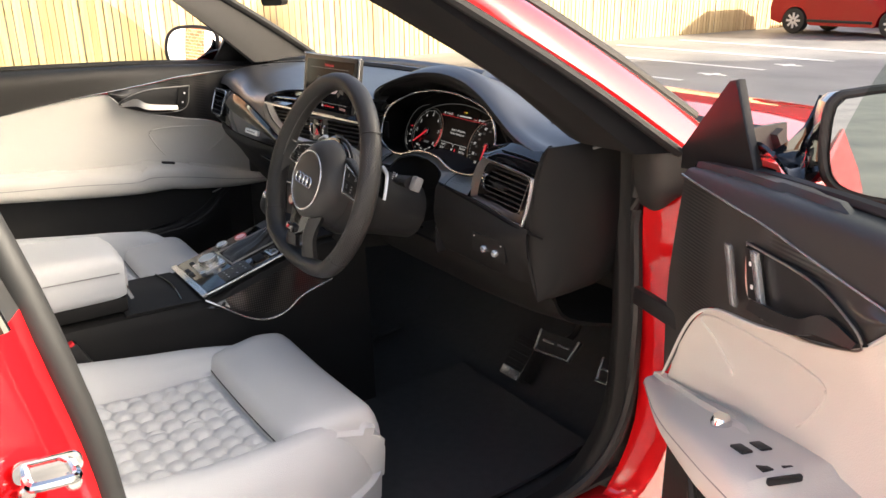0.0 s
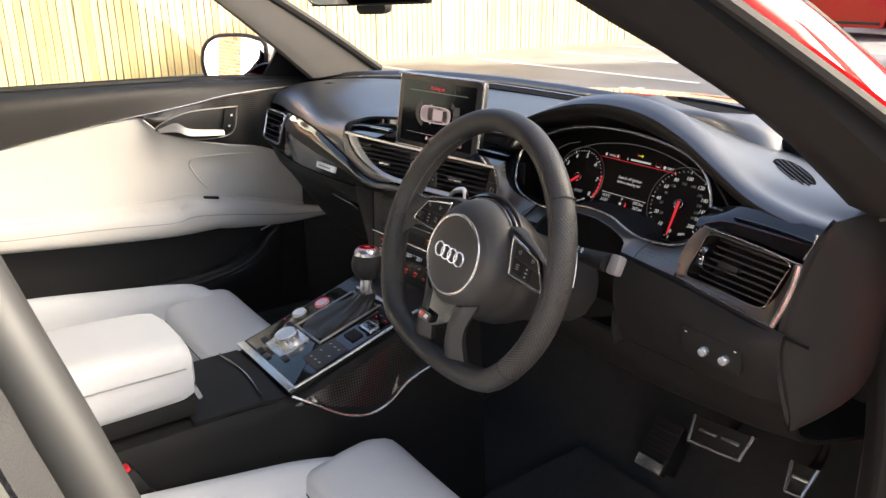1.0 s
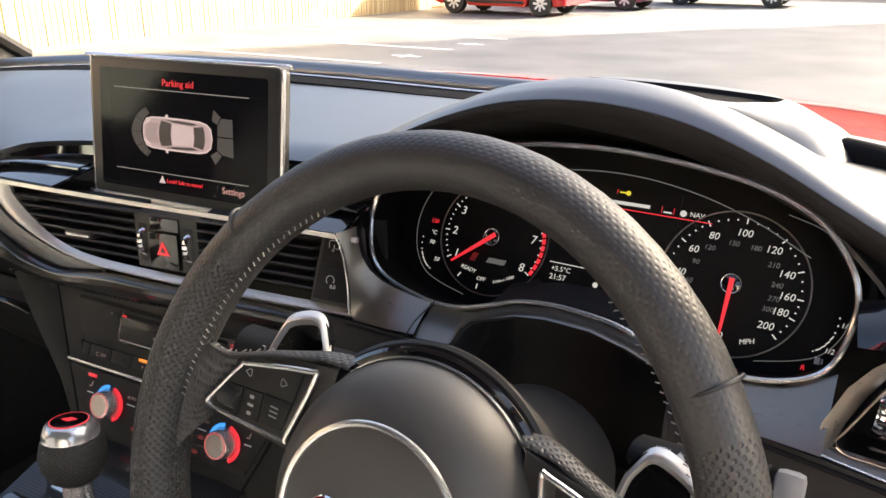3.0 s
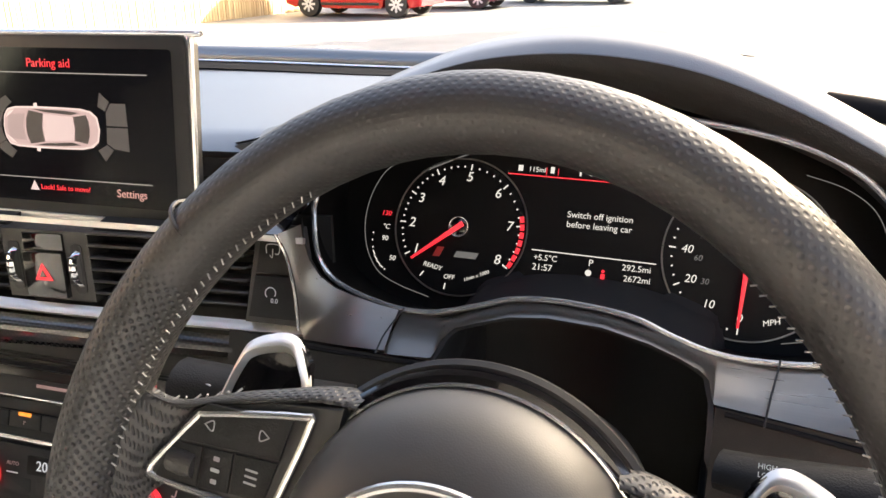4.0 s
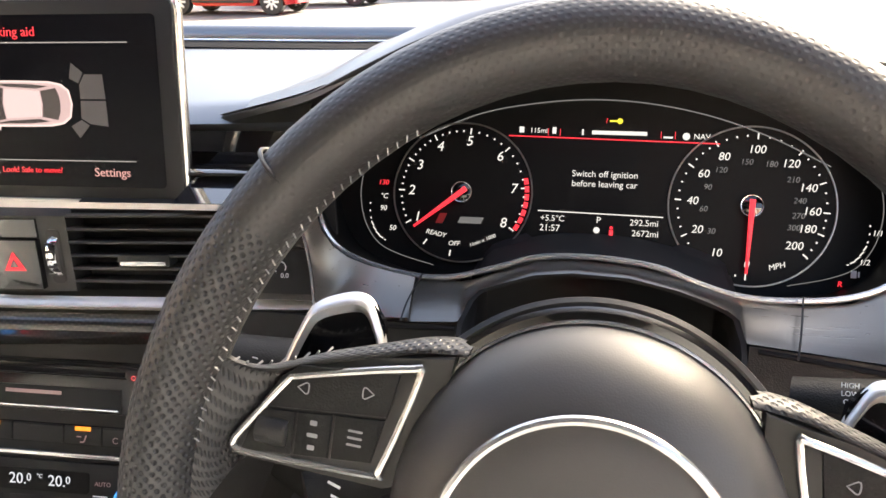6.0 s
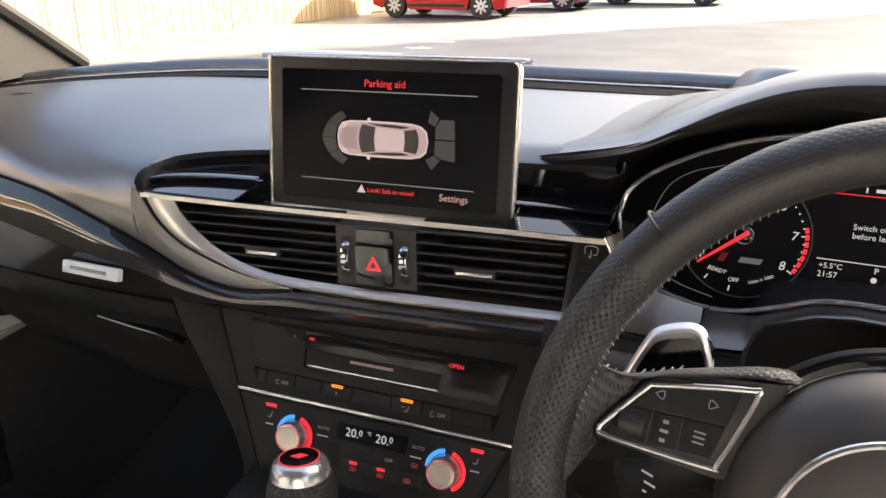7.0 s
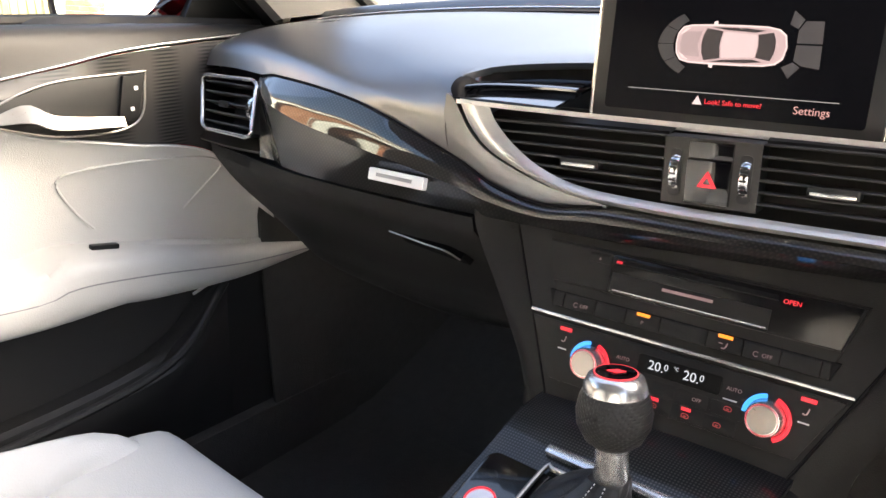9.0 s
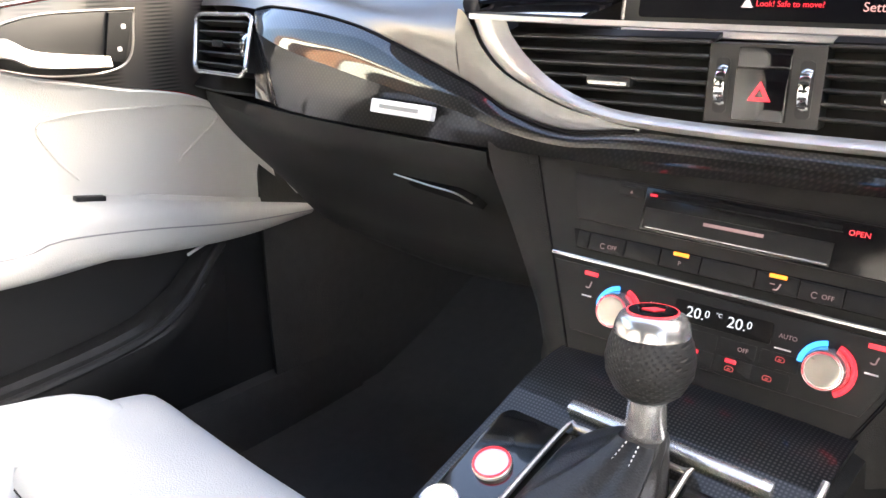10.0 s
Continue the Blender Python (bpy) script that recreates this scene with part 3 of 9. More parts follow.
# ---- cars parked in the yard ----
def wheel_of(car, x, y, r, w, side, tyre_mat, rim_mat):
    m = pose(x, y, GROUND + r, 90, 0, 0)
    tyre = part("wheel", lathe([(r * 0.62, -w / 2), (r * 0.93, -w / 2), (r, -w / 2 + 0.03), (r, w / 2 - 0.03), (r * 0.93, w / 2), (r * 0.62, w / 2)], m, 28), tyre_mat, car, "black tyre")
    part("rim", lathe([(r * 0.64, 0), (r * 0.60, w / 2 - 0.03), (r * 0.2, w / 2 - 0.06), (0, w / 2 - 0.05)], m, 28), RUBBER, tyre)
    for k in range(8):
        a = k * math.tau / 8
        sp = box((r * 0.52, 0.05, 0.03), m @ pose(0, 0, w / 2 - 0.006, 0, 0, math.degrees(a)) @ pose(r * 0.34, 0, 0), 0.006)
        part("spoke", sp, rim_mat, tyre)
    return tyre


def parked_car(at, length, wheelbase, paint, label, dark_glass, height=1.45):
    """A small hatchback standing crosswise, its nose to +x."""
    x0, y0 = at
    car = thing("parked_car", (x0, y0, GROUND), label, "car", "cars in the yard")
    half = 0.82
    r = 0.29
    nose, tail = length / 2, -length / 2
    side = [(tail, 0.30), (tail - 0.03, 0.55), (tail + 0.02, 0.90), (tail + 0.12, 1.0), (tail + 0.35, height - 0.08), (tail + 0.75, height), (0.25, height), (0.72, height - 0.12), (1.05, 1.02), (nose - 0.45, 0.92), (nose - 0.08, 0.74), (nose, 0.50), (nose - 0.03, 0.26)]
    lower = [(nose - 0.4, 0.2), (wheelbase / 2 + 0.36, 0.22)]
    for k in range(9):
        a = radians(180 * k / 8)
        lower.append((wheelbase / 2 + 0.33 * math.cos(a), 0.24 + 0.36 * math.sin(a)))
    lower += [(wheelbase / 2 - 0.4, 0.2), (-wheelbase / 2 + 0.4, 0.2)]
    for k in range(9):
        a = radians(180 * k / 8)
        lower.append((-wheelbase / 2 + 0.33 * math.cos(a), 0.24 + 0.36 * math.sin(a)))
    lower += [(-wheelbase / 2 - 0.38, 0.22)]
    outline = side + lower
    bm = bmesh.new()
    cuts = (-half, -half + 0.06, 0.0, half - 0.06, half)
    rings = []
    for y in cuts:
        ring = []
        for px, pz in outline:
            inset = 0.16 * max(0, (pz - 0.95) / 0.5)
            yy = max(min(y, half - inset), -half + inset) if abs(y) > 0.01 else 0
            edge = 0.05 if abs(y) == half else 0
            ring.append(bm.verts.new((x0 + px * (1 - 0.02 * edge / 0.05), y0 + yy, GROUND + pz - (0.02 if edge and pz > 0.8 else 0))))
        rings.append(ring)
    for a, b in zip(rings, rings[1:]):
        for i in range(len(a)):
            bm.faces.new((a[i], a[(i + 1) % len(a)], b[(i + 1) % len(a)], b[i]))
    bm.faces.new(rings[0])
    bm.faces.new(rings[-1][::-1])
    part("body", bm, paint, car, angle=25)
    for s in (-1, 1):
        y = y0 + s * (half - 0.075)
        for pts in (((tail + 0.42, 1.0), (tail + 0.55, height - 0.14), (-0.25, height - 0.09), (-0.25, 0.98)), ((-0.18, 0.98), (-0.18, height - 0.09), (0.28, height - 0.10), (0.78, 1.0))):
            m = basis((x0, y, GROUND), (1, 0, 0), (0, s, 0.0))
            o = [(px if s < 0 else -px, pz) for px, pz in pts]
            mm = Matrix(((1, 0, 0, x0), (0, 0, s, y + s * 0.07), (0, 1, 0, GROUND), (0, 0, 0, 1)))
            part("side_window", slab([(px, pz) for px, pz in pts], mm, 0.05, front=-0.10 + 0.05), dark_glass, car)
        part("door_handle", box((0.16, 0.03, 0.03), pose(x0 - 0.12, y0 + s * (half + 0.005), GROUND + 0.86), 0.008), paint, car)
        part("sill_strip", box((1.5, 0.03, 0.06), pose(x0 - 0.05, y0 + s * (half + 0.004), GROUND + 0.30), 0.01), RUBBER, car)
        for wx in (wheelbase / 2, -wheelbase / 2):
            wheel_of(car, x0 + wx, y0 + s * (half - 0.09), r, 0.19, s, RUBBER, ALLOY)
    part("headlamp", box((0.35, 1.5, 0.14), pose(x0 + nose - 0.28, y0, GROUND + 0.72), 0.04), CHROME, car)
    part("tail_lamp", box((0.10, 1.46, 0.25), pose(x0 + tail + 0.06, y0, GROUND + 0.82), 0.03), RED_GLASS, car)
    return car


ALLOY = principled("silver_alloy", (0.62, 0.62, 0.62), 0.35, metal=0.2, var=0.05, var_scale=10)
RED_GLASS = principled("red_lamp_glass", (0.35, 0.01, 0.01), 0.15, coat=1.0, var=0)
CITY_RED = principled("bright_red_car_paint", (0.34, 0.004, 0.010), 0.40, spec=0.1, coat=0.3, var=0.04, var_scale=2)
NAVY = principled("dark_blue_car_paint", (0.02, 0.025, 0.04), 0.3, coat=1.0, var=0.04, var_scale=2)
SILVER = principled("silver_car_paint", (0.55, 0.56, 0.58), 0.35, metal=0.7, coat=1.0, var=0.04, var_scale=2)
parked_car((-8.15, 17.6), 3.5, 2.25, CITY_RED, "small bright red hatchback parked by the fence", DARKGLASS)
parked_car((-7.4, 21.0), 3.9, 2.45, NAVY, "dark blue hatchback parked behind the red one", DARKGLASS)
parked_car((-4.4, 24.4), 4.0, 2.5, SILVER, "silver car parked at the far end of the yard", DARKGLASS)


# ---- the car's shell ----
body = thing("red_saloon_car", (0, 0.5, GROUND), "bright red saloon car with its front door open", "car")


def pillar(side):
    s = side
    base = [(0.683, 0.085, 1.030), (0.80, 0.13, 1.012), (0.832, 0.22, 1.010), (0.79, 0.33, 1.012), (0.715, 0.36, 1.030)]
    top = [(0.520, -0.398, 1.365), (0.585, -0.36, 1.372), (0.612, -0.31, 1.372), (0.618, -0.268, 1.372), (0.60, -0.255, 1.365)]
    if s < 0:
        base[:2] = [(0.672, 0.150, 1.028), (0.735, 0.190, 1.015)]
        top[:2] = [(0.545, -0.335, 1.366), (0.585, -0.318, 1.372)]
    curves = []
    for f in (0.0, 0.25, 0.5, 0.75, 1.0):
        ring = []
        for a, b in zip(base, top):
            p = Vector(a).lerp(Vector(b), f)
            p.z += 0.035 * 4 * f * (1 - f) * 0.5
            ring.append((s * p.x, p.y, p.z))
        if s > 0:
            ring[0] = (ring[0][0] + {0.0: 0.020, 0.25: 0.028, 0.5: -0.012, 0.75: -0.03, 1.0: -0.04}[f], ring[0][1] + 0.012 * (0.5 - f), ring[0][2])
        curves.append(ring)
    # trim faces the cabin, paint the outside
    edge = [tuple(Vector(r[1]).lerp(Vector(r[2]), k)) for r, k in zip(curves, (0.76, 0.66, 0.48, 0.32, 0.2) if s > 0 else (0.62,) * 5)]
    inner = [[r[4], r[0], r[1]] for r in curves]
    flank = [[r[1], tuple(Vector(r[1]).lerp(Vector(e), 0.5)), e] for r, e in zip(curves, edge)]
    outer = [[e, r[2], r[3], r[4]] for r, e in zip(curves, edge)]
    # one trim on both sides; the passenger's stronger light is put into its colour
    part("a_pillar_trim", loft(inner, 15, 12, 0.012, outward=(-s, -1, 0)), LIT_LINING if s < 0 else SOFT, body, "dark grey lined windscreen pillar trim")
    # rubber seal widened over the pillar's shaded side, that shade painted black
    part("pillar_flank", loft(flank, 9, 12, 0.008, outward=(s, -1, 0)), MATT, body, "black rubber seal and shaded flank of the windscreen pillar")
    part("a_pillar", loft(outer, 9, 12, 0.006, outward=(s, 0.3, 0.5)), PAINT, body)
    seal = [(e[0] + s * 0.002, e[1] - 0.002, e[2]) for e in edge]
    part("door_seal", tube(seal, 0.008, 8, n=16), RUBBER, body)
    seal = [(r[4][0], r[4][1] + 0.004, r[4][2] + 0.002) for r in curves]
    part("windscreen_seal", tube(seal, 0.012, 8, n=16), RUBBER, body)


for side in (-1, 1):
    pillar(side)


def shell():
    # roof, with its lining beneath
    roof = [[(-0.62, -0.30, 1.372), (0, -0.22, 1.40), (0.62, -0.30, 1.372)], [(-0.62, -0.8, 1.41), (0, -0.8, 1.455), (0.62, -0.8, 1.41)], [(-0.60, -1.5, 1.40), (0, -1.5, 1.44), (0.60, -1.5, 1.40)], [(-0.58, -2.4, 1.18), (0, -2.5, 1.2), (0.58, -2.4, 1.18)]]
    part("roof", loft(roof, 15, 20, 0.012, outward=(0, 0, 1)), PAINT, body)
    lining = [[(x, y - 0.01, z - 0.035) for x, y, z in c] for c in roof]
    part("headlining", loft(lining, 15, 20, 0.008, outward=(0, 0, 1)), HEADLINE, body)
    # bonnet and wings
    bonnet = [[(-0.72, 0.52, 1.005), (-0.45, 0.70, 1.018), (0, 0.80, 1.025), (0.45, 0.70, 1.018), (0.72, 0.52, 1.005)], [(-0.76, 0.9, 0.985), (-0.45, 1.0, 1.008), (0, 1.05, 1.012), (0.45, 1.0, 1.008), (0.76, 0.9, 0.985)], [(-0.74, 1.35, 0.93), (-0.45, 1.4, 0.955), (0, 1.42, 0.955), (0.45, 1.4, 0.955), (0.74, 1.35, 0.93)], [(-0.64, 1.75, 0.82), (-0.4, 1.82, 0.84), (0, 1.85, 0.84), (0.4, 1.82, 0.84), (0.64, 1.75, 0.82)]]
    part("bonnet", loft([[(x, y, z - 0.055) for x, y, z in c] for c in bonnet], 25, 18, 0.01, outward=(0, 0, 1)), PAINT, body, "glossy red bonnet")
    for s in (-1, 1):
        wing = [[(s * 0.725, 0.50, 0.947), (s * 0.765, 0.9, 0.927), (s * 0.745, 1.35, 0.872), (s * 0.645, 1.75, 0.775)], [(s * 0.86, 0.42, 0.955), (s * 0.90, 0.9, 0.91), (s * 0.88, 1.35, 0.85), (s * 0.72, 1.78, 0.76)], [(s * 0.93, 0.30, 0.84), (s * 0.955, 0.9, 0.80), (s * 0.94, 1.35, 0.74), (s * 0.76, 1.82, 0.62)], [(s * 0.92, 0.25, 0.35), (s * 0.93, 0.62, 0.34), (s * 0.92, 1.5, 0.34), (s * 0.76, 1.85, 0.35)]]
        part("wing", loft(wing, 16, 14, 0.01, outward=(s, 0, 0.3)), PAINT, body)
        # hinge post behind the open door, sill and the post behind the door
        post = [[(s * 0.79, 0.12, 1.0), (s * 0.80, 0.11, 0.75), (s * 0.79, 0.09, 0.5), (s * 0.78, 0.02, 0.30)], [(s * 0.85, 0.17, 1.0), (s * 0.86, 0.16, 0.75), (s * 0.86, 0.14, 0.5), (s * 0.86, 0.06, 0.26)], [(s * 0.905, 0.24, 1.0), (s * 0.915, 0.25, 0.75), (s * 0.915, 0.24, 0.5), (s * 0.91, 0.20, 0.26)]]
        if s > 0:
            post = [[(0.745, 0.214, 1.0), (0.765, 0.206, 0.75), (0.785, 0.194, 0.55), (0.780, 0.14, 0.42), (0.775, 0.06, 0.36)], [(0.83, 0.226, 1.0), (0.84, 0.218, 0.75), (0.85, 0.205, 0.55), (0.85, 0.15, 0.40), (0.845, 0.07, 0.33)], [(0.915, 0.24, 1.0), (0.92, 0.24, 0.75), (0.92, 0.235, 0.55), (0.915, 0.18, 0.36), (0.91, 0.10, 0.26)]]
        part("hinge_post", loft(post, 16, 8, 0.02, outward=(s, -1, 0)), PAINT, body)
        sill = [[(s * 0.74, 0.15, 0.40), (s * 0.74, -1.6, 0.40)], [(s * 0.80, 0.15, 0.41), (s * 0.80, -1.6, 0.41)], [(s * 0.86, 0.15, 0.36), (s * 0.86, -1.6, 0.36)], [(s * 0.90, 0.2, 0.24), (s * 0.90, -1.6, 0.24)]]
        part("sill", loft(sill, 8, 10, 0.02, outward=(s, 0, 1)), PAINT, body)
        # B-post with its black trim edge towards the door opening
        bpost = [[(s * 0.77, -0.635, 0.42), (s * 0.77, -0.645, 0.74), (s * 0.765, -0.685, 0.97), (s * 0.72, -0.735, 1.15), (s * 0.62, -0.80, 1.38)], [(s * 0.83, -0.66, 0.42), (s * 0.835, -0.675, 0.74), (s * 0.825, -0.715, 0.97), (s * 0.765, -0.765, 1.15), (s * 0.645, -0.83, 1.38)], [(s * 0.87, -0.72, 0.42), (s * 0.875, -0.73, 0.74), (s * 0.865, -0.77, 0.97), (s * 0.80, -0.82, 1.15), (s * 0.66, -0.87, 1.38)]]
        part("b_post", loft([c[:2] + [c[2]] for c in bpost], 14, 9, 0.02, outward=(s, 1, 0)), PAINT, body)
        part("b_post_cover", loft([c[2:] for c in bpost], 12, 9, 0.022, outward=(s, 1, 0)), LEATHER, body, "black upper post cover")
        part("cover_rib", tube([(x + s * 0.004, y + 0.006, z) for x, y, z in bpost[1][2:]], 0.006, 8, n=14), GLOSS, body)
        seal = [(s * 0.765, -0.632, 0.42), (s * 0.765, -0.642, 0.74), (s * 0.76, -0.682, 0.97), (s * 0.715, -0.732, 1.15), (s * 0.615, -0.797, 1.38)]
        part("door_seal", tube(seal, 0.018, 10, n=24), RUBBER, body, "black rubber door opening seal")
        inner = [[(s * 0.755, -0.64, 0.42), (s * 0.755, -0.65, 0.74), (s * 0.75, -0.69, 0.97), (s * 0.70, -0.74, 1.15), (s * 0.60, -0.80, 1.37)], [(s * 0.73, -0.74, 0.42), (s * 0.73, -0.75, 0.74), (s * 0.725, -0.79, 0.97), (s * 0.68, -0.84, 1.15), (s * 0.59, -0.88, 1.37)]]
        part("b_post_trim", loft(inner, 16, 6, 0.01, outward=(-s, 1, 0)), GREY, body)
        # rear door and quarter with its window
        rear = [[(s * 0.90, -0.74, 0.27), (s * 0.905, -1.6, 0.27), (s * 0.90, -2.6, 0.35)], [(s * 0.935, -0.75, 0.60), (s * 0.94, -1.6, 0.62), (s * 0.92, -2.6, 0.66)], [(s * 0.92, -0.76, 0.82), (s * 0.925, -1.6, 0.84), (s * 0.88, -2.6, 0.86)], [(s * 0.875, -0.78, 1.00), (s * 0.86, -1.6, 1.03), (s * 0.78, -2.6, 1.03)]]
        part("rear_side", loft(rear, 16, 14, 0.02, outward=(s, 0, 0)), PAINT, body)
        win = [[(s * 0.868, -0.80, 1.005), (s * 0.85, -1.6, 1.03), (s * 0.76, -2.4, 1.04)], [(s * 0.665, -0.87, 1.37), (s * 0.64, -1.5, 1.38), (s * 0.60, -2.35, 1.18)]]
        part("rear_window", loft(win, 12, 6, 0.004, outward=(s, 0, 0)), TINTED, body)
        part("window_strip", tube([(s * 0.875, -0.79, 1.008), (s * 0.858, -1.6, 1.033), (s * 0.77, -2.4, 1.043)], 0.004, 8), CHROME, body, "chrome window surround")
        part("window_frame", tube([(s * 0.868, -0.80, 1.008), (s * 0.80, -0.835, 1.15), (s * 0.668, -0.885, 1.375)], 0.020, 8, n=12), GLOSS, body)
    # the cabin floor, bulkheads and tail
    floor_ = [[(-0.78, 0.72, 0.50), (0, 0.72, 0.50), (0.78, 0.72, 0.50)], [(-0.78, 0.42, 0.35), (0, 0.42, 0.35), (0.78, 0.42, 0.35)], [(-0.78, 0.2, 0.315), (0, 0.2, 0.315), (0.78, 0.2, 0.315)], [(-0.78, -0.6, 0.31), (0, -0.6, 0.31), (0.78, -0.6, 0.31)], [(-0.78, -2.4, 0.33), (0, -2.4, 0.33), (0.78, -2.4, 0.33)]]
    part("floor_carpet", loft(floor_, 9, 24, 0.02, outward=(0, 0, 1)), CARPET, body, "black carpeted cabin floor")
    part("bulkhead", loft([[(-0.80, 0.70, 0.45), (0.80, 0.70, 0.45)], [(-0.80, 0.66, 0.75), (0.80, 0.66, 0.75)], [(-0.76, 0.55, 0.985), (0.76, 0.55, 0.985)]], 6, 8, 0.02, outward=(0, -1, 0)), CARPET, body)
    part("rear_bulkhead", box((1.5, 0.05, 0.95), pose(0, -2.42, 0.76)), HEADLINE, body)
    part("scuttle_side", loft([[(-0.775, 0.15, 0.33), (-0.775, 0.68, 0.45)], [(-0.775, 0.15, 1.0), (-0.775, 0.6, 1.0)]], 6, 6, 0.01, outward=(1, 0, 0)), CARPET, body)
    part("scuttle_side", loft([[(0.765, 0.23, 0.33), (0.765, 0.68, 0.45)], [(0.735, 0.23, 1.0), (0.735, 0.6, 1.0)]], 6, 6, 0.01, outward=(-1, 0, 0)), CARPET, body)
    # black edge trim and rubber boot on the open door's hinge post
    rim_ = [(0.744, 0.200, 1.012), (0.742, 0.206, 0.91), (0.748, 0.204, 0.86), (0.764, 0.196, 0.78), (0.780, 0.184, 0.68), (0.784, 0.172, 0.56), (0.776, 0.132, 0.475), (0.766, 0.06, 0.430), (0.760, -0.10, 0.422), (0.758, -0.60, 0.422)]
    lip_ = [(x - 0.020 * k, y - 0.022 * k, z - 0.004) for (x, y, z), k in zip(rim_, (1, 1, 1, 1, 1, 1, 0.9, 0.6, 0.3, 0.3))]
    inner_ = [(x - 0.050, y - 0.004 * k, z - 0.012 * (1 - k)) for (x, y, z), k in zip(rim_, (1, 1, 1, 1, 1, 1, 0.8, 0.3, 0, 0))]
    part("aperture_trim", loft([inner_, lip_, rim_], 50, 10, 0.006, outward=(0.4, -1, 0.3)), SOFT, body, "black door opening edge trim")
    part("door_seal", tube(rim_, 0.010, 8, n=60), RUBBER, body)
    part("hinge_boot", loft([[(0.750, 0.180, 1.010), (0.800, 0.178, 1.010), (0.850, 0.205, 1.005)], [(0.752, 0.186, 0.955), (0.795, 0.180, 0.950), (0.838, 0.205, 0.955)], [(0.755, 0.200, 0.915), (0.790, 0.198, 0.912), (0.815, 0.212, 0.935)]], 10, 8, 0.010, outward=(0.3, -1, 0)), GREY, body, "dark rubber boot above the hinge post")
    # nose, tail and road wheels close the body
    part("nose", loft([[(-0.64, 1.75, 0.80), (-0.4, 1.82, 0.815), (0, 1.85, 0.815), (0.4, 1.82, 0.815), (0.64, 1.75, 0.80)], [(-0.70, 1.84, 0.55), (-0.4, 1.93, 0.55), (0, 1.97, 0.55), (0.4, 1.93, 0.55), (0.70, 1.84, 0.55)], [(-0.72, 1.80, 0.15), (-0.4, 1.88, 0.13), (0, 1.91, 0.13), (0.4, 1.88, 0.13), (0.72, 1.80, 0.15)]], 20, 12, 0.01, outward=(0, 1, 0)), PAINT, body)
    part("tail", loft([[(-0.60, -2.42, 1.17), (0, -2.52, 1.19), (0.60, -2.42, 1.17)], [(-0.80, -2.80, 1.0), (0, -2.95, 1.0), (0.80, -2.80, 1.0)], [(-0.90, -2.72, 0.62), (0, -2.95, 0.62), (0.90, -2.72, 0.62)], [(-0.88, -2.66, 0.20), (0, -2.85, 0.18), (0.88, -2.66, 0.20)]], 18, 14, 0.01, outward=(0, -1, 0)), PAINT, body)
    for s in (-1, 1):
        for y in (1.15, -1.78):
            wm = pose(s * 0.80, y, GROUND + 0.345, 0, 90, 0)
            tyre = part("wheel", lathe([(0.23, -0.125), (0.32, -0.125), (0.345, -0.09), (0.345, 0.09), (0.32, 0.125), (0.23, 0.125)], wm, 40), RUBBER, body, "black tyre")
            part("rim", lathe([(0.24, 0.0), (0.235, s * 0.10), (0.08, s * 0.085), (0, s * 0.09)], wm, 32), SATIN, tyre)
    # inner sill trims and kick panels in both footwells
    for s in (-1, 1):
        part("sill_trim", loft([[(s * 0.728, 0.30, 0.30), (s * 0.728, -1.6, 0.30)], [(s * 0.732, 0.30, 0.40), (s * 0.732, -1.6, 0.40)], [(s * 0.750, 0.30, 0.418), (s * 0.750, -1.6, 0.418)], [(s * 0.762, 0.30, 0.420), (s * 0.762, -1.6, 0.420)]], 10, 10, 0.006, outward=(-s, 0, 1)), CARPET, body, "black carpeted sill side")
        y0 = 0.13 if s < 0 else 0.19
        part("kick_panel", loft([[(s * 0.735, y0, 0.30), (s * 0.735, 0.72, 0.30)], [(s * (0.74 if s < 0 else 0.725), y0, 0.65), (s * 0.72, 0.72, 0.65)], [(s * (0.755 if s < 0 else 0.715), y0 + 0.02, 0.98), (s * (0.745 if s < 0 else 0.70), 0.62, 0.98)]], 8, 8, 0.006, outward=(-s, 0, 0)), CARPET, body, "black carpeted kick panel")
    # striker on the B-post
    t = basis((0.868, -0.70, 0.835), (0, -1, 0.1), (1, 0.6, 0))
    loop_ = [t @ Vector(p) for p in ((-0.018, -0.014, 0), (-0.018, -0.014, 0.026), (-0.012, -0.014, 0.031), (0.014, -0.014, 0.031), (0.020, -0.014, 0.026), (0.020, -0.014, 0))]
    part("striker", join(slab(rounded(0.058, 0.022, 0.009), t @ pose(0.001, -0.014, 0), 0.004, 0.001, front=0.002), tube(loop_, 0.0048, 8, n=26)), CHROME, body, "bright steel door striker")
    for dx in (-0.018, 0.020):
        part("striker_bolt", lathe([(0.0075, 0), (0.0075, 0.004), (0.005, 0.006), (0, 0.006)], t @ pose(dx, 0.004, 0.002), 12), SATIN, body)
    # windscreen
    ws = [[(-0.70, 0.37, 1.03), (-0.4, 0.60, 1.02), (0, 0.70, 1.02), (0.4, 0.60, 1.02), (0.70, 0.37, 1.03)], [(-0.66, 0.05, 1.215), (-0.38, 0.22, 1.24), (0, 0.28, 1.25), (0.38, 0.22, 1.24), (0.66, 0.05, 1.215)], [(-0.60, -0.255, 1.368), (-0.33, -0.20, 1.39), (0, -0.18, 1.398), (0.33, -0.20, 1.39), (0.60, -0.255, 1.368)]]
    w = part("windscreen", loft(ws, 17, 12, 0, outward=(0, 1, 1)), GLASS, body, "clear windscreen")
    w.visible_shadow = False


shell()


# ---- dashboard ----
dash = thing("dashboard", (0, 0.1, 0.62), "black soft-touch dashboard with carbon fibre and satin aluminium trim", "dashboard")


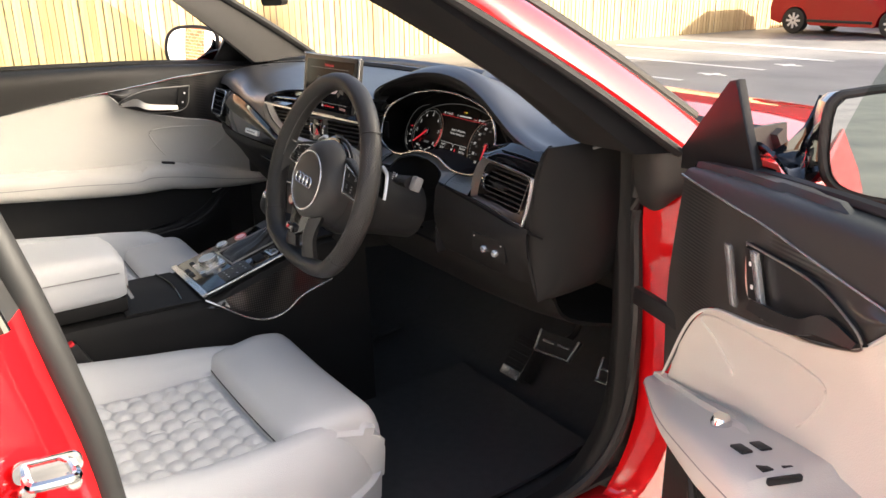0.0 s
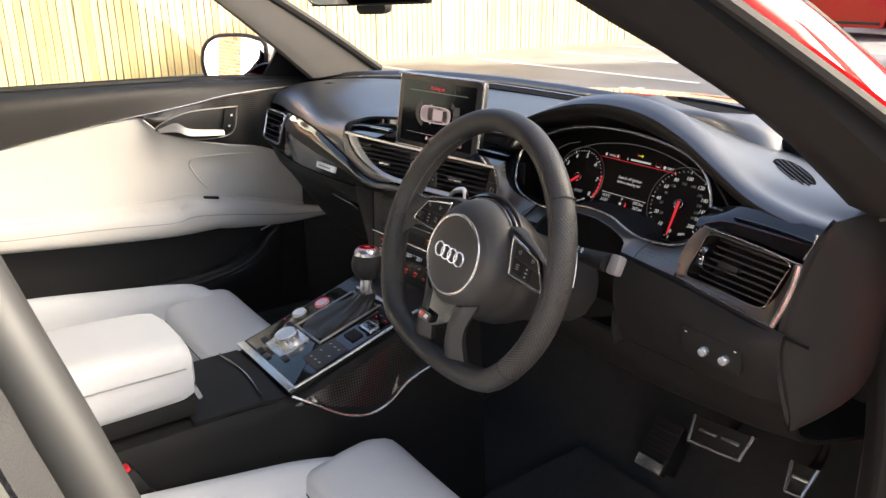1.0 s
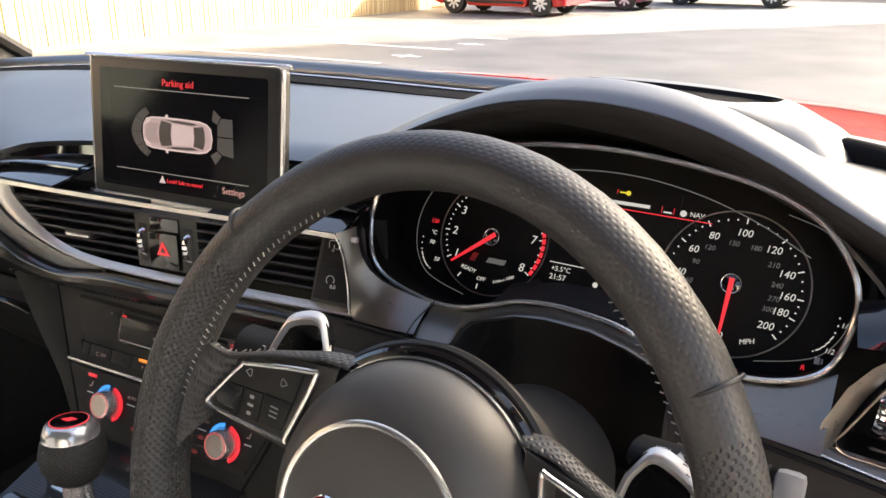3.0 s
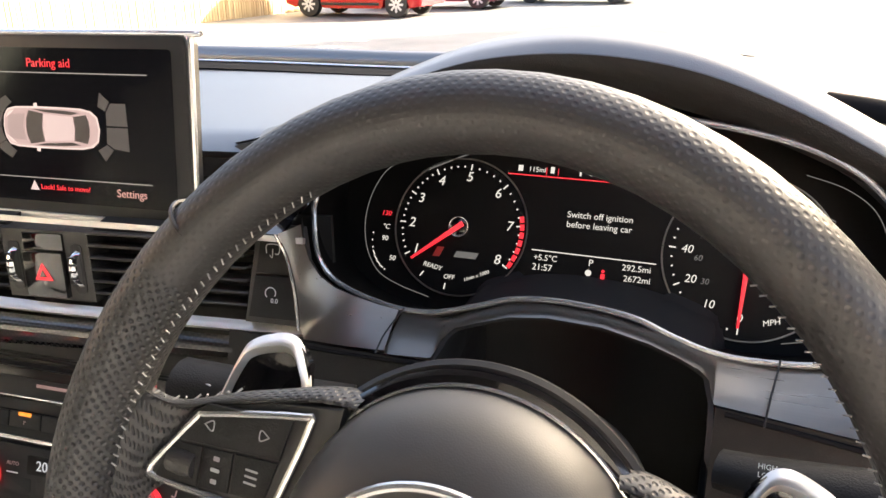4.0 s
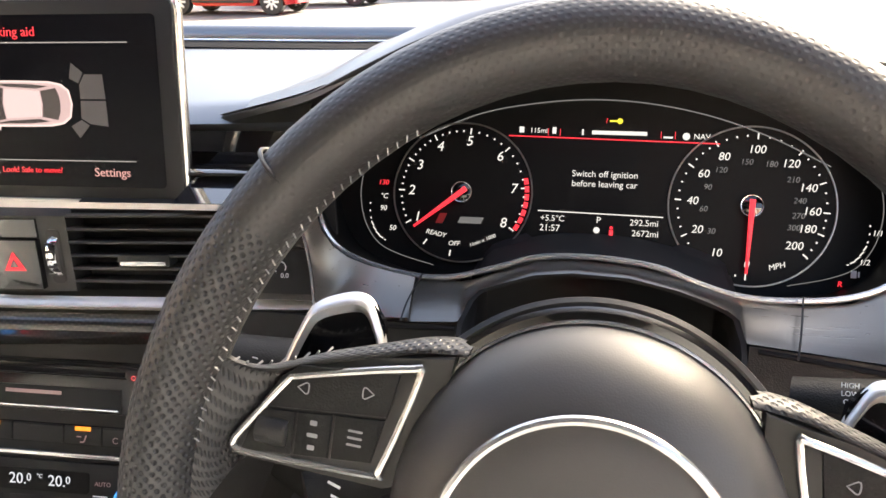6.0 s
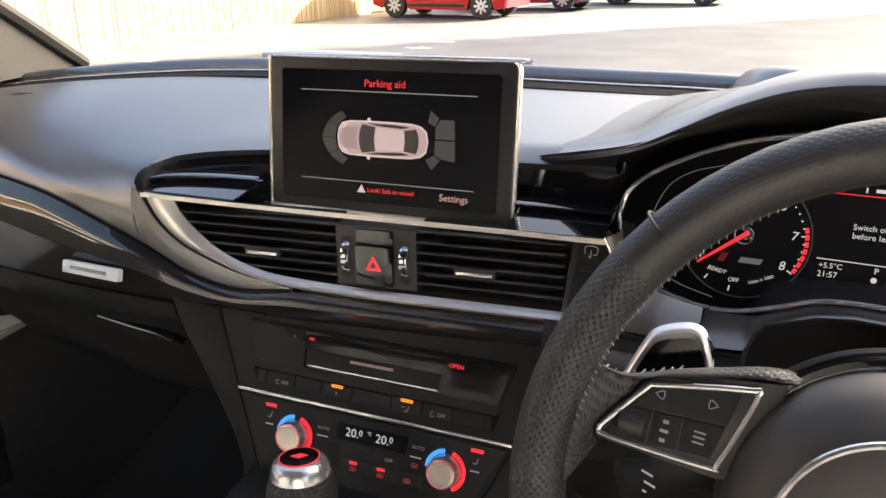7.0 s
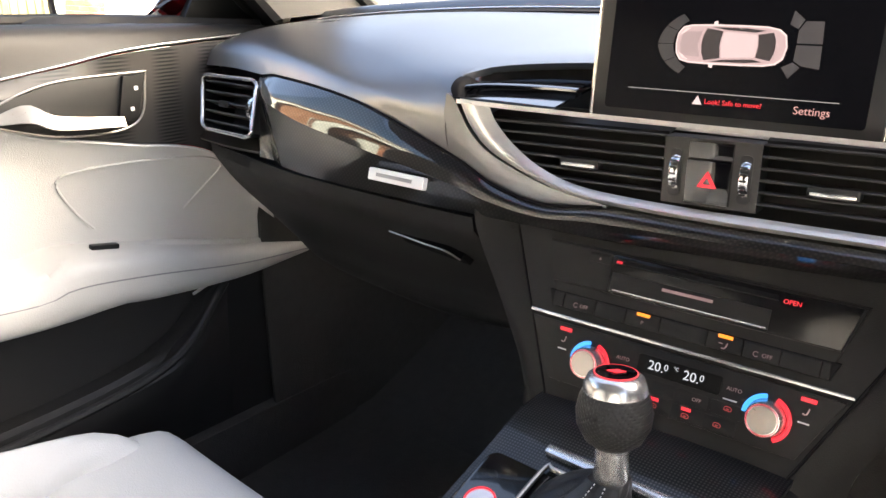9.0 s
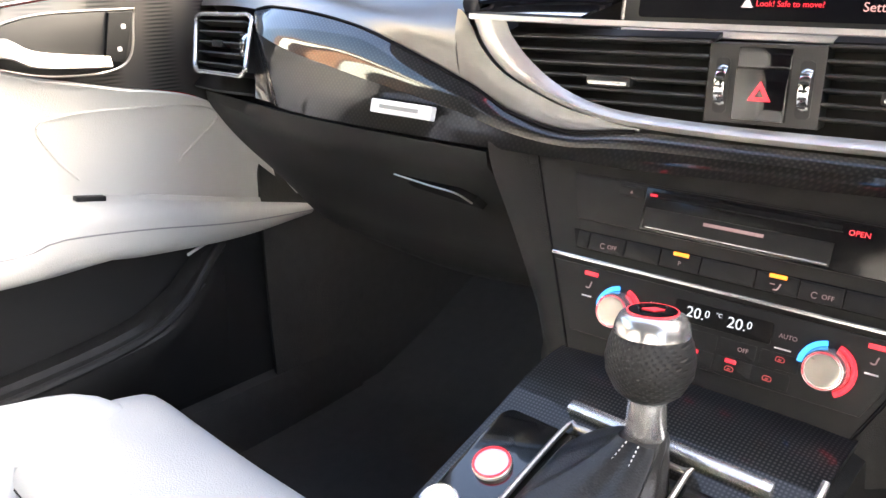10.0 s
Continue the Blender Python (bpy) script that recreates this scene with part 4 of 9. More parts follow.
def face(x, z, out=0.0):
    """A point on the centre of the dashboard's face; out is towards the seats."""
    return Vector((x + 0.1 * out, 0.012 + 0.10 * max(-0.25, min(0.25, x)) - out, z + 0.02 * x))


PROFILES = {
    -0.745: [(0.062, 0.970), (0.075, 0.990), (0.11, 1.003), (0.13, 1.007), (0.15, 1.010), (0.19, 1.012)],
    -0.64: [(0.045, 0.974), (0.062, 1.000), (0.10, 1.018), (0.12, 1.022), (0.15, 1.025), (0.215, 1.026)],
    -0.525: [(0.020, 0.973), (0.036, 0.998), (0.08, 1.022), (0.11, 1.029), (0.16, 1.034), (0.250, 1.036)],
    -0.430: [(0.000, 0.974), (0.014, 0.994), (0.06, 1.019), (0.10, 1.028), (0.17, 1.036), (0.285, 1.041)],
    -0.350: [(-0.011, 0.965), (0.000, 0.984), (0.042, 1.009), (0.08, 1.020), (0.17, 1.033), (0.305, 1.043)],
    -0.300: [(-0.013, 0.953), (-0.009, 0.977), (0.022, 1.003), (0.065, 1.0155), (0.17, 1.031), (0.314, 1.0435)],
    -0.262: [(-0.013, 0.941), (-0.014, 0.970), (0.012, 1.001), (0.060, 1.0145), (0.17, 1.030), (0.320, 1.044)],
    -0.232: [(-0.013, 0.931), (-0.017, 0.965), (0.008, 1.0015), (0.060, 1.0142), (0.17, 1.029), (0.324, 1.0445)],
}
EDGED = {
    -0.215: [(0.030, 1.0070), (0.070, 1.0160), (0.17, 1.0288), (0.326, 1.045)],
    -0.166: [(0.049, 1.0120), (0.080, 1.0190), (0.17, 1.0285), (0.331, 1.045)],
    -0.10: [(0.060, 1.0155), (0.090, 1.0220), (0.17, 1.029), (0.335, 1.045)],
    0.0: [(0.072, 1.0170), (0.098, 1.0240), (0.18, 1.033), (0.338, 1.045)],
    0.12: [(0.080, 1.020), (0.098, 1.030), (0.19, 1.037), (0.336, 1.045)],
    0.183: [(0.076, 1.024), (0.094, 1.036), (0.195, 1.040), (0.332, 1.046)],
}


def along(knots, x):
    """A smooth value at x through rising (x, value) knots."""
    i = max(0, min(len(knots) - 2, sum(k[0] <= x for k in knots) - 1))
    slope = lambda n: (knots[min(n + 1, len(knots) - 1)][1] - knots[max(n - 1, 0)][1]) / (knots[min(n + 1, len(knots) - 1)][0] - knots[max(n - 1, 0)][0])
    (xa, a), (xb, b) = knots[i], knots[i + 1]
    h = xb - xa
    t = (x - xa) / h
    return a * (1 + 2 * t) * (1 - t) ** 2 + slope(i) * h * t * (1 - t) ** 2 + b * t * t * (3 - 2 * t) + slope(i + 1) * h * t * t * (t - 1)


def pad_skin():
    """The pad's upper skin over the whole width; left of the slot it rolls down to the carbon strip."""
    ends = [-0.745 + (0.513 * k / 34) for k in range(35)] + [-0.2318] + [-0.230 + 0.413 * k / 30 for k in range(31)]
    bm = bmesh.new()
    grid = []
    for x in ends:
        back = [Vector((x, along([(k, p[r][0]) for k, p in PROFILES.items()] + [(k, p[r - 2][0]) for k, p in EDGED.items()], x), along([(k, p[r][1]) for k, p in PROFILES.items()] + [(k, p[r - 2][1]) for k, p in EDGED.items()], x))) for r in (2, 3, 4, 5)]
        if x <= -0.2318:
            front = [Vector((x, along([(k, p[r][0]) for k, p in PROFILES.items()], x), along([(k, p[r][1]) for k, p in PROFILES.items()], x))) for r in (0, 1)]
            lower = catmull(front + back[:2], 15)
            cutoff = min(range(15), key=lambda q: (lower[q] - back[0]).length)
            lower = catmull([p for p in lower[: cutoff]] + [back[0]], 10)
        else:
            lower = catmull([back[0] + Vector((0, 0.016, -0.012)), back[0] + Vector((0, 0.004, -0.0045)), back[0]], 10)
        grid.append([bm.verts.new(p) for p in lower[:-1] + catmull(back, 16)])
    for a, b in zip(grid, grid[1:]):
        for q in range(len(a) - 1):
            bm.faces.new((a[q], b[q], b[q + 1], a[q + 1]))
    return bm


part("pad", pad_skin(), DASH, dash, "black grained upper pad", angle=60)

ARC = [(x, p[-1][0], p[-1][1]) for x, p in list(PROFILES.items()) + list(EDGED.items())] + [(0.30, 0.33, 1.045)]
part("arc_groove", loft([[(x, y - 0.030, z - 0.0008) for x, y, z in ARC], [(x, y - 0.010, z + 0.0008) for x, y, z in ARC], [(x, y + 0.012, z + 0.0006) for x, y, z in ARC], [(x, y + 0.030, z - 0.004) for x, y, z in ARC]], 60, 8, 0.003, outward=(0, 0, 1)), MATT, dash, "black channel along the screen base")
part("arc_strip", tube([(x, y + 0.003, z + 0.0025) for x, y, z in ARC], 0.0013, 8, n=60), SATIN, dash, "thin satin metal strip along the screen base")
part("screen_bead", tube([(x, y + 0.040, z + 0.001) for x, y, z in ARC], 0.013, 12, n=60), DASH, dash, "rounded grey bead at the foot of the windscreen")
COWL = [(-0.79, 0.3, 1.005), (-0.74, 0.4, 0.984), (-0.6, 0.47, 0.984), (-0.4, 0.58, 0.984), (-0.2, 0.66, 0.984), (0.0, 0.69, 0.984), (0.2, 0.67, 0.984), (0.4, 0.58, 0.984), (0.6, 0.47, 0.984), (0.76, 0.35, 1.005)]
ARC_FULL = [(x, y + 0.048, z + 0.000) for x, y, z in ARC] + [(0.45, 0.32, 1.04), (0.60, 0.27, 1.03), (0.74, 0.20, 1.02)]
part("cowl", loft([ARC_FULL, [((a[0] + b[0]) / 2, (a[1] + b[1]) / 2, (a[2] + b[2]) / 2 + 0.008) for a, b in zip(catmull(ARC_FULL, 12), catmull(COWL, 12))], COWL], 40, 8, 0.006, outward=(0, 0, 1)), MATT, dash)


# lower passenger side: lacquered carbon strip, glovebox, knee panel
CF_TOP = [(-0.549, 0.018, 0.9735), (-0.520, 0.011, 0.9775), (-0.490, 0.002, 0.9785), (-0.434, -0.008, 0.977), (-0.380, -0.012, 0.9715), (-0.334, -0.014, 0.963), (-0.266, -0.014, 0.9425), (-0.215, -0.013, 0.9255), (-0.178, -0.012, 0.909), (-0.130, -0.008, 0.9005), (-0.075, -0.003, 0.9070), (0.0, 0.004, 0.9075), (0.09, 0.012, 0.9090), (0.20, 0.022, 0.9110)]
CF_KNEE = [(-0.547, 0.012, 0.967), (-0.520, -0.006, 0.9575), (-0.490, -0.018, 0.9505), (-0.434, -0.027, 0.9405), (-0.380, -0.029, 0.9325), (-0.334, -0.029, 0.9250), (-0.266, -0.026, 0.9145), (-0.215, -0.023, 0.9050), (-0.178, -0.020, 0.896), (-0.130, -0.015, 0.891), (-0.075, -0.011, 0.896), (0.0, -0.004, 0.898), (0.09, 0.004, 0.900), (0.20, 0.014, 0.903)]
CF_BOT = [(x, y + 0.012, {0.0: 0.8815, 0.09: 0.8855, 0.20: 0.893}.get(x, 0.8782)) for x, y, z in CF_KNEE]
CF_BOT[0] = (-0.529, -0.008, 0.884)
part("carbon_strip", loft([CF_TOP, [tuple(Vector(a).lerp(Vector(b), 0.5) + Vector((0, -0.0018, 0.0009))) for a, b in zip(CF_TOP, CF_KNEE)], CF_KNEE], 90, 10, 0.003, outward=(0, -1, 0)), CARBON_DASH, dash, "lacquered carbon fibre trim sweeping across the dashboard")
part("carbon_strip", loft([CF_KNEE, [tuple(Vector(a).lerp(Vector(b), 0.5) + Vector((0, -0.0012, 0))) for a, b in zip(CF_KNEE, CF_BOT)], CF_BOT], 90, 12, 0.003, outward=(0, -1, 0)), CARBON_DASH, dash, "lower facet of the carbon fibre trim")
part("strip_gap", tube([(x, y - 0.0006, z + 0.0008) for x, y, z in CF_TOP[:11]], 0.0014, 6, n=80), MATT, dash)
# the pad's tail between the carbon and the vent surround
TAIL_UP = [(-0.234, -0.013, 0.987), (-0.224, -0.0165, 0.984), (-0.215, -0.0165, 0.972), (-0.206, -0.0165, 0.9584), (-0.187, -0.0150, 0.9416), (-0.155, -0.0115, 0.9270), (-0.120, -0.008, 0.9165), (-0.072, -0.003, 0.9095)]
TAIL_MID = [(-0.234, -0.0172, 0.962), (-0.226, -0.0172, 0.958), (-0.217, -0.0170, 0.951), (-0.205, -0.0168, 0.9405), (-0.188, -0.0150, 0.9285), (-0.155, -0.0120, 0.9160), (-0.119, -0.008, 0.9090), (-0.072, -0.003, 0.9082)]
TAIL_LOW = [(-0.234, -0.013, 0.9315), (-0.224, -0.013, 0.9285), (-0.213, -0.013, 0.9245), (-0.202, -0.0125, 0.9195), (-0.188, -0.0115, 0.9140), (-0.155, -0.0095, 0.9045), (-0.118, -0.006, 0.9010), (-0.072, -0.002, 0.9070)]
part("pad_tail", loft([TAIL_UP, TAIL_MID, TAIL_LOW], 40, 12, 0.004, outward=(0, -1, 0)), DASH, dash)
part("slot_end", loft([[(-0.233, 0.009, 1.0005), (-0.2315, -0.004, 0.9975), (-0.229, -0.013, 0.9915), (-0.2235, -0.0165, 0.9845)], [(-0.226, 0.012, 0.9985), (-0.2235, -0.003, 0.9955), (-0.2210, -0.010, 0.9900), (-0.2180, -0.0135, 0.9840)], [(-0.224, 0.030, 0.990), (-0.2215, 0.004, 0.989), (-0.2195, -0.004, 0.986), (-0.2175, -0.010, 0.983)]], 12, 8, 0.002, outward=(1, -0.3, 0.5)), MATT, dash)
# glovebox lid with its tapering outer edge, shut lines and latch
LID = [[(-0.712, 0.043, 0.868), (-0.59, 0.012, 0.8735), (-0.47, -0.010, 0.8745), (-0.33, -0.015, 0.8745), (-0.205, -0.011, 0.8745)], [(-0.713, 0.047, 0.852), (-0.59, 0.010, 0.852), (-0.46, -0.006, 0.850), (-0.33, -0.008, 0.850), (-0.202, -0.006, 0.855)], [(-0.700, 0.075, 0.805), (-0.58, 0.050, 0.800), (-0.45, 0.040, 0.798), (-0.32, 0.038, 0.798), (-0.176, 0.030, 0.815)], [(-0.676, 0.118, 0.752), (-0.58, 0.085, 0.745), (-0.45, 0.075, 0.742), (-0.32, 0.070, 0.745), (-0.158, 0.050, 0.775)], [(-0.630, 0.17, 0.700), (-0.56, 0.145, 0.690), (-0.45, 0.135, 0.687), (-0.32, 0.125, 0.690), (-0.146, 0.085, 0.730)], [(-0.62, 0.42, 0.62), (-0.56, 0.40, 0.61), (-0.45, 0.40, 0.61), (-0.32, 0.40, 0.61), (-0.12, 0.36, 0.62)]]
part("glovebox", loft(LID, 40, 40, 0.006, outward=(0, -1, -0.5)), SOFT, dash, "black glovebox lid")
part("lid_gap", loft([[(x, y + 0.010, z + 0.006) for x, y, z in LID[0]], [(x, y + 0.012, z - 0.004) for x, y, z in LID[0]]], 30, 3, 0.002, outward=(0, -1, 0)), MATT, dash)
gl = basis((-0.285, 0.018, 0.8235), (1, 0, -0.06), (0, -0.8, -0.60))
part("latch_recess", slab([(-0.050, 0.008), (0.030, 0.009), (0.046, 0.000), (0.052, -0.010), (-0.036, -0.010)], gl, 0.010, 0.001, front=0.0030), MATT, dash, "dark recess of the glovebox latch")
part("glovebox_latch", slab([(-0.050, 0.0085), (0.030, 0.0095), (0.046, 0.0005), (0.040, -0.0015), (0.026, 0.0055), (-0.048, 0.0045)], gl, 0.008, 0.001, front=0.0060), GLOSS, dash, "glossy black glovebox latch")
part("latch_edge", tube([gl @ Vector((-0.049, 0.0085, 0.0062)), gl @ Vector((0, 0.0092, 0.0066)), gl @ Vector((0.030, 0.0092, 0.0062)), gl @ Vector((0.046, 0.0005, 0.006))], 0.0009, 6, n=30), TRIMALU, dash)
BADGE = principled("pale_satin_metal", (0.78, 0.77, 0.75), 0.4, metal=0.0, var=0.04, var_scale=60)
bd = basis((-0.281, -0.0315, 0.9035), (1, 0.02, 0.0), (0, -1, 0.28))
badge = part("badge", slab(rounded(0.071, 0.0118, 0.0015), bd, 0.006, 0.0005, front=0.003), BADGE, dash, "small satin metal badge plate")
part("badge_mark", box((0.046, 0.0034, 0.0005), bd @ Matrix.Translation((-0.002, 0, 0.0031))), DIMPRINT, badge, "grey bar of small writing")

# left side vent
lv = [(-0.700, 0.038, 0.962), (-0.548, 0.014, 0.968), (-0.530, -0.016, 0.907), (-0.660, 0.004, 0.901)]


def side_vent(parent, corners, slats, wheel_right, normal):
    """A framed air vent: bezel ring, dark well, louvres, a thumb tab and a ribbed wheel."""
    tl, tr, br, bl = [Vector(c) for c in corners]
    n = Vector(normal).normalized()
    ring = []
    k = 7
    for a, b in ((tl, tr), (tr, br), (br, bl), (bl, tl)):
        ring += [a.lerp(b, 0.08 + 0.84 * i / k) for i in range(k + 1)]
    vent = part("air_vent", tube([p + n * 0.004 for p in ring], 0.0024 if wheel_right else 0.0008, 8, closed=True, n=70, flat=1.0), SATIN if wheel_right else TRIMALU, parent, "air vent with satin metal bezel")
    well = bmesh.new()
    a = [well.verts.new(p) for p in ring]
    b = [well.verts.new(p - n * 0.05) for p in ring]
    for i in range(len(ring)):
        j = (i + 1) % len(ring)
        well.faces.new((a[i], a[j], b[j], b[i]))
    well.faces.new(b)
    part("well", well, HARD, vent)
    for i in range(slats):
        f = (i + 0.75) / (slats + 0.5)
        p, q = tl.lerp(bl, f), tr.lerp(br, f)
        p, q = p.lerp(q, 0.05 if wheel_right else 0.15), p.lerp(q, 0.86 if wheel_right else 0.95)
        m = basis((p + q) / 2 - n * 0.006, q - p, n)
        part("slat", box(((q - p).length, 0.0022, 0.016), m @ pose(0, 0, 0, -14, 0, 0), 0.0008, 1), GREY, vent)
    c = tl.lerp(br, 0.5).lerp(tr.lerp(bl, 0.5), 0.5)
    m = basis(c - (tr - tl).normalized() * 0.01 + n * 0.002, tr - tl, n)
    part("tab", slab(rounded(0.026, 0.008, 0.002), m, 0.012, 0.001, front=0.002), HARD, vent)
    k = 0.07 if wheel_right else 0.92
    m = basis(tr.lerp(br, 0.5).lerp(tl.lerp(bl, 0.5), k) + n * 0.001, tr - tl, n)
    wheel = part("thumb_wheel", lathe([(0, -0.004), (0.016, -0.004), (0.017, 0), (0.016, 0.004), (0, 0.004)], m @ pose(0, 0, -0.010, 0, 90, 0), 20), CHROME, vent)
    for i in range(5):
        part("rib", box((0.0066, 0.0016, 0.0014), m @ Matrix.Translation((0, -0.010 + 0.005 * i, 0.0068)), 0.0003, 1), HARD, wheel)
    return vent


part("vent_surround_panel", loft([[(-0.752, 0.075, 0.975), (-0.65, 0.062, 0.978), (-0.545, 0.045, 0.975)], [(-0.748, 0.100, 0.93), (-0.65, 0.090, 0.93), (-0.54, 0.075, 0.93)], [(-0.742, 0.040, 0.874), (-0.65, 0.020, 0.878), (-0.53, 0.002, 0.886)]], 14, 10, 0.004, outward=(0, -1, 0)), HARD, dash)
side_vent(dash, lv, 5, True, (0.12, -1, 0.25))


# centre vents with chrome surround
def on_face(pts, out=0.0):
    return [face(x, z, out) for x, z in pts]


OUTER = [(x, z - 0.02 * x) for x, z in ((-0.2175, 0.9842), (-0.212, 0.9720), (-0.204, 0.9584), (-0.1857, 0.9416), (-0.1545, 0.9272), (-0.120, 0.9160), (-0.085, 0.9105), (0.0, 0.9090), (0.09, 0.9105), (0.17, 0.9125), (0.215, 0.914))]
INNER = [(x, z - 0.02 * x) for x, z in ((-0.186, 0.9790), (-0.1815, 0.970), (-0.170, 0.957), (-0.1544, 0.9442), (-0.1350, 0.9330), (-0.1100, 0.9245), (-0.075, 0.9200), (0.0, 0.9185), (0.09, 0.9200), (0.17, 0.9215), (0.215, 0.923))]
mid = [((a[0] + b[0]) / 2, (a[1] + b[1]) / 2) for a, b in zip(OUTER, INNER)]
part("vent_surround", loft([on_face(OUTER, 0.006), on_face(mid, 0.012), on_face(INNER, 0.006)], 44, 7, 0.005, outward=(0, -1, 0)), ALU, dash, "sweeping brushed aluminium vent surround")
TOPSTRIP = [(-0.2175, 0.9885), (-0.101, 0.9855), (0.119, 0.9820), (0.205, 0.980)]
part("top_strip", loft([on_face(TOPSTRIP, 0.010), on_face([(x, z - 0.0036) for x, z in TOPSTRIP], 0.011)], 20, 4, 0.004, outward=(0, -1, 0)), ALU, dash)
SLOT_TOP = [(-0.228, 0.020, 1.0015), (-0.213, 0.040, 1.0075), (-0.166, 0.058, 1.0125), (-0.10, 0.069, 1.0160), (0, 0.081, 1.0175), (0.12, 0.089, 1.0205), (0.188, 0.087, 1.026)]
SLOT_BACK = [(-0.2255, 0.018, 0.990), (-0.210, 0.036, 0.994), (-0.166, 0.053, 0.9975), (-0.10, 0.062, 0.9990), (0, 0.072, 1.0000), (0.12, 0.082, 1.0005), (0.188, 0.084, 1.001)]
SLOT_FRONT = [(-0.2185, -0.0165, 0.9850), (-0.205, -0.0150, 0.9855), (-0.166, -0.0115, 0.9855), (-0.10, -0.006, 0.9850), (0, 0.003, 0.9845), (0.12, 0.015, 0.9845), (0.190, 0.022, 0.9850)]
part("gloss_slot", loft([SLOT_TOP, SLOT_BACK], 30, 4, 0.002, outward=(0, -1, 0.3)), GLOSS, dash, "piano black back of the trim slot")
for lo_, hi_ in ((-0.230, -0.1175), (0.1135, 0.20)):
    def clip(row):
        return [p for p in catmull(row, 90) if lo_ <= p.x <= hi_]

    part("gloss_slot", loft([clip(SLOT_BACK), clip(SLOT_FRONT)], 24, 6, 0.002, outward=(0, -0.2, 1)), GLOSS, dash, "piano black trim slot")
    blade = [b.lerp(f, 0.62) for b, f in zip(catmull(SLOT_BACK, 90), catmull(SLOT_FRONT, 90))]
    blade = [p for p in blade if lo_ <= p.x <= hi_]
    part("slot_blade", loft([[p + Vector((0, 0.016, 0.0080)) for p in blade], [p + Vector((0, 0.004, 0.0070)) for p in blade], [p + Vector((0, 0, 0.0052)) for p in blade], [p + Vector((0, 0.002, 0.0028)) for p in blade]], 24, 10, 0.0015, outward=(0, -1, 0.5)), GLOSS, dash, "gloss black blade along the slot")
back = [on_face([(-0.2, 0.980), (0.205, 0.980)], -0.035), on_face([(-0.2, 0.905), (0.205, 0.905)], -0.035)]
part("vent_well", loft(back, 20, 6, 0.004, outward=(0, -1, 0)), HARD, dash)


def vent_block(x0, x1, slant):
    """Louvres between x0 and x1; slant moves the left ends along the surround's sweep."""
    v = part("centre_vent", loft([on_face([(x0, 0.977), (x1, 0.977)], -0.02), on_face([(x0, 0.974), (x1, 0.974)], -0.004)], 8, 3, 0.003, outward=(0, -1, 0)), HARD, dash, "black centre air vent")
    for i in range(6):
        z = 0.9705 - i * 0.0088
        left = x0 + (slant * ((0.972 - z) / 0.055) ** 1.7 if slant else 0)
        p, q = face(left, z, 0.0), face(x1, z, 0.0)
        m = basis((p + q) / 2, q - p, (0, -1, 0))
        part("slat", box(((q - p).length, 0.0022, 0.020), m @ pose(0, 0, -0.004, -12, 0, 0), 0.0008, 1), GREY, v)
    xm = (x0 + x1) / 2 + (0.012 if slant else -0.01)
    m = basis(face(xm, 0.943, 0.004), (1, 0.1, 0.02), (0, -1, 0.1))
    part("tab", slab(rounded(0.034, 0.008, 0.002), m, 0.012, 0.001, front=0.004), HARD, v)
    part("tab_edge", slab(rounded(0.030, 0.0028, 0.001), m @ Matrix.Translation((0, -0.0012, 0)), 0.003, 0.0004, front=0.0056), SATIN, v)


vent_block(-0.192, -0.030, 0.055)
vent_block(0.042, 0.161, 0.0)
# hazard block between the vents
hz = basis(face(0.006, 0.945, 0.004), (1, 0.1, 0.02), (0, -1, 0.05))
block = part("hazard_block", slab([(-0.036, 0.027), (0.036, 0.027), (0.036, -0.024), (-0.036, -0.024)], hz, 0.02, 0.001), GREY, dash, "switch block with hazard button")
part("hazard_button", join(slab([(-0.0165, 0.012), (0.0165, 0.012), (0.0165, -0.021), (-0.0165, -0.021)], hz, 0.008, 0.0015, front=0.005), slab([(-0.0165, 0.025), (0.0165, 0.025), (0.0165, 0.0125), (-0.0165, 0.0125)], hz, 0.008, 0.001, front=0.002)), GLOSS, block)
tri = lambda r: [(r * math.cos(radians(a)), r * math.sin(radians(a))) for a in (90, 210, 330)]
part("hazard_sign", slab(tri(0.0085), hz @ Matrix.Translation((0, -0.004, 0.0056)), 0.0006), RED_LED, block, "red warning triangle")
part("hazard_sign_core", slab(tri(0.0035), hz @ Matrix.Translation((0, -0.004, 0.0060)), 0.0006), GLOSS, block)
for sx in (-0.026, 0.026):
    m = hz @ Matrix.Translation((sx, 0.0, 0.0))
    part("wheel_slot", slab(rounded(0.009, 0.036, 0.003), m, 0.004, front=0.0008), HARD, block)
    part("thumb_wheel", lathe([(0, -0.0032), (0.0165, -0.0032), (0.0175, 0), (0.0165, 0.0032), (0, 0.0032)], m @ pose(0, 0, -0.010, 0, 90, 0), 26), CHROME, block, "ribbed chrome thumb wheel")
    for k in range(5):
        part("rib", box((0.0052, 0.0016, 0.0014), m @ Matrix.Translation((0, -0.010 + 0.005 * k, 0.0068 - 0.0000)) , 0.0003, 1), HARD, block)
# two switches right of the vents
bt = basis(face(0.1875, 0.950, 0.004), (1, 0.1, 0.0), (0, -1, 0.35))
sw = part("switch_plate", slab([(-0.022, 0.034), (0.004, 0.034), (0.018, -0.024), (0.015, -0.031), (-0.026, -0.031)], bt, 0.02, 0.001), GREY, dash, "pair of grey push switches")
part("switch", slab([(-0.017, 0.031), (0.001, 0.031), (0.009, 0.002), (-0.019, 0.002)], bt, 0.006, 0.001, front=0.0035), SOFT, sw)
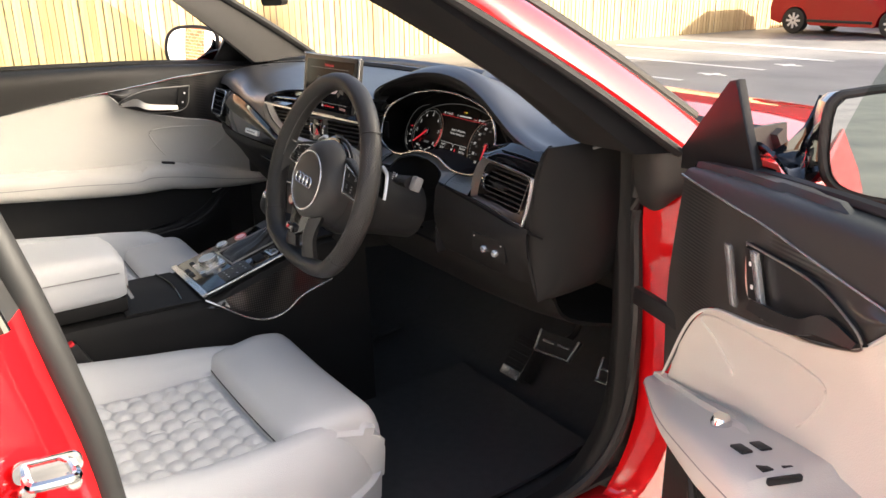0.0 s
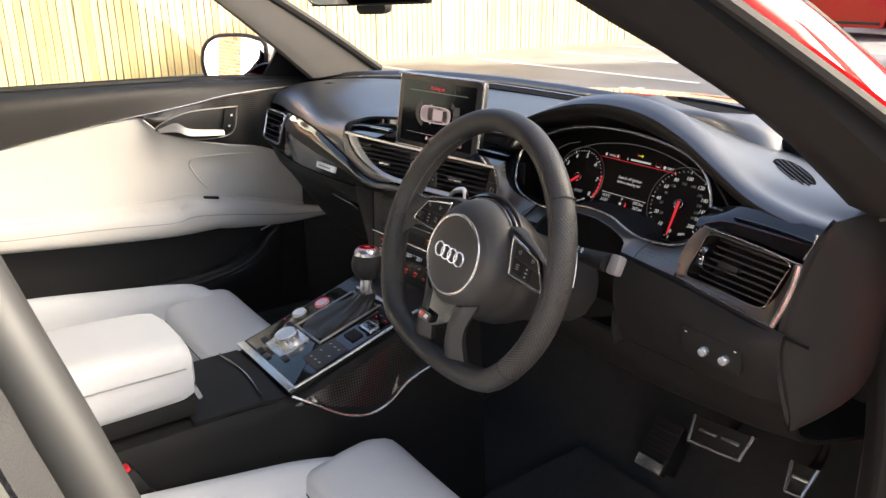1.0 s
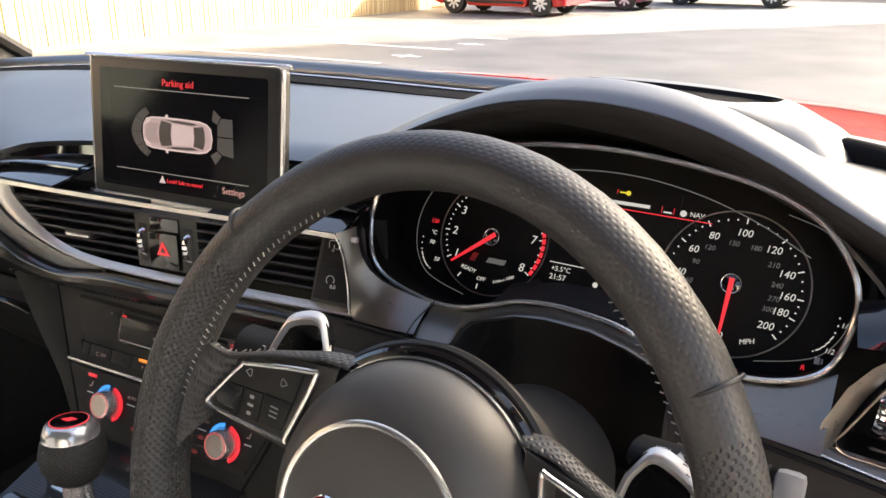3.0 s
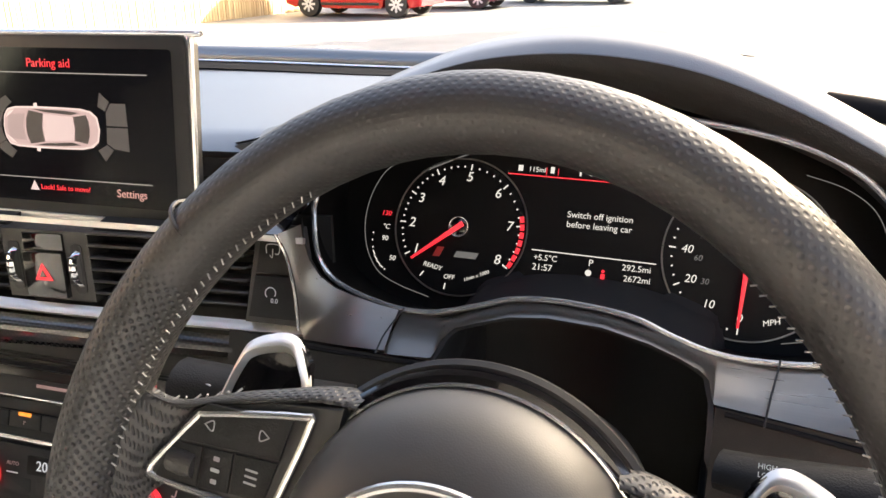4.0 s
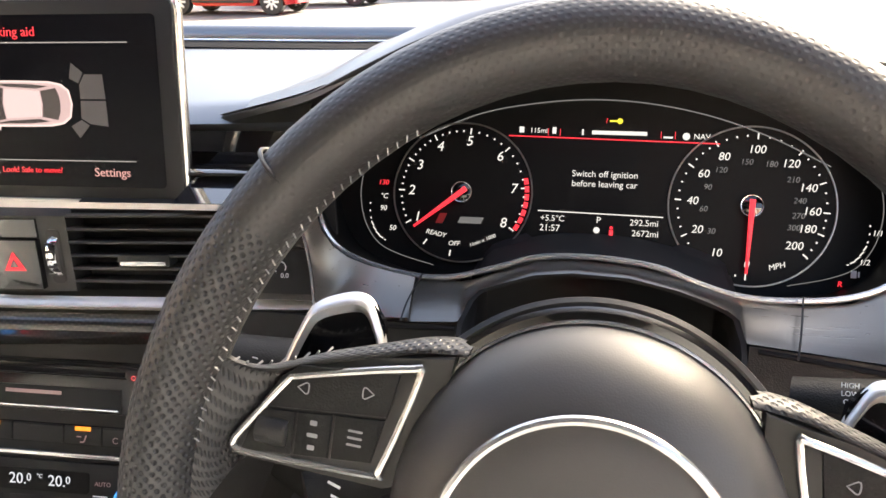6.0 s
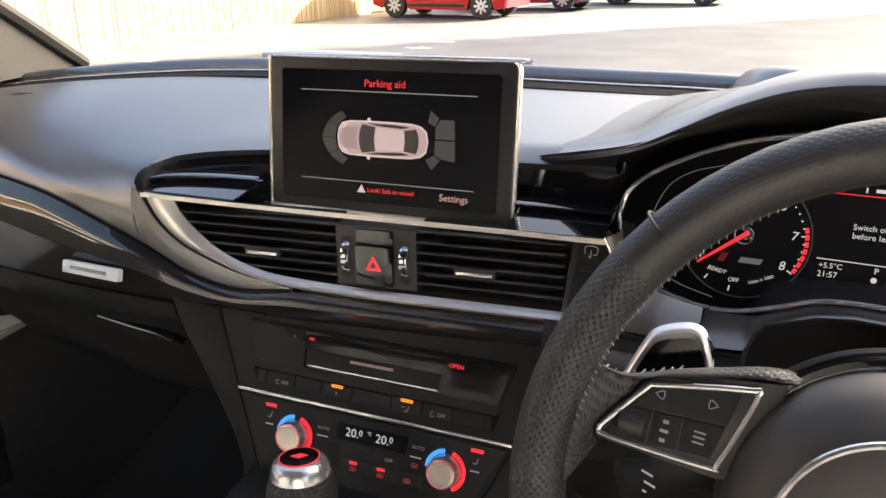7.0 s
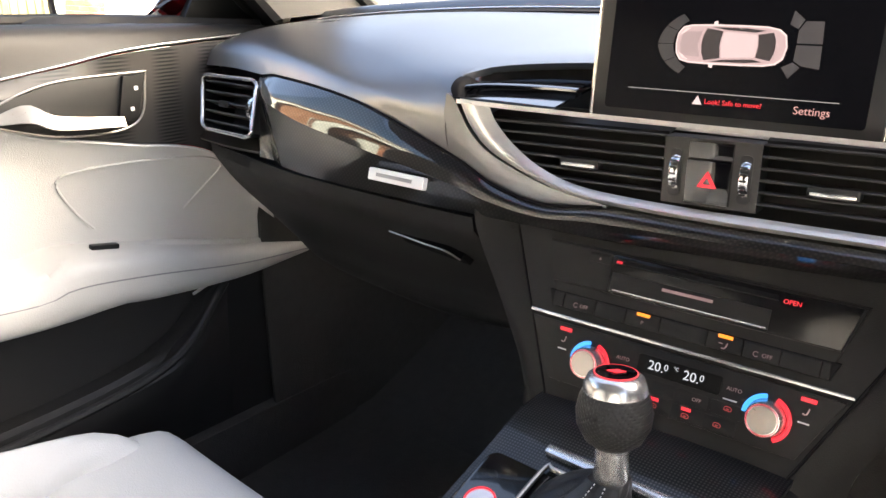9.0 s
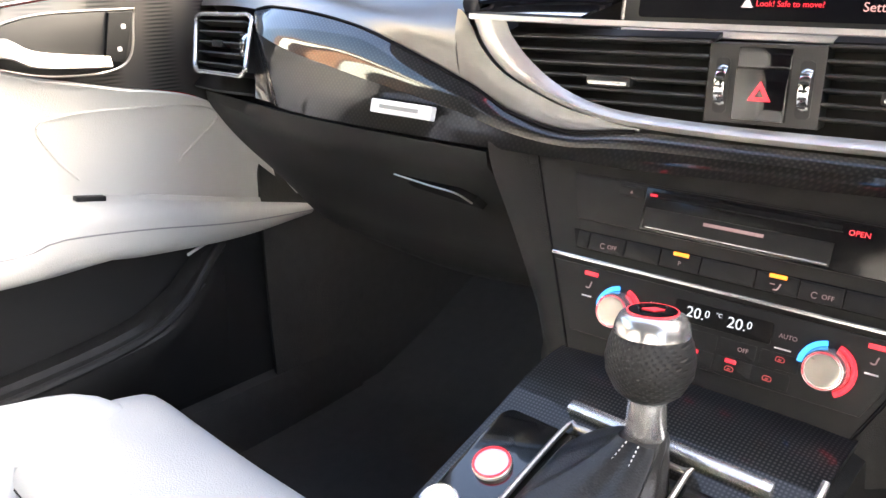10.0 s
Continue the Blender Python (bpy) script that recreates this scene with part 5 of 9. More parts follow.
part("switch", slab([(-0.0195, 0.0005), (0.0095, 0.0005), (0.014, -0.027), (-0.022, -0.027)], bt, 0.006, 0.001, front=0.0035), SOFT, sw)
for pts in (((-0.0042, 0.0150), (-0.0042, 0.0205), (0.0042, 0.0205), (0.0042, 0.0150), (0.0018, 0.0150)), ((0.0, 0.0180), (0.0, 0.0125), (-0.0018, 0.0140))):
    part("switch_print", tube([bt @ Vector((x - 0.008, y, 0.0038)) for x, y in pts], 0.00035, 4, n=24), PRINT, sw)
part("switch_print", tube([bt @ Vector((-0.0075 + 0.0036 * math.cos(radians(a)), -0.0105 + 0.0036 * math.sin(radians(a)), 0.0038)) for a in range(-30, 231, 20)], 0.00035, 4, n=30), PRINT, sw)
lettering("switch_print", "0.0", 0.0042, bt @ Matrix.Translation((-0.0045, -0.0155, 0.0038)), PRINT, sw)

# satin trim under the instruments
XS = [0.262, 0.290, 0.2925, 0.2945, 0.297, 0.3035, 0.3145, 0.335, 0.358, 0.3906, 0.4181, 0.4348, 0.447, 0.4522, 0.4544, 0.4559, 0.4879, 0.515, 0.545]
UP = [0.9325, 0.9335, 0.9340, 0.9345, 0.9350, 0.9375, 0.9415, 0.9478, 0.9498, 0.9488, 0.9438, 0.9395, 0.9362, 0.9350, 0.9345, 0.9340, 0.9325, 0.9355, 0.950]
LO = [0.9177, 0.9192, 0.9196, 0.9229, 0.9291, 0.9352, 0.9385, 0.9440, 0.9462, 0.9455, 0.9412, 0.9370, 0.9330, 0.9295, 0.9227, 0.9197, 0.9178, 0.9160, 0.9145]


def trim_y(z):
    return 0.012 + 0.033 * (z - 0.915) / 0.040


upc = [(x, 0.047 + 0.40 * (z - 0.94), z) for x, z in zip(XS, UP)]
loc = [(x, trim_y(z), z) for x, z in zip(XS, LO)]


def grid_between(a, b, nv, bulge, thick):
    """Rows of quads between two point lists of one length."""
    bm = bmesh.new()
    rows = []
    for j in range(nv + 1):
        f = j / nv
        rows.append([bm.verts.new(Vector(p).lerp(Vector(q), f) + Vector((0, -bulge * 4 * f * (1 - f), 0))) for p, q in zip(a, b)])
    for r, s in zip(rows, rows[1:]):
        for i in range(len(r) - 1):
            bm.faces.new((r[i], r[i + 1], s[i + 1], s[i]))
    geom = bmesh.ops.solidify(bm, geom=bm.faces[:], thickness=thick)
    return bm


part("instrument_trim", grid_between(upc, loc, 5, 0.003, 0.005), TRIMALU, dash, "satin grey metal trim below the instruments")
PLATE_OUT = [(0.1935, 0.014, 0.9885), (0.1997, 0.014, 0.9755), (0.203, 0.014, 0.9594), (0.2044, 0.014, 0.9426), (0.2046, 0.014, 0.9253), (0.2062, 0.014, 0.9186), (0.2359, 0.014, 0.9187), (0.2630, 0.0135, 0.9205)]
PLATE_IN = [(0.202, 0.0278, 0.9912), (0.2032, 0.0272, 0.981), (0.2061, 0.0283, 0.9675), (0.212, 0.0295, 0.9573), (0.2207, 0.0316, 0.9497), (0.2327, 0.0346, 0.9439), (0.2479, 0.0386, 0.9386), (0.2608, 0.0419, 0.9352)]
PLATE_DEEP = [(0.1815, 0.0642, 0.983), (0.1865, 0.0588, 0.9695), (0.1927, 0.0538, 0.9573), (0.2016, 0.05, 0.9486), (0.2132, 0.0473, 0.9427), (0.2275, 0.0462, 0.9386), (0.2455, 0.0445, 0.9359), (0.2599, 0.0435, 0.934)]
part("trim_plate", grid_between(PLATE_OUT, PLATE_IN, 6, 0.002, 0.003), TRIMALU, dash, "satin metal plate beside the instruments")
part("plate_return", grid_between([(x, y + 0.001, z - 0.001) for x, y, z in PLATE_IN], PLATE_DEEP, 2, 0.0, 0.001), HARD, dash)
part("plate_line", tube([(x - 0.0008, y - 0.0016, z) for x, y, z in PLATE_OUT[:5]], 0.0009, 6, n=30), SATIN, dash, "thin bright edge line")
for x, z0, z1 in ((0.2615, 0.921, 0.938), (0.4835, 0.916, 0.940)):
    part("trim_joint", tube([(x - 0.002, 0.0075, z0), (x, 0.018, (z0 + z1) / 2), (x + 0.004, 0.040, z1)], 0.0006, 6), HARD, dash)

# instrument hood
LIP = [(0.112, 0.086, 1.022), (0.192, 0.043, 1.047), (0.225, 0.038, 1.0635), (0.262, 0.055, 1.082), (0.305, 0.072, 1.096), (0.365, 0.083, 1.102), (0.43, 0.086, 1.094), (0.49, 0.084, 1.072), (0.545, 0.076, 1.045), (0.60, 0.064, 1.022), (0.66, 0.055, 1.010), (0.712, 0.060, 1.003)]
CREST = [(x - 0.004 if x < 0.25 else x, y + 0.036, z + 0.003) for x, y, z in LIP]
MIDH = [(0.115, 0.13, 1.027), (0.190, 0.14, 1.049), (0.222, 0.15, 1.0685), (0.262, 0.165, 1.0775), (0.305, 0.172, 1.083), (0.365, 0.172, 1.085), (0.43, 0.175, 1.076), (0.49, 0.172, 1.060), (0.55, 0.165, 1.040), (0.61, 0.15, 1.028), (0.67, 0.14, 1.024), (0.74, 0.13, 1.018)]
BACK = [(0.130, 0.27, 1.037), (0.19, 0.29, 1.047), (0.23, 0.3, 1.053), (0.27, 0.30, 1.052), (0.31, 0.30, 1.052), (0.37, 0.30, 1.050), (0.43, 0.29, 1.044), (0.5, 0.275, 1.034), (0.56, 0.26, 1.032), (0.62, 0.235, 1.029), (0.68, 0.21, 1.027), (0.75, 0.18, 1.022)]
END = [(0.17, 0.34, 1.040), (0.2, 0.36, 1.041), (0.24, 0.38, 1.041), (0.28, 0.39, 1.041), (0.32, 0.395, 1.042), (0.38, 0.395, 1.041), (0.44, 0.39, 1.038), (0.51, 0.375, 1.034), (0.57, 0.35, 1.032), (0.63, 0.32, 1.030), (0.69, 0.28, 1.028), (0.76, 0.22, 1.020)]
def roll(inward, back):
    """The hood's front edge, moved in towards the dials and back."""
    out = []
    for x, y, z in LIP[:9]:
        d = Vector((0.37 - x, 0, 0.97 - z)).normalized() * inward * min(1, max(0.2, (x - 0.14) / 0.25))
        out.append((x + d[0], y + back, z + d[2]))
    return out + [(x, y + back, z - inward * 0.8) for x, y, z in LIP[9:]]


part("instrument_hood", loft([roll(0.009, 0.001), roll(0.003, 0.005), roll(-0.002, 0.016), CREST, MIDH, BACK, END], 60, 50, 0.004, outward=(0, -0.3, 1)), DASH, dash, "arched black instrument hood")
# same hood, but the shade under its edge is put into a darker colour
part("hood_lip", loft([roll(0.034, 0.014), roll(0.024, 0.005), roll(0.016, 0.001), roll(0.0085, 0.0012)], 60, 14, 0.003, outward=(0, -1, -0.4)), SOFT, dash, "rolled lip of the instrument hood, darkened for its shade")
INNERH = [(0.184, 0.105, 0.985), (0.187, 0.110, 1.010), (0.203, 0.120, 1.030), (0.242, 0.130, 1.045), (0.30, 0.134, 1.052), (0.365, 0.136, 1.056), (0.42, 0.136, 1.052), (0.47, 0.132, 1.042), (0.515, 0.126, 1.024), (0.545, 0.12, 1.000), (0.556, 0.115, 0.985), (0.560, 0.11, 0.975)]
LIPIN = [(0.181, 0.030, 0.998), (0.187, 0.030, 1.034), (0.210, 0.038, 1.060), (0.252, 0.055, 1.081)] + LIP[4:9] + [(0.56, 0.07, 1.02), (0.566, 0.066, 1.005), (0.568, 0.062, 0.99)]
part("hood_lining", loft([roll(0.033, 0.016)[:9] + [(x, y + 0.014, z - 0.026) for x, y, z in LIPIN[9:]], INNERH], 40, 8, 0.003, outward=(0, -1, -0.5)), HARD, dash)
# speaker pod on top, with its dark slot
POD_BASE = [(0.225, 0.36, 1.042), (0.250, 0.27, 1.056), (0.32, 0.205, 1.070), (0.385, 0.165, 1.080), (0.425, 0.194, 1.064), (0.47, 0.222, 1.044), (0.518, 0.236, 1.030), (0.530, 0.29, 1.030), (0.515, 0.35, 1.030), (0.45, 0.385, 1.034), (0.35, 0.40, 1.038), (0.27, 0.395, 1.040)]
POD_RIM = [(0.245, 0.352, 1.066), (0.270, 0.272, 1.079), (0.330, 0.222, 1.083), (0.392, 0.192, 1.083), (0.435, 0.206, 1.079), (0.468, 0.235, 1.069), (0.500, 0.258, 1.056), (0.508, 0.30, 1.052), (0.498, 0.335, 1.050), (0.452, 0.345, 1.066), (0.35, 0.362, 1.070), (0.275, 0.366, 1.069)]
SLOT = [(0.266, 0.348, 1.0715), (0.288, 0.288, 1.0800), (0.335, 0.252, 1.0810), (0.395, 0.228, 1.0805), (0.428, 0.221, 1.0795), (0.448, 0.240, 1.078), (0.458, 0.262, 1.0755), (0.459, 0.29, 1.073), (0.456, 0.318, 1.0705), (0.43, 0.325, 1.0715), (0.36, 0.338, 1.0725), (0.30, 0.346, 1.072)]
part("pod", loft([POD_BASE + POD_BASE[:1], POD_RIM + POD_RIM[:1], SLOT + SLOT[:1]], 72, 16, 0), DASH, dash, "raised pod on the dashboard top")
part("pod_slot", loft([SLOT + SLOT[:1], [(x + (0.37 - x) * 0.06, y + (0.285 - y) * 0.08, z - 0.004) for x, y, z in SLOT + SLOT[:1]], [(0.37 + (x - 0.37) * 0.02, 0.285 + (y - 0.285) * 0.02, 1.0710) for x, y, z in SLOT + SLOT[:1]]], 60, 8, 0), MATT, dash, "black recess in the dashboard pod")
# black band between hood and pillar, demister vent
part("side_channel", tube([(0.512, 0.275, 1.038), (0.55, 0.262, 1.035), (0.60, 0.235, 1.029), (0.65, 0.195, 1.022), (0.69, 0.150, 1.012)], 0.013, 10, n=30), MATT, dash, "black band beside the pillar")
part("demister_frame", slab([(0.047 * math.cos(k * math.tau / 24), 0.017 * math.sin(k * math.tau / 24)) for k in range(24)], basis((0.595, 0.163, 1.0305), (0.83, -0.52, -0.16), (0.10, -0.15, 1)), 0.010, 0.001, front=0.0015), MATT, dash, "oval demister vent")
for i in range(5):
    f = (i - 2) / 2
    part("demister_slat", box((0.080 * math.sqrt(1.05 - f * f * 0.75), 0.0022, 0.003), basis((0.595, 0.163, 1.0305), (0.83, -0.52, -0.16), (0.10, -0.15, 1)) @ pose(0, 0.011 * f, 0.0015), 0.0006, 1), GREY, dash)
dm = basis((-0.576, 0.116, 1.0235), (0.94, 0.30, 0.14), (-0.10, -0.22, 1))
part("demister_frame", slab([(0.047 * math.cos(k * math.tau / 24), 0.011 * math.sin(k * math.tau / 24)) for k in range(24)], dm, 0.010, 0.001, front=0.0015), MATT, dash, "oval demister vent")
for i in range(4):
    f = (i - 1.5) / 2
    part("demister_slat", box((0.080 * math.sqrt(1.05 - f * f), 0.0022, 0.003), dm @ pose(0, 0.009 * f, 0.0015), 0.0006, 1), GREY, dash)
# right-hand end: gloss strip, vent, lower panel
part("gloss_strip", loft([[(0.548, 0.066, 0.994), (0.60, 0.062, 1.006), (0.702, 0.058, 1.004)], [(0.550, 0.045, 0.985), (0.60, 0.043, 0.994), (0.700, 0.042, 0.990)], [(0.552, 0.036, 0.977), (0.62, 0.034, 0.980), (0.694, 0.034, 0.972)]], 16, 8, 0.004, outward=(0, -1, 0)), GLOSS, dash, "piano black strip above the outer vent")
part("strip_lip", tube([(0.600, 0.042, 0.9965), (0.65, 0.041, 0.996), (0.698, 0.041, 0.992)], 0.0022, 8, n=20), GLOSS, dash)
part("strip_end", tube([(0.7020, 0.040, 1.0034), (0.7025, 0.038, 0.9927), (0.6940, 0.036, 0.9735)], 0.0026, 8, n=16), SATIN, dash, "bright end of the black strip")
FRAME = [(0.5743, 0.022, 0.9844), (0.6375, 0.022, 0.9796), (0.6951, 0.022, 0.9722), (0.6919, 0.022, 0.9498), (0.6841, 0.022, 0.9205), (0.6737, 0.022, 0.8921), (0.6492, 0.022, 0.8931), (0.6026, 0.022, 0.9013), (0.5404, 0.022, 0.9109), (0.5417, 0.022, 0.9308), (0.5514, 0.022, 0.957), (0.562, 0.022, 0.9728)]
WELL = [(0.5797, 0.030, 0.9758), (0.6366, 0.030, 0.973), (0.6856, 0.030, 0.9683), (0.6822, 0.030, 0.9501), (0.6716, 0.030, 0.9245), (0.6582, 0.030, 0.9047), (0.6349, 0.030, 0.9044), (0.5957, 0.030, 0.9102), (0.5494, 0.030, 0.9126), (0.5541, 0.030, 0.9304), (0.5625, 0.030, 0.9511), (0.5699, 0.030, 0.9647)]
part("vent_frame", grid_between(FRAME + FRAME[:1], WELL + WELL[:1], 3, 0.001, 0.004), TRIMALU, dash, "satin metal frame round the outer vent")
part("frame_line", tube([(x, y - 0.001, z) for x, y, z in FRAME[5:9]], 0.0009, 6, n=30), SATIN, dash)
part("frame_line", tube([(x, y - 0.001, z) for x, y, z in FRAME[:3]], 0.0009, 6, n=20), SATIN, dash)
rv = [(0.5790, 0.030, 0.9765), (0.6870, 0.030, 0.9690), (0.6590, 0.030, 0.9035), (0.5480, 0.030, 0.9115)]
side_vent(dash, rv, 7, False, (-0.05, -1, 0.25))
part("end_strip", tube([(x + 0.002, y - 0.001, z) for x, y, z in FRAME[2:6]], 0.0034, 8, n=30), SATIN, dash, "bright edge strip of the outer vent")
for name, xs in (("knee_panel", (0.150, 0.20, 0.25, 0.2915)), ("knee_panel", (0.4570, 0.52, 0.60, 0.66, 0.692))):
    tops = {0.4570: 0.9190, 0.52: 0.9140, 0.60: 0.9020, 0.66: 0.8930, 0.692: 0.889}
    rows = [[(x, 0.014 if x < 0.6 else 0.018, tops.get(x, 0.9165)) for x in xs], [(x, 0.003 + (0.012 if x > 0.69 else 0), 0.872) for x in xs], [(x, 0.010 + (0.012 if x > 0.69 else 0), 0.835) for x in xs], [(x, 0.026 + (0.018 if x > 0.69 else 0), 0.795) for x in xs]]
    part(name, loft(rows, 20, 16, 0.006, outward=(0, -1, -0.3)), SOFT, dash, "black driver's knee panel")
lw = [[(0.15, 0.026, 0.7945), (0.26, 0.026, 0.7945), (0.36, 0.028, 0.7945), (0.48, 0.026, 0.7945), (0.60, 0.026, 0.7945), (0.696, 0.044, 0.7945)], [(0.16, 0.05, 0.755), (0.26, 0.05, 0.75), (0.36, 0.052, 0.75), (0.48, 0.05, 0.75), (0.60, 0.055, 0.755), (0.688, 0.08, 0.757)], [(0.18, 0.12, 0.69), (0.26, 0.13, 0.685), (0.36, 0.14, 0.68), (0.48, 0.14, 0.68), (0.60, 0.14, 0.685), (0.680, 0.15, 0.69)], [(0.18, 0.42, 0.62), (0.26, 0.44, 0.61), (0.36, 0.45, 0.61), (0.48, 0.45, 0.61), (0.60, 0.44, 0.61), (0.70, 0.42, 0.62)]]
part("knee_panel", loft(lw, 30, 22, 0.006, outward=(0, -1, -0.5)), SOFT, dash, "black lower knee panel")
part("panel_joint", tube([(0.462, 0.0135, 0.9165), (0.52, 0.0118, 0.9105), (0.60, 0.0150, 0.8985), (0.66, 0.0155, 0.889), (0.72, 0.024, 0.881)], 0.0016, 6, n=30), MATT, dash)
part("panel_joint", tube([(0.2905, 0.0130, 0.9160), (0.25, 0.0128, 0.9140), (0.20, 0.0128, 0.9140)], 0.0012, 6, n=20), MATT, dash)
ARCH = [(0.2915, 0.79), (0.2915, 0.85), (0.2915, 0.90)] + [(x, z) for x, z in zip(XS[2:16], LO[2:16])] + [(0.457, 0.90), (0.457, 0.85), (0.457, 0.79)]
arch_front = [(x, trim_y(z) + 0.002 if z > 0.915 else 0.008, z) for x, z in ARCH]
part("column_arch", loft([arch_front, [(x, y + 0.05, z + 0.002) for x, y, z in arch_front], [(x, 0.13, z + 0.002) for x, y, z in arch_front]], 60, 8, 0.003, outward=(0, -1, 0)), ARCH_BLACK, dash, "deep black opening round the steering column")
part("arch_back", box((0.20, 0.006, 0.18), pose(0.374, 0.128, 0.872)), ARCH_BLACK, dash)
# dashboard end cap by the open door
cap = []
for z, xl, out, deep in ((1.022, 0.724, 0.000, 0.19), (1.000, 0.714, 0.012, 0.19), (0.960, 0.701, 0.022, 0.19), (0.915, 0.692, 0.028, 0.19), (0.870, 0.688, 0.030, 0.19), (0.840, 0.694, 0.028, 0.19), (0.812, 0.702, 0.024, 0.185), (0.790, 0.710, 0.016, 0.175), (0.775, 0.714, 0.004, 0.15), (0.768, 0.700, -0.006, 0.12)):
    row = [(xl - 0.004, 0.040, z)]
    a, b = Vector((xl, 0.022 + (0.03 if z < 0.77 else 0), z)), Vector((0.724 - 0.03 * (0.19 - deep) / 0.09, deep, z))
    for f, k in ((0.0, 0.0), (0.12, 0.62), (0.3, 0.95), (0.5, 1.0), (0.75, 0.70), (1.0, 0.0)):
        p = a.lerp(b, f) + Vector((0.97, -0.24, 0)) * out * k
        row.append(tuple(p))
    cap.append(row)
part("end_cap", loft(cap, 26, 28, 0.004, outward=(0.9, -0.4, 0)), SOFT, dash, "bulging black dashboard end cap")
# light switch panel
ls = basis((0.612, 0.008, 0.842), (1, 0.02, -0.02), (0, -1, -0.12))
lsw = part("light_switch", slab(rounded(0.085, 0.038, 0.008), ls, 0.012, 0.002, front=0.0045), SOFT, dash, "light switch panel with chrome knobs")
for dx in (-0.006, 0.022):
    part("knob", lathe([(0, -0.002), (0.0065, -0.002), (0.0065, 0.005), (0.005, 0.008), (0, 0.0085)], ls @ Matrix.Translation((dx, -0.002, 0.0045)), 24), SATIN, lsw)
for dx in (-0.034, 0.034):
    part("mark", box((0.003, 0.0015, 0.0006), ls @ Matrix.Translation((dx, 0.013, 0.0048))), PRINT, lsw)


# ---- steering wheel ----
WM = basis((0.3717, -0.2028, 0.9401), (1, 0, 0), (0, -0.950, 0.312)) @ pose(0, 0, 0, 0, 0, -5.2) @ Matrix.Diagonal((0.93, 0.93, 0.93, 1))


THREAD = principled("pale_grey_thread", (0.27, 0.27, 0.265), 0.7, var=0.1, var_scale=50)


def steering_wheel():
    sw = thing("steering_wheel", WM.translation, "flat-bottomed black perforated leather steering wheel with satin trim", "steering wheel")

    def W(x, y, n):
        return WM @ Vector((x, y, n))

    R = 0.172
    path = []
    for k in range(72):
        a = radians(90 + 360 * k / 72)
        x, y = R * math.cos(a), R * math.sin(a)
        y *= 1.0 + 0.09 * max(0.0, math.sin(a))
        if y < -0.128:
            y = -0.128 - (-0.128 - y) * 0.45
            x *= 1.0 + 0.10 * max(0, min(1, (-y - 0.128) / 0.02)) * (1 if abs(x) > 0.03 else 0.3)
        path.append((x, y, -0.030))
    bm = bmesh.new()
    lay = bm.loops.layers.uv.new("UVMap")
    rings = []
    m = len(path)
    seg = 16
    for i, q in enumerate(path):
        q = Vector(q)
        t = (Vector(path[(i + 1) % m]) - Vector(path[i - 1])).normalized()
        out = Vector((t.y, -t.x, 0))
        if out.dot(Vector((q.x, q.y, 0))) < 0:
            out = -out
        r = 0.0183
        rings.append([bm.verts.new(W(*(q + out * (r * 0.85 * math.cos(b)) + Vector((0, 0, 1)) * (r * 1.08 * math.sin(b))))) for b in (k * math.tau / seg for k in range(seg))])
    for i in range(m):
        a, b = rings[i], rings[(i + 1) % m]
        for k in range(seg):
            f = bm.faces.new((a[k], a[(k + 1) % seg], b[(k + 1) % seg], b[k]))
            for corner, (u, v) in zip(f.loops, ((i, k), (i, k + 1), (i + 1, k + 1), (i + 1, k))):
                corner[lay].uv = (u * 1.05 / m, v * 0.105 / seg)
    rim = part("rim", bm, RIM_MAPPED, sw, "thick perforated leather rim")
    # seams across the rim, and the stitching along its inside
    for a in (40, 140, 215, 325):
        c = Vector((R * math.cos(radians(a)), R * math.sin(radians(a)) * (1.09 if a < 180 else 1), -0.030))
        o = Vector((math.cos(radians(a)), math.sin(radians(a)), 0))
        if a > 180:
            c.y = -0.128 - (-0.128 - c.y) * 0.45 if c.y < -0.128 else c.y
        part("seam", tube([W(*(c + o * 0.0152 * math.cos(b) + Vector((0, 0, 0.0192 * math.sin(b))))) for b in (k * math.tau / 14 for k in range(14))], 0.0009, 6, closed=True, n=40), HARD, rim)
    bms = bmesh.new()
    for k in range(72):
        a = radians(122 + 54 * (k % 36) / 35) if k < 36 else radians(58 - 54 * (k % 36) / 35)
        c = Vector(((R - 0.0163) * math.cos(a), (R - 0.0148) * math.sin(a) * (1.0 + 0.09 * max(0.0, math.sin(a))), -0.0245))
        d = Vector((-0.55 * math.sin(a) - 0.8 * math.cos(a), 0.55 * math.cos(a) - 0.8 * math.sin(a), -0.5 if k % 2 else -0.9)).normalized()
        join(bms, tube([W(*(c - d * 0.0013)), W(*(c + d * 0.0013))], 0.00034, 5, n=2))
    st = part("stitching", bms, THREAD, rim, "pale cross stitching")
    tagged(st, kind="stuff")
    # hub with its ring
    prof = [(0, 0.0), (0.02, -0.0003), (0.040, -0.0022), (0.052, -0.0050), (0.061, -0.0100), (0.0685, -0.0180), (0.0738, -0.0280), (0.0768, -0.0400), (0.0775, -0.0560)]
    hub = part("hub", lathe(prof, WM @ Matrix.Diagonal((1.0, 1.05, 1.0, 1.0)), 64), HUB, sw, "domed black airbag hub")
    part("hub_ring", tube([W(0.0525 * math.cos(a), 0.0535 * math.sin(a), -0.0040) for a in (k * math.tau / 40 for k in range(40))], 0.0018, 8, closed=True, n=90, up=WM.col[2].xyz), SATIN, hub, "satin metal ring")
    for i in range(4):
        cx = -0.0216 + 0.0144 * i
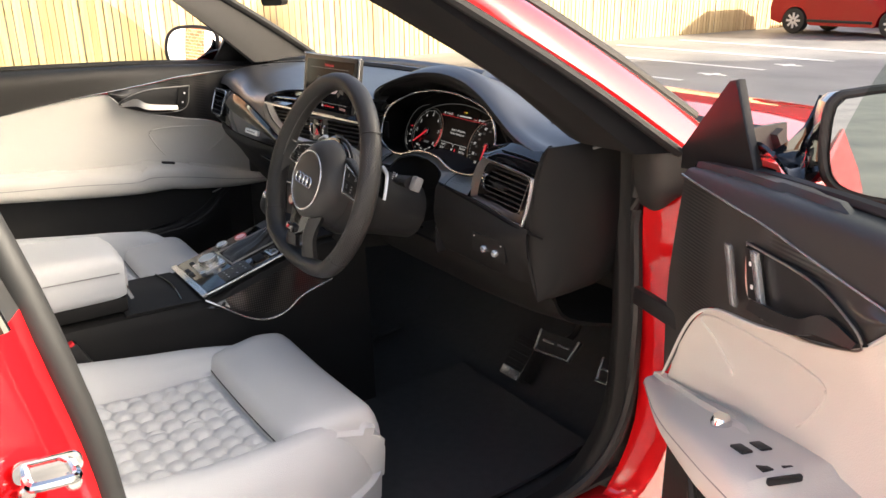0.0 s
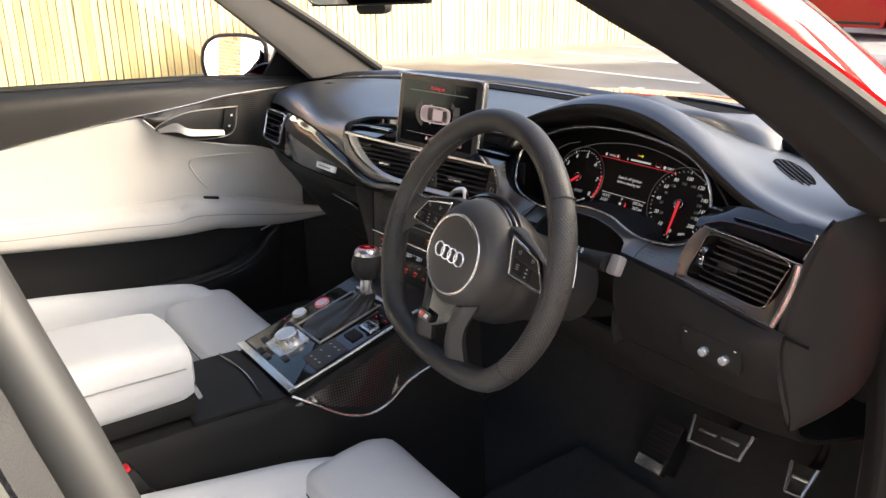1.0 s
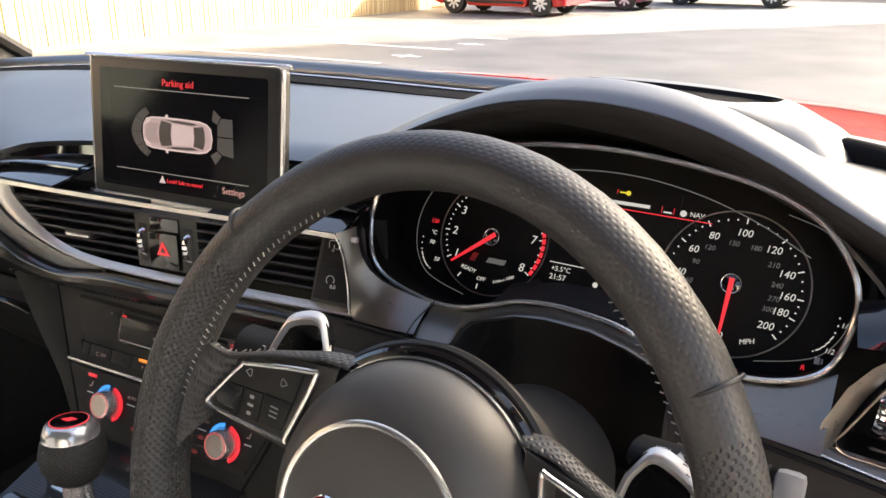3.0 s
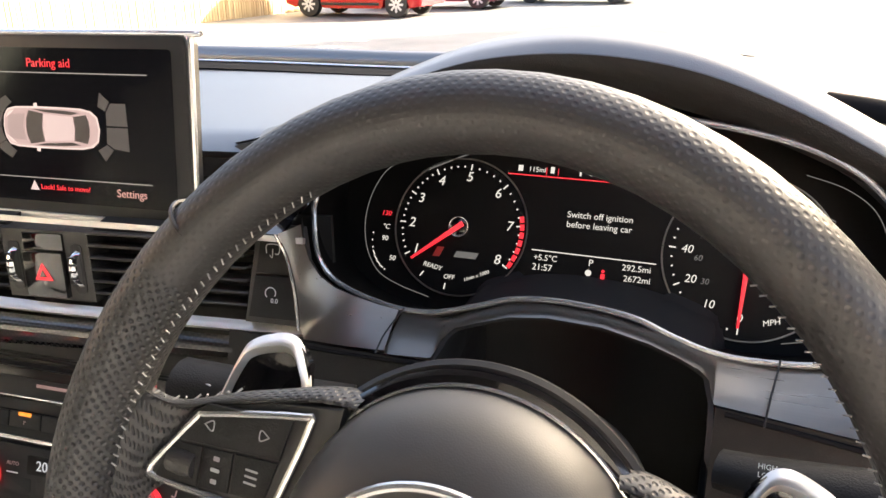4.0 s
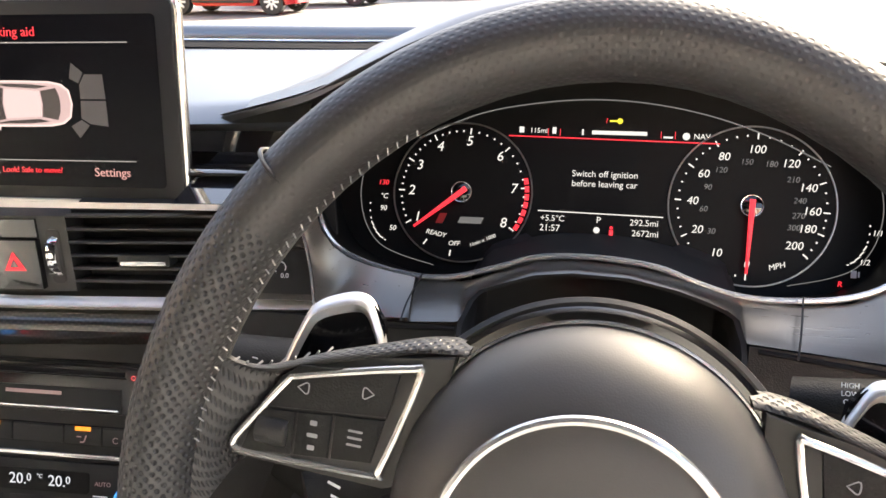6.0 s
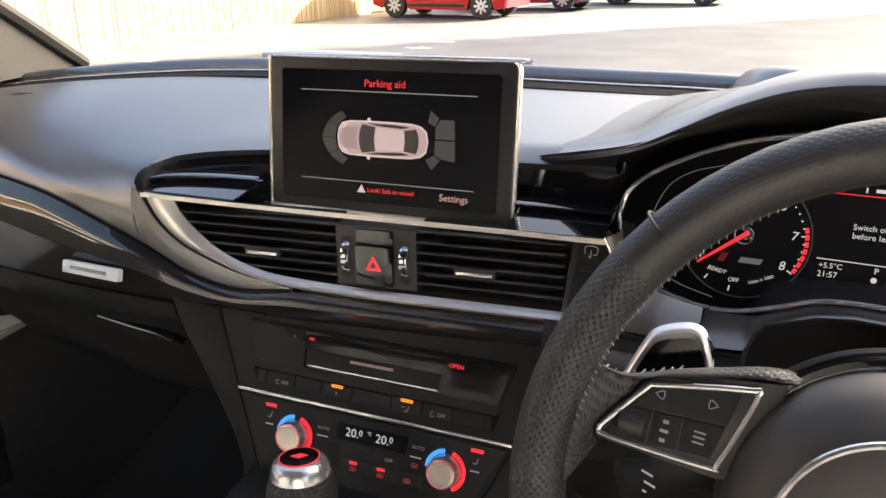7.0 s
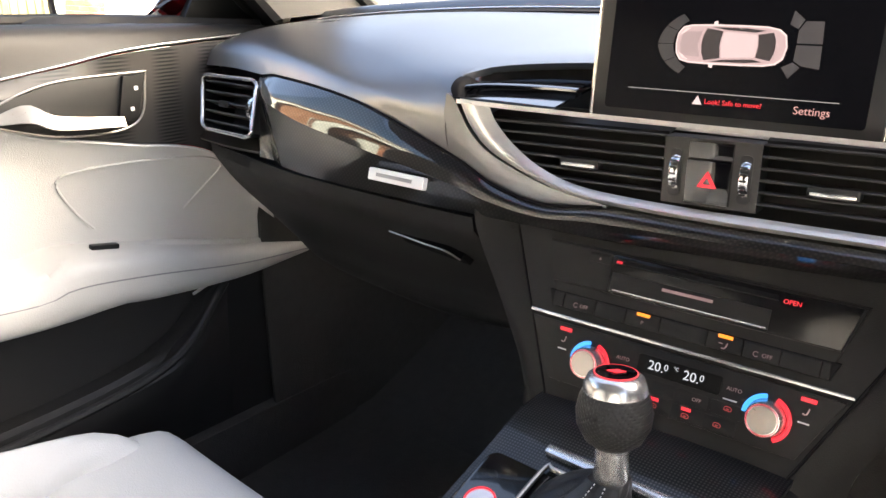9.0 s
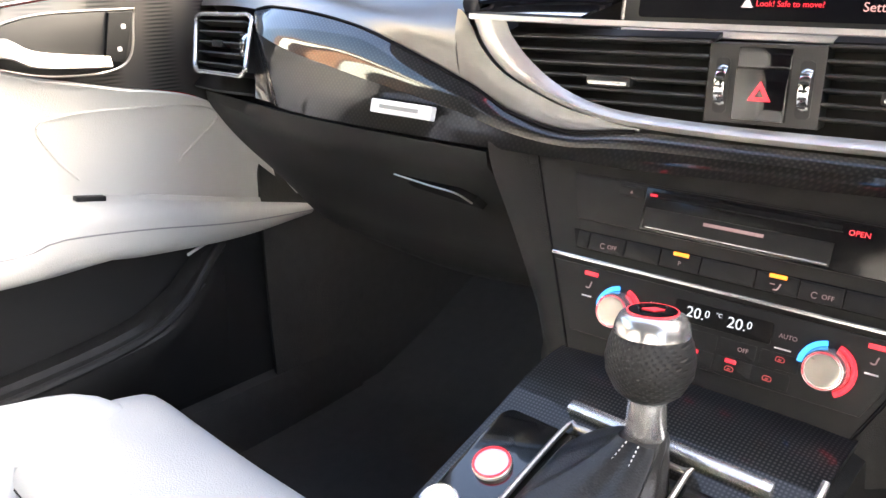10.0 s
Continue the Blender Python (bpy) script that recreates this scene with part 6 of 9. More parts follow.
        part("emblem_ring", tube([W(cx + 0.0095 * math.cos(a), 0.0095 * math.sin(a), 0.0012) for a in (k * math.tau / 24 for k in range(24))], 0.0013, 6, closed=True, n=44, up=WM.col[2].xyz), CHROME, hub, "chrome ring")
    arc = [W(0.0800 * math.cos(a), 0.0842 * math.sin(a), -0.0480) for a in (radians(4 + 172 * k / 20) for k in range(21))]
    part("hub_band", tube(arc, 0.0036, 8, n=60), GLOSS, hub, "gloss black band round the hub")
    arc = [W(0.0778 * math.cos(a), 0.0820 * math.sin(a), -0.0440) for a in (radians(8 + 164 * k / 20) for k in range(21))]
    part("hub_line", tube(arc, 0.0009, 6, n=60), SATIN, hub)
    arc = [W(0.0835 * math.cos(a), 0.0876 * math.sin(a), -0.0530) for a in (radians(4 + 172 * k / 20) for k in range(21))]
    part("hub_edge", tube(arc, 0.0034, 8, n=60), HARD, hub)
    # spokes and switch pads
    for s in (-1, 1):
        out_ = [(0.052, 0.0660, -0.052), (0.070, 0.0645, -0.048), (0.089, 0.0590, -0.045), (0.110, 0.0525, -0.042), (0.128, 0.0455, -0.039), (0.1400, 0.0425, -0.036), (0.1520, 0.0440, -0.035), (0.1630, 0.0490, -0.033), (0.1690, 0.043, -0.028), (0.1690, 0.025, -0.024), (0.1690, 0.000, -0.024), (0.1650, -0.020, -0.024), (0.1600, -0.036, -0.026)]
        in_ = [(0.054, 0.0600, -0.040), (0.070, 0.0590, -0.040), (0.089, 0.0535, -0.040), (0.106, 0.0485, -0.040), (0.118, 0.0455, -0.0395), (0.1235, 0.0430, -0.039), (0.1270, 0.0400, -0.039), (0.1305, 0.0350, -0.039), (0.1345, 0.0290, -0.039), (0.1395, 0.0215, -0.039), (0.1450, 0.0135, -0.039), (0.1470, 0.0070, -0.040), (0.1450, -0.002, -0.044)]
        mids = []
        for f, lift in ((0.30, 0.004), (0.62, 0.0045), (0.88, 0.0025)):
            mids.append([W(s * (a[0] + (b[0] - a[0]) * f), a[1] + (b[1] - a[1]) * f, a[2] + (b[2] - a[2]) * f + lift) for a, b in zip(out_, in_)])
        skirt = [W(s * a[0], a[1] - (0.0010 if k < 7 else 0), a[2] - 0.006) for k, a in enumerate(out_)]
        web = loft([skirt, [W(s * x, y, n) for x, y, n in out_], *mids, [W(s * x, y, n) for x, y, n in in_], [W(s * x, y, n - 0.010) for x, y, n in in_]], 48, 22, 0, outward=WM.col[2].xyz)
        lay_ = web.loops.layers.uv.new("UVMap")
        web.verts.ensure_lookup_table()
        spot = {}
        for j in range(22):
            run = 0.0
            for i in range(48):
                v = web.verts[j * 48 + i]
                if i:
                    run += (v.co - web.verts[j * 48 + i - 1].co).length
                rise = sum((web.verts[q * 48 + i].co - web.verts[q * 48 + i - 48].co).length for q in range(1, j + 1))
                spot[v] = (0.690 + min(run, 0.192), rise)
        for face_ in web.faces:
            for corner in face_.loops:
                corner[lay_].uv = spot[corner.vert]
        part("spoke", web, RIM_MAPPED, sw, "embossed black leather web of the spoke")
        tk = [Vector((s * x, y, n)) for x, y, n in out_[3:8]]
        bmw = bmesh.new()
        dense = catmull(tk, 24)
        for k_, (a, b) in enumerate(zip(dense[::2], dense[1::2])):
            e_ = Vector((0, 0.0014, 0.0010 if k_ % 2 else -0.0016))
            join(bmw, tube([W(*(a + e_)), W(*(b - e_))], 0.00045, 5, n=2))
        tagged(part("spoke_stitching", bmw, THREAD, sw, "pale cross stitching"), kind="stuff")
        pm = WM @ Matrix.Translation((0, 0, -0.036))

        def PK(pts):
            return [(s * (0.1055 - 1.08 * x), 0.0292 + 1.12 * y + 0.10 * x) for x, y in pts]

        back_plate = [(0.0580, 0.0600), (0.0900, 0.0540), (0.1220, 0.0445), (0.1470, 0.0095), (0.1455, 0.0035), (0.0800, 0.0020), (0.0620, 0.0100)]
        part("pad_surround", slab([(s * x, y) for x, y in back_plate], pm, 0.012, 0.001, front=-0.0015), HARD, sw, "black spoke plate")
        o = [(s * x, y) for x, y in ((0.1440, 0.0105), (0.1425, 0.0135), (0.1245, 0.0385), (0.1190, 0.0420), (0.0755, 0.0525), (0.0705, 0.0500), (0.0815, 0.0110), (0.0855, 0.0078), (0.1395, 0.0072))]
        pad = part("switch_pad", slab(o, pm, 0.008, 0.001, front=0.001), HARD, sw, "multifunction switch pad with chrome edge")
        part("pad_edge", tube([pm @ Vector((x, y, 0.0012)) for x, y in o], 0.0015, 8, closed=True, n=110, up=pm.col[2].xyz), SATIN, pad, "bright satin metal edge")
        keys = [[(-0.0195, 0.0120), (-0.0130, 0.0165), (0.0255, 0.0165), (0.0225, 0.0005), (-0.0270, 0.0005)], [(-0.0275, -0.0005), (-0.0125, -0.0005), (-0.0125, -0.0165), (-0.0325, -0.0165)], [(-0.0115, -0.0005), (0.0020, -0.0005), (0.0020, -0.0165), (-0.0115, -0.0165)], [(0.0030, -0.0005), (0.0220, -0.0005), (0.0185, -0.0165), (0.0030, -0.0165)]]
        for kpts in keys:
            part("key", slab(PK(kpts), pm, 0.004, 0.0006, front=0.0022), SOFT, pad)
        if s < 0:
            part("roller", lathe([(0, -0.0065), (0.0056, -0.0065), (0.0062, 0), (0.0056, 0.0065), (0, 0.0065)], pm @ Matrix.Translation((*PK([(-0.0205, -0.0085)])[0], 0.0005)) @ pose(0, 0, 0, 0, 90, 0), 20), GREY, pad)
        for x, y, k in ((-0.0105, 0.0085, -1), (0.0145, 0.0085, 1)):
            cx, cy = PK([(x, y)])[0]
            k = -k if s > 0 else k
            part("key_print", tube([pm @ Vector((cx + k * px, cy + py, 0.0024)) for px, py in ((0.0024, 0.0), (-0.0018, 0.0023), (-0.0018, -0.0023))], 0.0003, 4, closed=True, n=18), DIMPRINT, pad)
        marks = []
        for x, y, w, h in ((-0.0048, -0.004, 0.003, 0.0020), (-0.0048, -0.0085, 0.0045, 0.0016), (-0.0048, -0.013, 0.003, 0.0020), (0.0115, -0.0055, 0.0062, 0.0009), (0.0115, -0.0080, 0.0062, 0.0009), (0.0115, -0.0105, 0.0062, 0.0009)):
            cx, cy = PK([(x, y)])[0]
            marks.append(slab(rounded(w, h, 0.0003, 1), pm @ Matrix.Translation((cx, cy, 0)), 0.0003, front=0.0025))
        part("key_print", join(*marks), DIMPRINT, pad)
        # shift paddle: bright frame round a dark blade
        q = [(s * 0.144, 0.020), (s * 0.138, 0.046), (s * 0.128, 0.062), (s * 0.119, 0.067), (s * 0.105, 0.068), (s * 0.099, 0.060), (s * 0.096, 0.020)]
        po = [(0.149, 0.020), (0.1449, 0.0375), (0.1376, 0.0585), (0.1333, 0.0647), (0.1251, 0.0695), (0.1143, 0.0728), (0.1065, 0.0705), (0.1007, 0.0604), (0.0967, 0.0484), (0.094, 0.020)]
        pi = [(0.143, 0.020), (0.1386, 0.0385), (0.1329, 0.0530), (0.1292, 0.0572), (0.1226, 0.0604), (0.1130, 0.0632), (0.1085, 0.0620), (0.1050, 0.0565), (0.1015, 0.0475), (0.099, 0.020)]
        part("paddle_frame", loft([[W(s * x, y, -0.0835) for x, y in po], [W(s * (x + u) / 2, (y + v) / 2, -0.0785) for (x, y), (u, v) in zip(po, pi)], [W(s * x, y, -0.0825) for x, y in pi]], 60, 8, 0.002, outward=WM.col[2].xyz), ALU, sw, "satin metal shift paddle")
        part("paddle_blade", slab([(x, y) for x, y in q], WM, 0.005, front=-0.082), GLOSS, sw)
    # lower spoke: two legs with an opening, and the small badge
    for s in (-1, 1):
        lg = [[W(s * 0.060, -0.050, -0.022), W(s * 0.050, -0.095, -0.022), W(s * 0.068, -0.140, -0.030)], [W(s * 0.034, -0.062, -0.012), W(s * 0.030, -0.100, -0.012), W(s * 0.040, -0.142, -0.020)], [W(s * 0.012, -0.070, -0.022), W(s * 0.016, -0.105, -0.022), W(s * 0.015, -0.142, -0.030)]]
        part("lower_leg", loft(lg, 14, 8, 0.012, outward=WM.col[2].xyz), LEATHER, sw)
    part("lower_plate", slab([(-0.040, -0.060), (0.040, -0.060), (0.030, -0.085), (-0.006, -0.108), (-0.030, -0.108)], WM, 0.010, 0.002, front=-0.014), GLOSS, sw)
    b = WM @ pose(-0.022, -0.098, -0.0085)
    plate = part("lower_badge", slab(rounded(0.030, 0.014, 0.003), b, 0.006, 0.001, front=0.001), GLOSS, sw, "small dark badge with a red bar")
    part("badge_bar", slab([(-0.010, -0.003), (-0.006, 0.003), (-0.001, 0.003), (-0.005, -0.003)], b, 0.0005, front=0.0015), RED_INK, plate)
    part("badge_bar", slab([(0.0, -0.003), (0.003, 0.003), (0.010, 0.003), (0.008, -0.003)], b, 0.0005, front=0.0015), SATIN, plate)


steering_wheel()


def column():
    c = thing("steering_column", (0.361, -0.05, 0.80), "black steering column shroud with two control stalks", "steering column")

    def W(x, y, n):
        return WM @ Vector((x, y, n))

    rings = []
    for n, w, h, dy in ((-0.058, 0.074, 0.078, -0.002), (-0.072, 0.082, 0.084, -0.004), (-0.100, 0.080, 0.080, -0.010), (-0.14, 0.070, 0.066, -0.016), (-0.24, 0.064, 0.058, -0.020)):
        rings.append([W(w * math.cos(a), dy + h * math.sin(a), n) for a in (k * math.tau / 12 for k in range(12))])
    part("shroud", loft(rings, 36, 12, 0, closed=True), GREY, c)
    for s in (-1, 1):
        p = [Vector((0.372 + s * 0.088, -0.070, 0.938)), Vector((0.372 + s * 0.110, -0.076, 0.941)), Vector((0.372 + s * 0.155, -0.084, 0.947))] if s > 0 else [Vector((0.284, -0.070, 0.936)), Vector((0.245, -0.080, 0.939)), Vector((0.192, -0.086, 0.940))]
        stalk = part("stalk", tube(p, 0.013, 12, n=10, flat=0.72, radii=(0.011, 0.0155)), SOFT, c, "black control stalk")
        face_dir = Vector((0, -0.90, 0.44))
        e = basis(p[2], (1, 0, 0), face_dir)
        if s > 0:
            part("stalk_end", box((0.014, 0.024, 0.016), e @ pose(0.009, 0, 0), 0.004), PALE_KEY, stalk, "pale grey stalk end")
        m = basis((Vector((0.480, -0.079, 0.945)) if s > 0 else Vector((0.2100, -0.0845, 0.9385))) + face_dir * (0.0118 if s > 0 else 0.0122), (1, 0, 0), face_dir)
        if s < 0:
            bars = [slab([(-0.012, 0), (-0.008, 0.003), (-0.008, -0.003)], m, 0.0003), slab([(0.001, 0), (-0.003, 0.003), (-0.003, -0.003)], m, 0.0003)]
            part("stalk_print", join(*bars), PRINT, stalk)
            lettering("stalk_print", "P", 0.0075, m @ Matrix.Translation((0.0055, 0, 0)), PRINT, stalk)
        else:
            for i, word in enumerate(("HIGH", "LOW", "OFF", "1x")):
                lettering("stalk_print", word, 0.0030, m @ Matrix.Translation((-0.003, 0.0050 - 0.0034 * i, 0.001)), PRINT, stalk)
            part("stalk_arrow", join(slab([(0, 0.0062), (0.0030, 0.0024), (-0.0030, 0.0024)], m @ Matrix.Translation((0.0055, 0, 0.001)), 0.0004), box((0.0022, 0.0030, 0.0004), m @ pose(0.0055, 0.0008, 0.001))), PRINT, stalk)

    # cruise control lever below the left stalk
    p = [Vector((0.315, -0.060, 0.885)), Vector((0.275, -0.085, 0.880)), Vector((0.240, -0.105, 0.878))]
    lever = part("cruise_lever", tube(p, 0.012, 12, n=10, flat=0.75, radii=(0.010, 0.015)), SOFT, c, "short black cruise control lever")
    m = basis(Vector((0.255, -0.098, 0.879)) + Vector((0, -0.90, 0.44)) * 0.012, (1, -0.5, 0), (0, -0.90, 0.44))
    for i in range(3):
        part("lever_print", box((0.008, 0.0012, 0.0004), m @ pose(0.004 * (i % 2), 0.005 - 0.005 * i, 0.001)), PRINT, lever)


column()


# ---- instruments ----
CL = basis((0.278, 0.114, 0.970), (1, 0.012, 0), (0, -0.92, 0.39))


def cluster():
    c = thing("instrument_cluster", (0.37, 0.10, 0.92), "lit black instrument cluster with two round dials and red needles", "instrument cluster")
    loop = [(0.190, 0.990), (0.197, 0.962), (0.214, 0.946), (0.25, 0.9365), (0.281, 0.9355), (0.311, 0.9430), (0.334, 0.9500), (0.362, 0.9522), (0.390, 0.9510), (0.4105, 0.9480), (0.4286, 0.9420), (0.452, 0.9362), (0.476, 0.9350), (0.512, 0.9385), (0.537, 0.950), (0.547, 0.975), (0.546, 1.000), (0.532, 1.022), (0.511, 1.038), (0.476, 1.050), (0.42, 1.058), (0.365, 1.060), (0.31, 1.056), (0.26, 1.045), (0.215, 1.025), (0.195, 1.008)]
    P = [Vector((x, 0.046 + 0.40 * (z - 0.94), z)) for x, z in loop]
    part("bezel", tube(P, 0.0019, 8, closed=True, n=150), SATIN, c, "thin chrome bezel line")
    Q = [CL @ Vector((0.094 + (p.x - 0.371) * 1.02, (p.z - 0.985) * (1.42 if p.z < 0.985 else 1.03) + 0.012, 0)) for p in P]
    dense_p, dense_q = catmull(P + [P[0]], 121)[:-1], catmull(Q + [Q[0]], 121)[:-1]
    bm = bmesh.new()
    a = [bm.verts.new(p) for p in dense_p]
    b = [bm.verts.new(q) for q in dense_q]
    for i in range(120):
        j = (i + 1) % 120
        bm.faces.new((a[i], a[j], b[j], b[i]))
    bm.faces.new(b)
    part("face_plate", bm, DIAL, c)

    def T(x, y, n=0.0012, turn=0):
        return CL @ pose(x, y, n, 0, 0, turn)

    def dial(cx, cy, r, marks, small=(), ticks=(), needle=0, nlen=0.04, size=0.0095):
        d = part("dial", tube([T(cx + r * math.cos(t), cy + r * math.sin(t), 0.002).translation for t in (k * math.tau / 40 for k in range(40))], 0.0006, 6, closed=True, n=110, up=CL.col[2].xyz), TRIMALU, c, "round dial with white figures")
        part("dial_disc", lathe([(0, 0), (r, 0), (r, 0.0012), (0, 0.0012)], T(cx, cy, 0.0002), 60), DIAL, d)
        for txt, ang, rr in marks:
            lettering("figure", txt, size, T(cx + rr * math.cos(radians(ang)), cy + rr * math.sin(radians(ang)), 0.002), WHITE_INK, d, slant=0.15)
        for txt, ang, rr in small:
            lettering("figure_small", txt, size * 0.72, T(cx + rr * math.cos(radians(ang)), cy + rr * math.sin(radians(ang)), 0.002), GREY_INK, d, slant=0.15)
        bmt = []
        for ang, long in ticks:
            m = T(cx, cy, 0.002) @ pose(0, 0, 0, 0, 0, ang) @ pose(r * 0.885, 0, 0)
            bmt.append(box((0.0042 if long else 0.0012, 0.0009 if long else 0.0010, 0.0003), m))
        part("ticks", join(*bmt), WHITE_INK, d)
        n = part("needle", slab([(-0.004, -0.0018), (nlen, -0.0007), (nlen, 0.0007), (-0.004, 0.0018)], T(cx, cy, 0.0070, needle), 0.002, 0.0004), RED_INK, d, "red needle")
        part("needle_cap", lathe([(0, 0), (0.0070, 0), (0.0070, 0.003), (0.0058, 0.0038), (0, 0.0038)], T(cx, cy, 0.0016), 28), GLOSS, d)
        part("cap_ring", tube([T(cx + 0.0069 * math.cos(t), cy + 0.0069 * math.sin(t), 0.0052).translation for t in (k * math.tau / 20 for k in range(20))], 0.0004, 5, closed=True, n=40, up=CL.col[2].xyz), SATIN, d)
        return d

    tm = [211, 180, 150, 119, 85, 46, 6, -34]
    ticks = [(a, True) for a in tm]
    for a, b in zip(tm, tm[1:]):
        ticks += [(a + (b - a) * k / 5, False) for k in range(1, 5)]
    tach = dial(0, 0, 0.048, [(str(i + 1), a, 0.0355) for i, a in enumerate(tm)], (), ticks + [(236, True), (262, True)], 218.5, 0.0405)
    red = [box((0.003, 0.0042, 0.0003), T(0, 0, 0.0022) @ pose(0, 0, 0, 0, 0, a) @ pose(0.0445, 0, 0)) for a in (12, 5, -2, -9, -16, -23, -30)]
    part("red_zone", join(*red), RED_INK, tach)
    lettering("dial_text", "READY", 0.0046, T(-0.0165, -0.0292, 0.002, -10), WHITE_INK, tach, slant=0.15)
    lettering("dial_text", "OFF", 0.0046, T(-0.0035, -0.0355, 0.002, 0), WHITE_INK, tach, slant=0.15)
    lettering("dial_text", "1/min x 1000", 0.0036, T(0.016, -0.0325, 0.002, 24), WHITE_INK, tach, slant=0.15)
    part("dial_emblem", slab([(-0.0050, -0.0035), (-0.002, 0.0035), (0.003, 0.0035), (0.000, -0.0035)], T(-0.0125, -0.0185, 0.002), 0.0003), principled("dim_red_print", (0.3, 0.02, 0.02), 0.5, var=0), tach, "dark red slanted bar")
    part("dial_emblem", slab([(-0.008, -0.0022), (-0.006, 0.0022), (0.010, 0.0022), (0.008, -0.0022)], T(0.006, -0.0190, 0.002), 0.0003), GREY_INK, tach, "grey slanted bar")
    sm = [("0", 268, 0.0400), ("10", 237, 0.0395), ("20", 207, 0.0390), ("40", 177, 0.0388), ("60", 147, 0.0385), ("80", 120, 0.0385), ("100", 87, 0.0390), ("120", 51, 0.0385), ("140", 21, 0.0385), ("160", -3, 0.0390), ("180", -21, 0.0390), ("200", -42, 0.0385)]
    sk = [("30", 216, 0.0330), ("60", 186, 0.0330), ("90", 158, 0.0330), ("120", 131, 0.0335), ("150", 98, 0.0320), ("180", 68, 0.0330), ("210", 36, 0.0340), ("240", 9, 0.0330), ("270", -10, 0.0325), ("300", -26, 0.0325)]
    ang = [268, 237, 207, 177, 147, 120, 87, 51, 21, -3, -21, -42]
    ticks = [(a, True) for a in ang]
    for a, b in zip(ang, ang[1:]):
        n = 4 if abs(a - b) > 25 else 3
        ticks += [(a + (b - a) * k / n, False) for k in range(1, n)]
    speedo = dial(0.189, -0.001, 0.0518, [(t, a, r * 0.945) for t, a, r in sm], [(t, a, r * 0.90) for t, a, r in sk], ticks, 267.5, 0.0440, 0.0074)
    lettering("dial_text", "MPH", 0.0052, T(0.189 + 0.0172, -0.039, 0.002, 16), WHITE_INK, speedo, slant=0.15)
    # trip display between the dials
    disp = part("trip_display", slab(rounded(0.098, 0.092, 0.004), T(0.0945, 0.012, 0.0012), 0.0012), DIAL, c, "lit trip computer display")
    lettering("display_text", "Switch off ignition", 0.0060, T(0.0955, 0.0158, 0.002), WHITE_INK, disp)
    lettering("display_text", "before leaving car", 0.0060, T(0.0955, 0.0092, 0.002), WHITE_INK, disp)
    part("display_line", box((0.138, 0.0007, 0.0003), T(0.099, 0.0395, 0.002, -0.6)), RED_INK, disp)
    part("display_line", box((0.082, 0.0007, 0.0003), T(0.0935, -0.0105, 0.002, -0.6)), WHITE_INK, disp)
    for txt, x, y, s in (("+5.5\u00b0C", 0.0625, -0.0150, 0.0056), ("21:57", 0.0610, -0.0215, 0.0062), ("P", 0.0930, -0.0150, 0.0062), ("292.5mi", 0.1225, -0.0155, 0.0058), ("2672mi", 0.1235, -0.0225, 0.0058), ("115mi", 0.0500, 0.0442, 0.0048), ("NAV", 0.1565, 0.0430, 0.0052)):
        lettering("display_text", txt, s, T(x, y, 0.002), WHITE_INK, disp)
    part("display_bar", box((0.036, 0.0026, 0.0003), T(0.1035, 0.0440, 0.002)), WHITE_INK, disp, "white bar of unreadable small writing")
    icons = [box((0.0032, 0.0040, 0.0003), T(0.0385, 0.0446, 0.002)), box((0.0026, 0.0044, 0.0003), T(0.0605, 0.0446, 0.002)), box((0.0012, 0.0040, 0.0003), T(0.0795, 0.0440, 0.002)), box((0.0060, 0.0012, 0.0003), T(0.1350, 0.0420, 0.002)), lathe([(0, 0), (0.0024, 0), (0.0024, 0.0003), (0, 0.0003)], T(0.1465, 0.0430, 0.002), 16)]
    for icon_mesh in icons:
        part("display_icon", icon_mesh, WHITE_INK, disp)
    for x in (0.0565, 0.0645, 0.1305, 0.1395):
        part("separator", box((0.0004, 0.005, 0.0003), T(x, 0.0435, 0.002)), RED_INK, disp)
    part("key_icon", join(box((0.0065, 0.0011, 0.0003), T(0.1000, 0.0520, 0.002)), lathe([(0, 0), (0.0019, 0), (0.0019, 0.0003), (0, 0.0003)], T(0.1035, 0.0520, 0.002), 16)), YELLOW_INK, disp, "yellow key warning")
    lettering("key_query", "?", 0.0052, T(0.0950, 0.0520, 0.002), RED_INK, disp)
    part("ring_icon", lathe([(0.0014, 0), (0.0021, 0), (0.0021, 0.0003), (0.0014, 0.0003)], T(0.0920, -0.0215, 0.002), 16), WHITE_INK, disp)
    part("belt_icon", join(lathe([(0, 0), (0.0011, 0), (0.0011, 0.0003), (0, 0.0003)], T(0.1015, -0.0195, 0.002), 12), box((0.0026, 0.0035, 0.0003), T(0.1015, -0.0228, 0.002))), RED_INK, disp, "red warning light")
    # small gauges at the outer ends
    for cx, sgn in ((-0.047, -1), (0.243, 1)):
        far = [(0.026, 0.0535), (0.004, 0.0470), (-0.012, 0.0365), (-0.0205, 0.0225), (-0.0245, 0.0070), (-0.0245, -0.0080), (-0.0200, -0.0240), (-0.0100, -0.0375), (0.006, -0.0450), (0.030, -0.0510)]
        o = [T(cx - sgn * x, y, 0.0016).translation for x, y in far]
        g = part("small_gauge", tube(o, 0.00035, 5, n=60, up=CL.col[2].xyz), GREY_INK, c, "thin outline of the edge gauge")
        for a in ((176, 188, 200, 210, 220, 230, 240, 250) if sgn < 0 else (4, -8, -20, -30, -40, -50, -60, -70)):
            dash_mark = a in (210, 220, 230, 240, -30, -40, -50, -60)
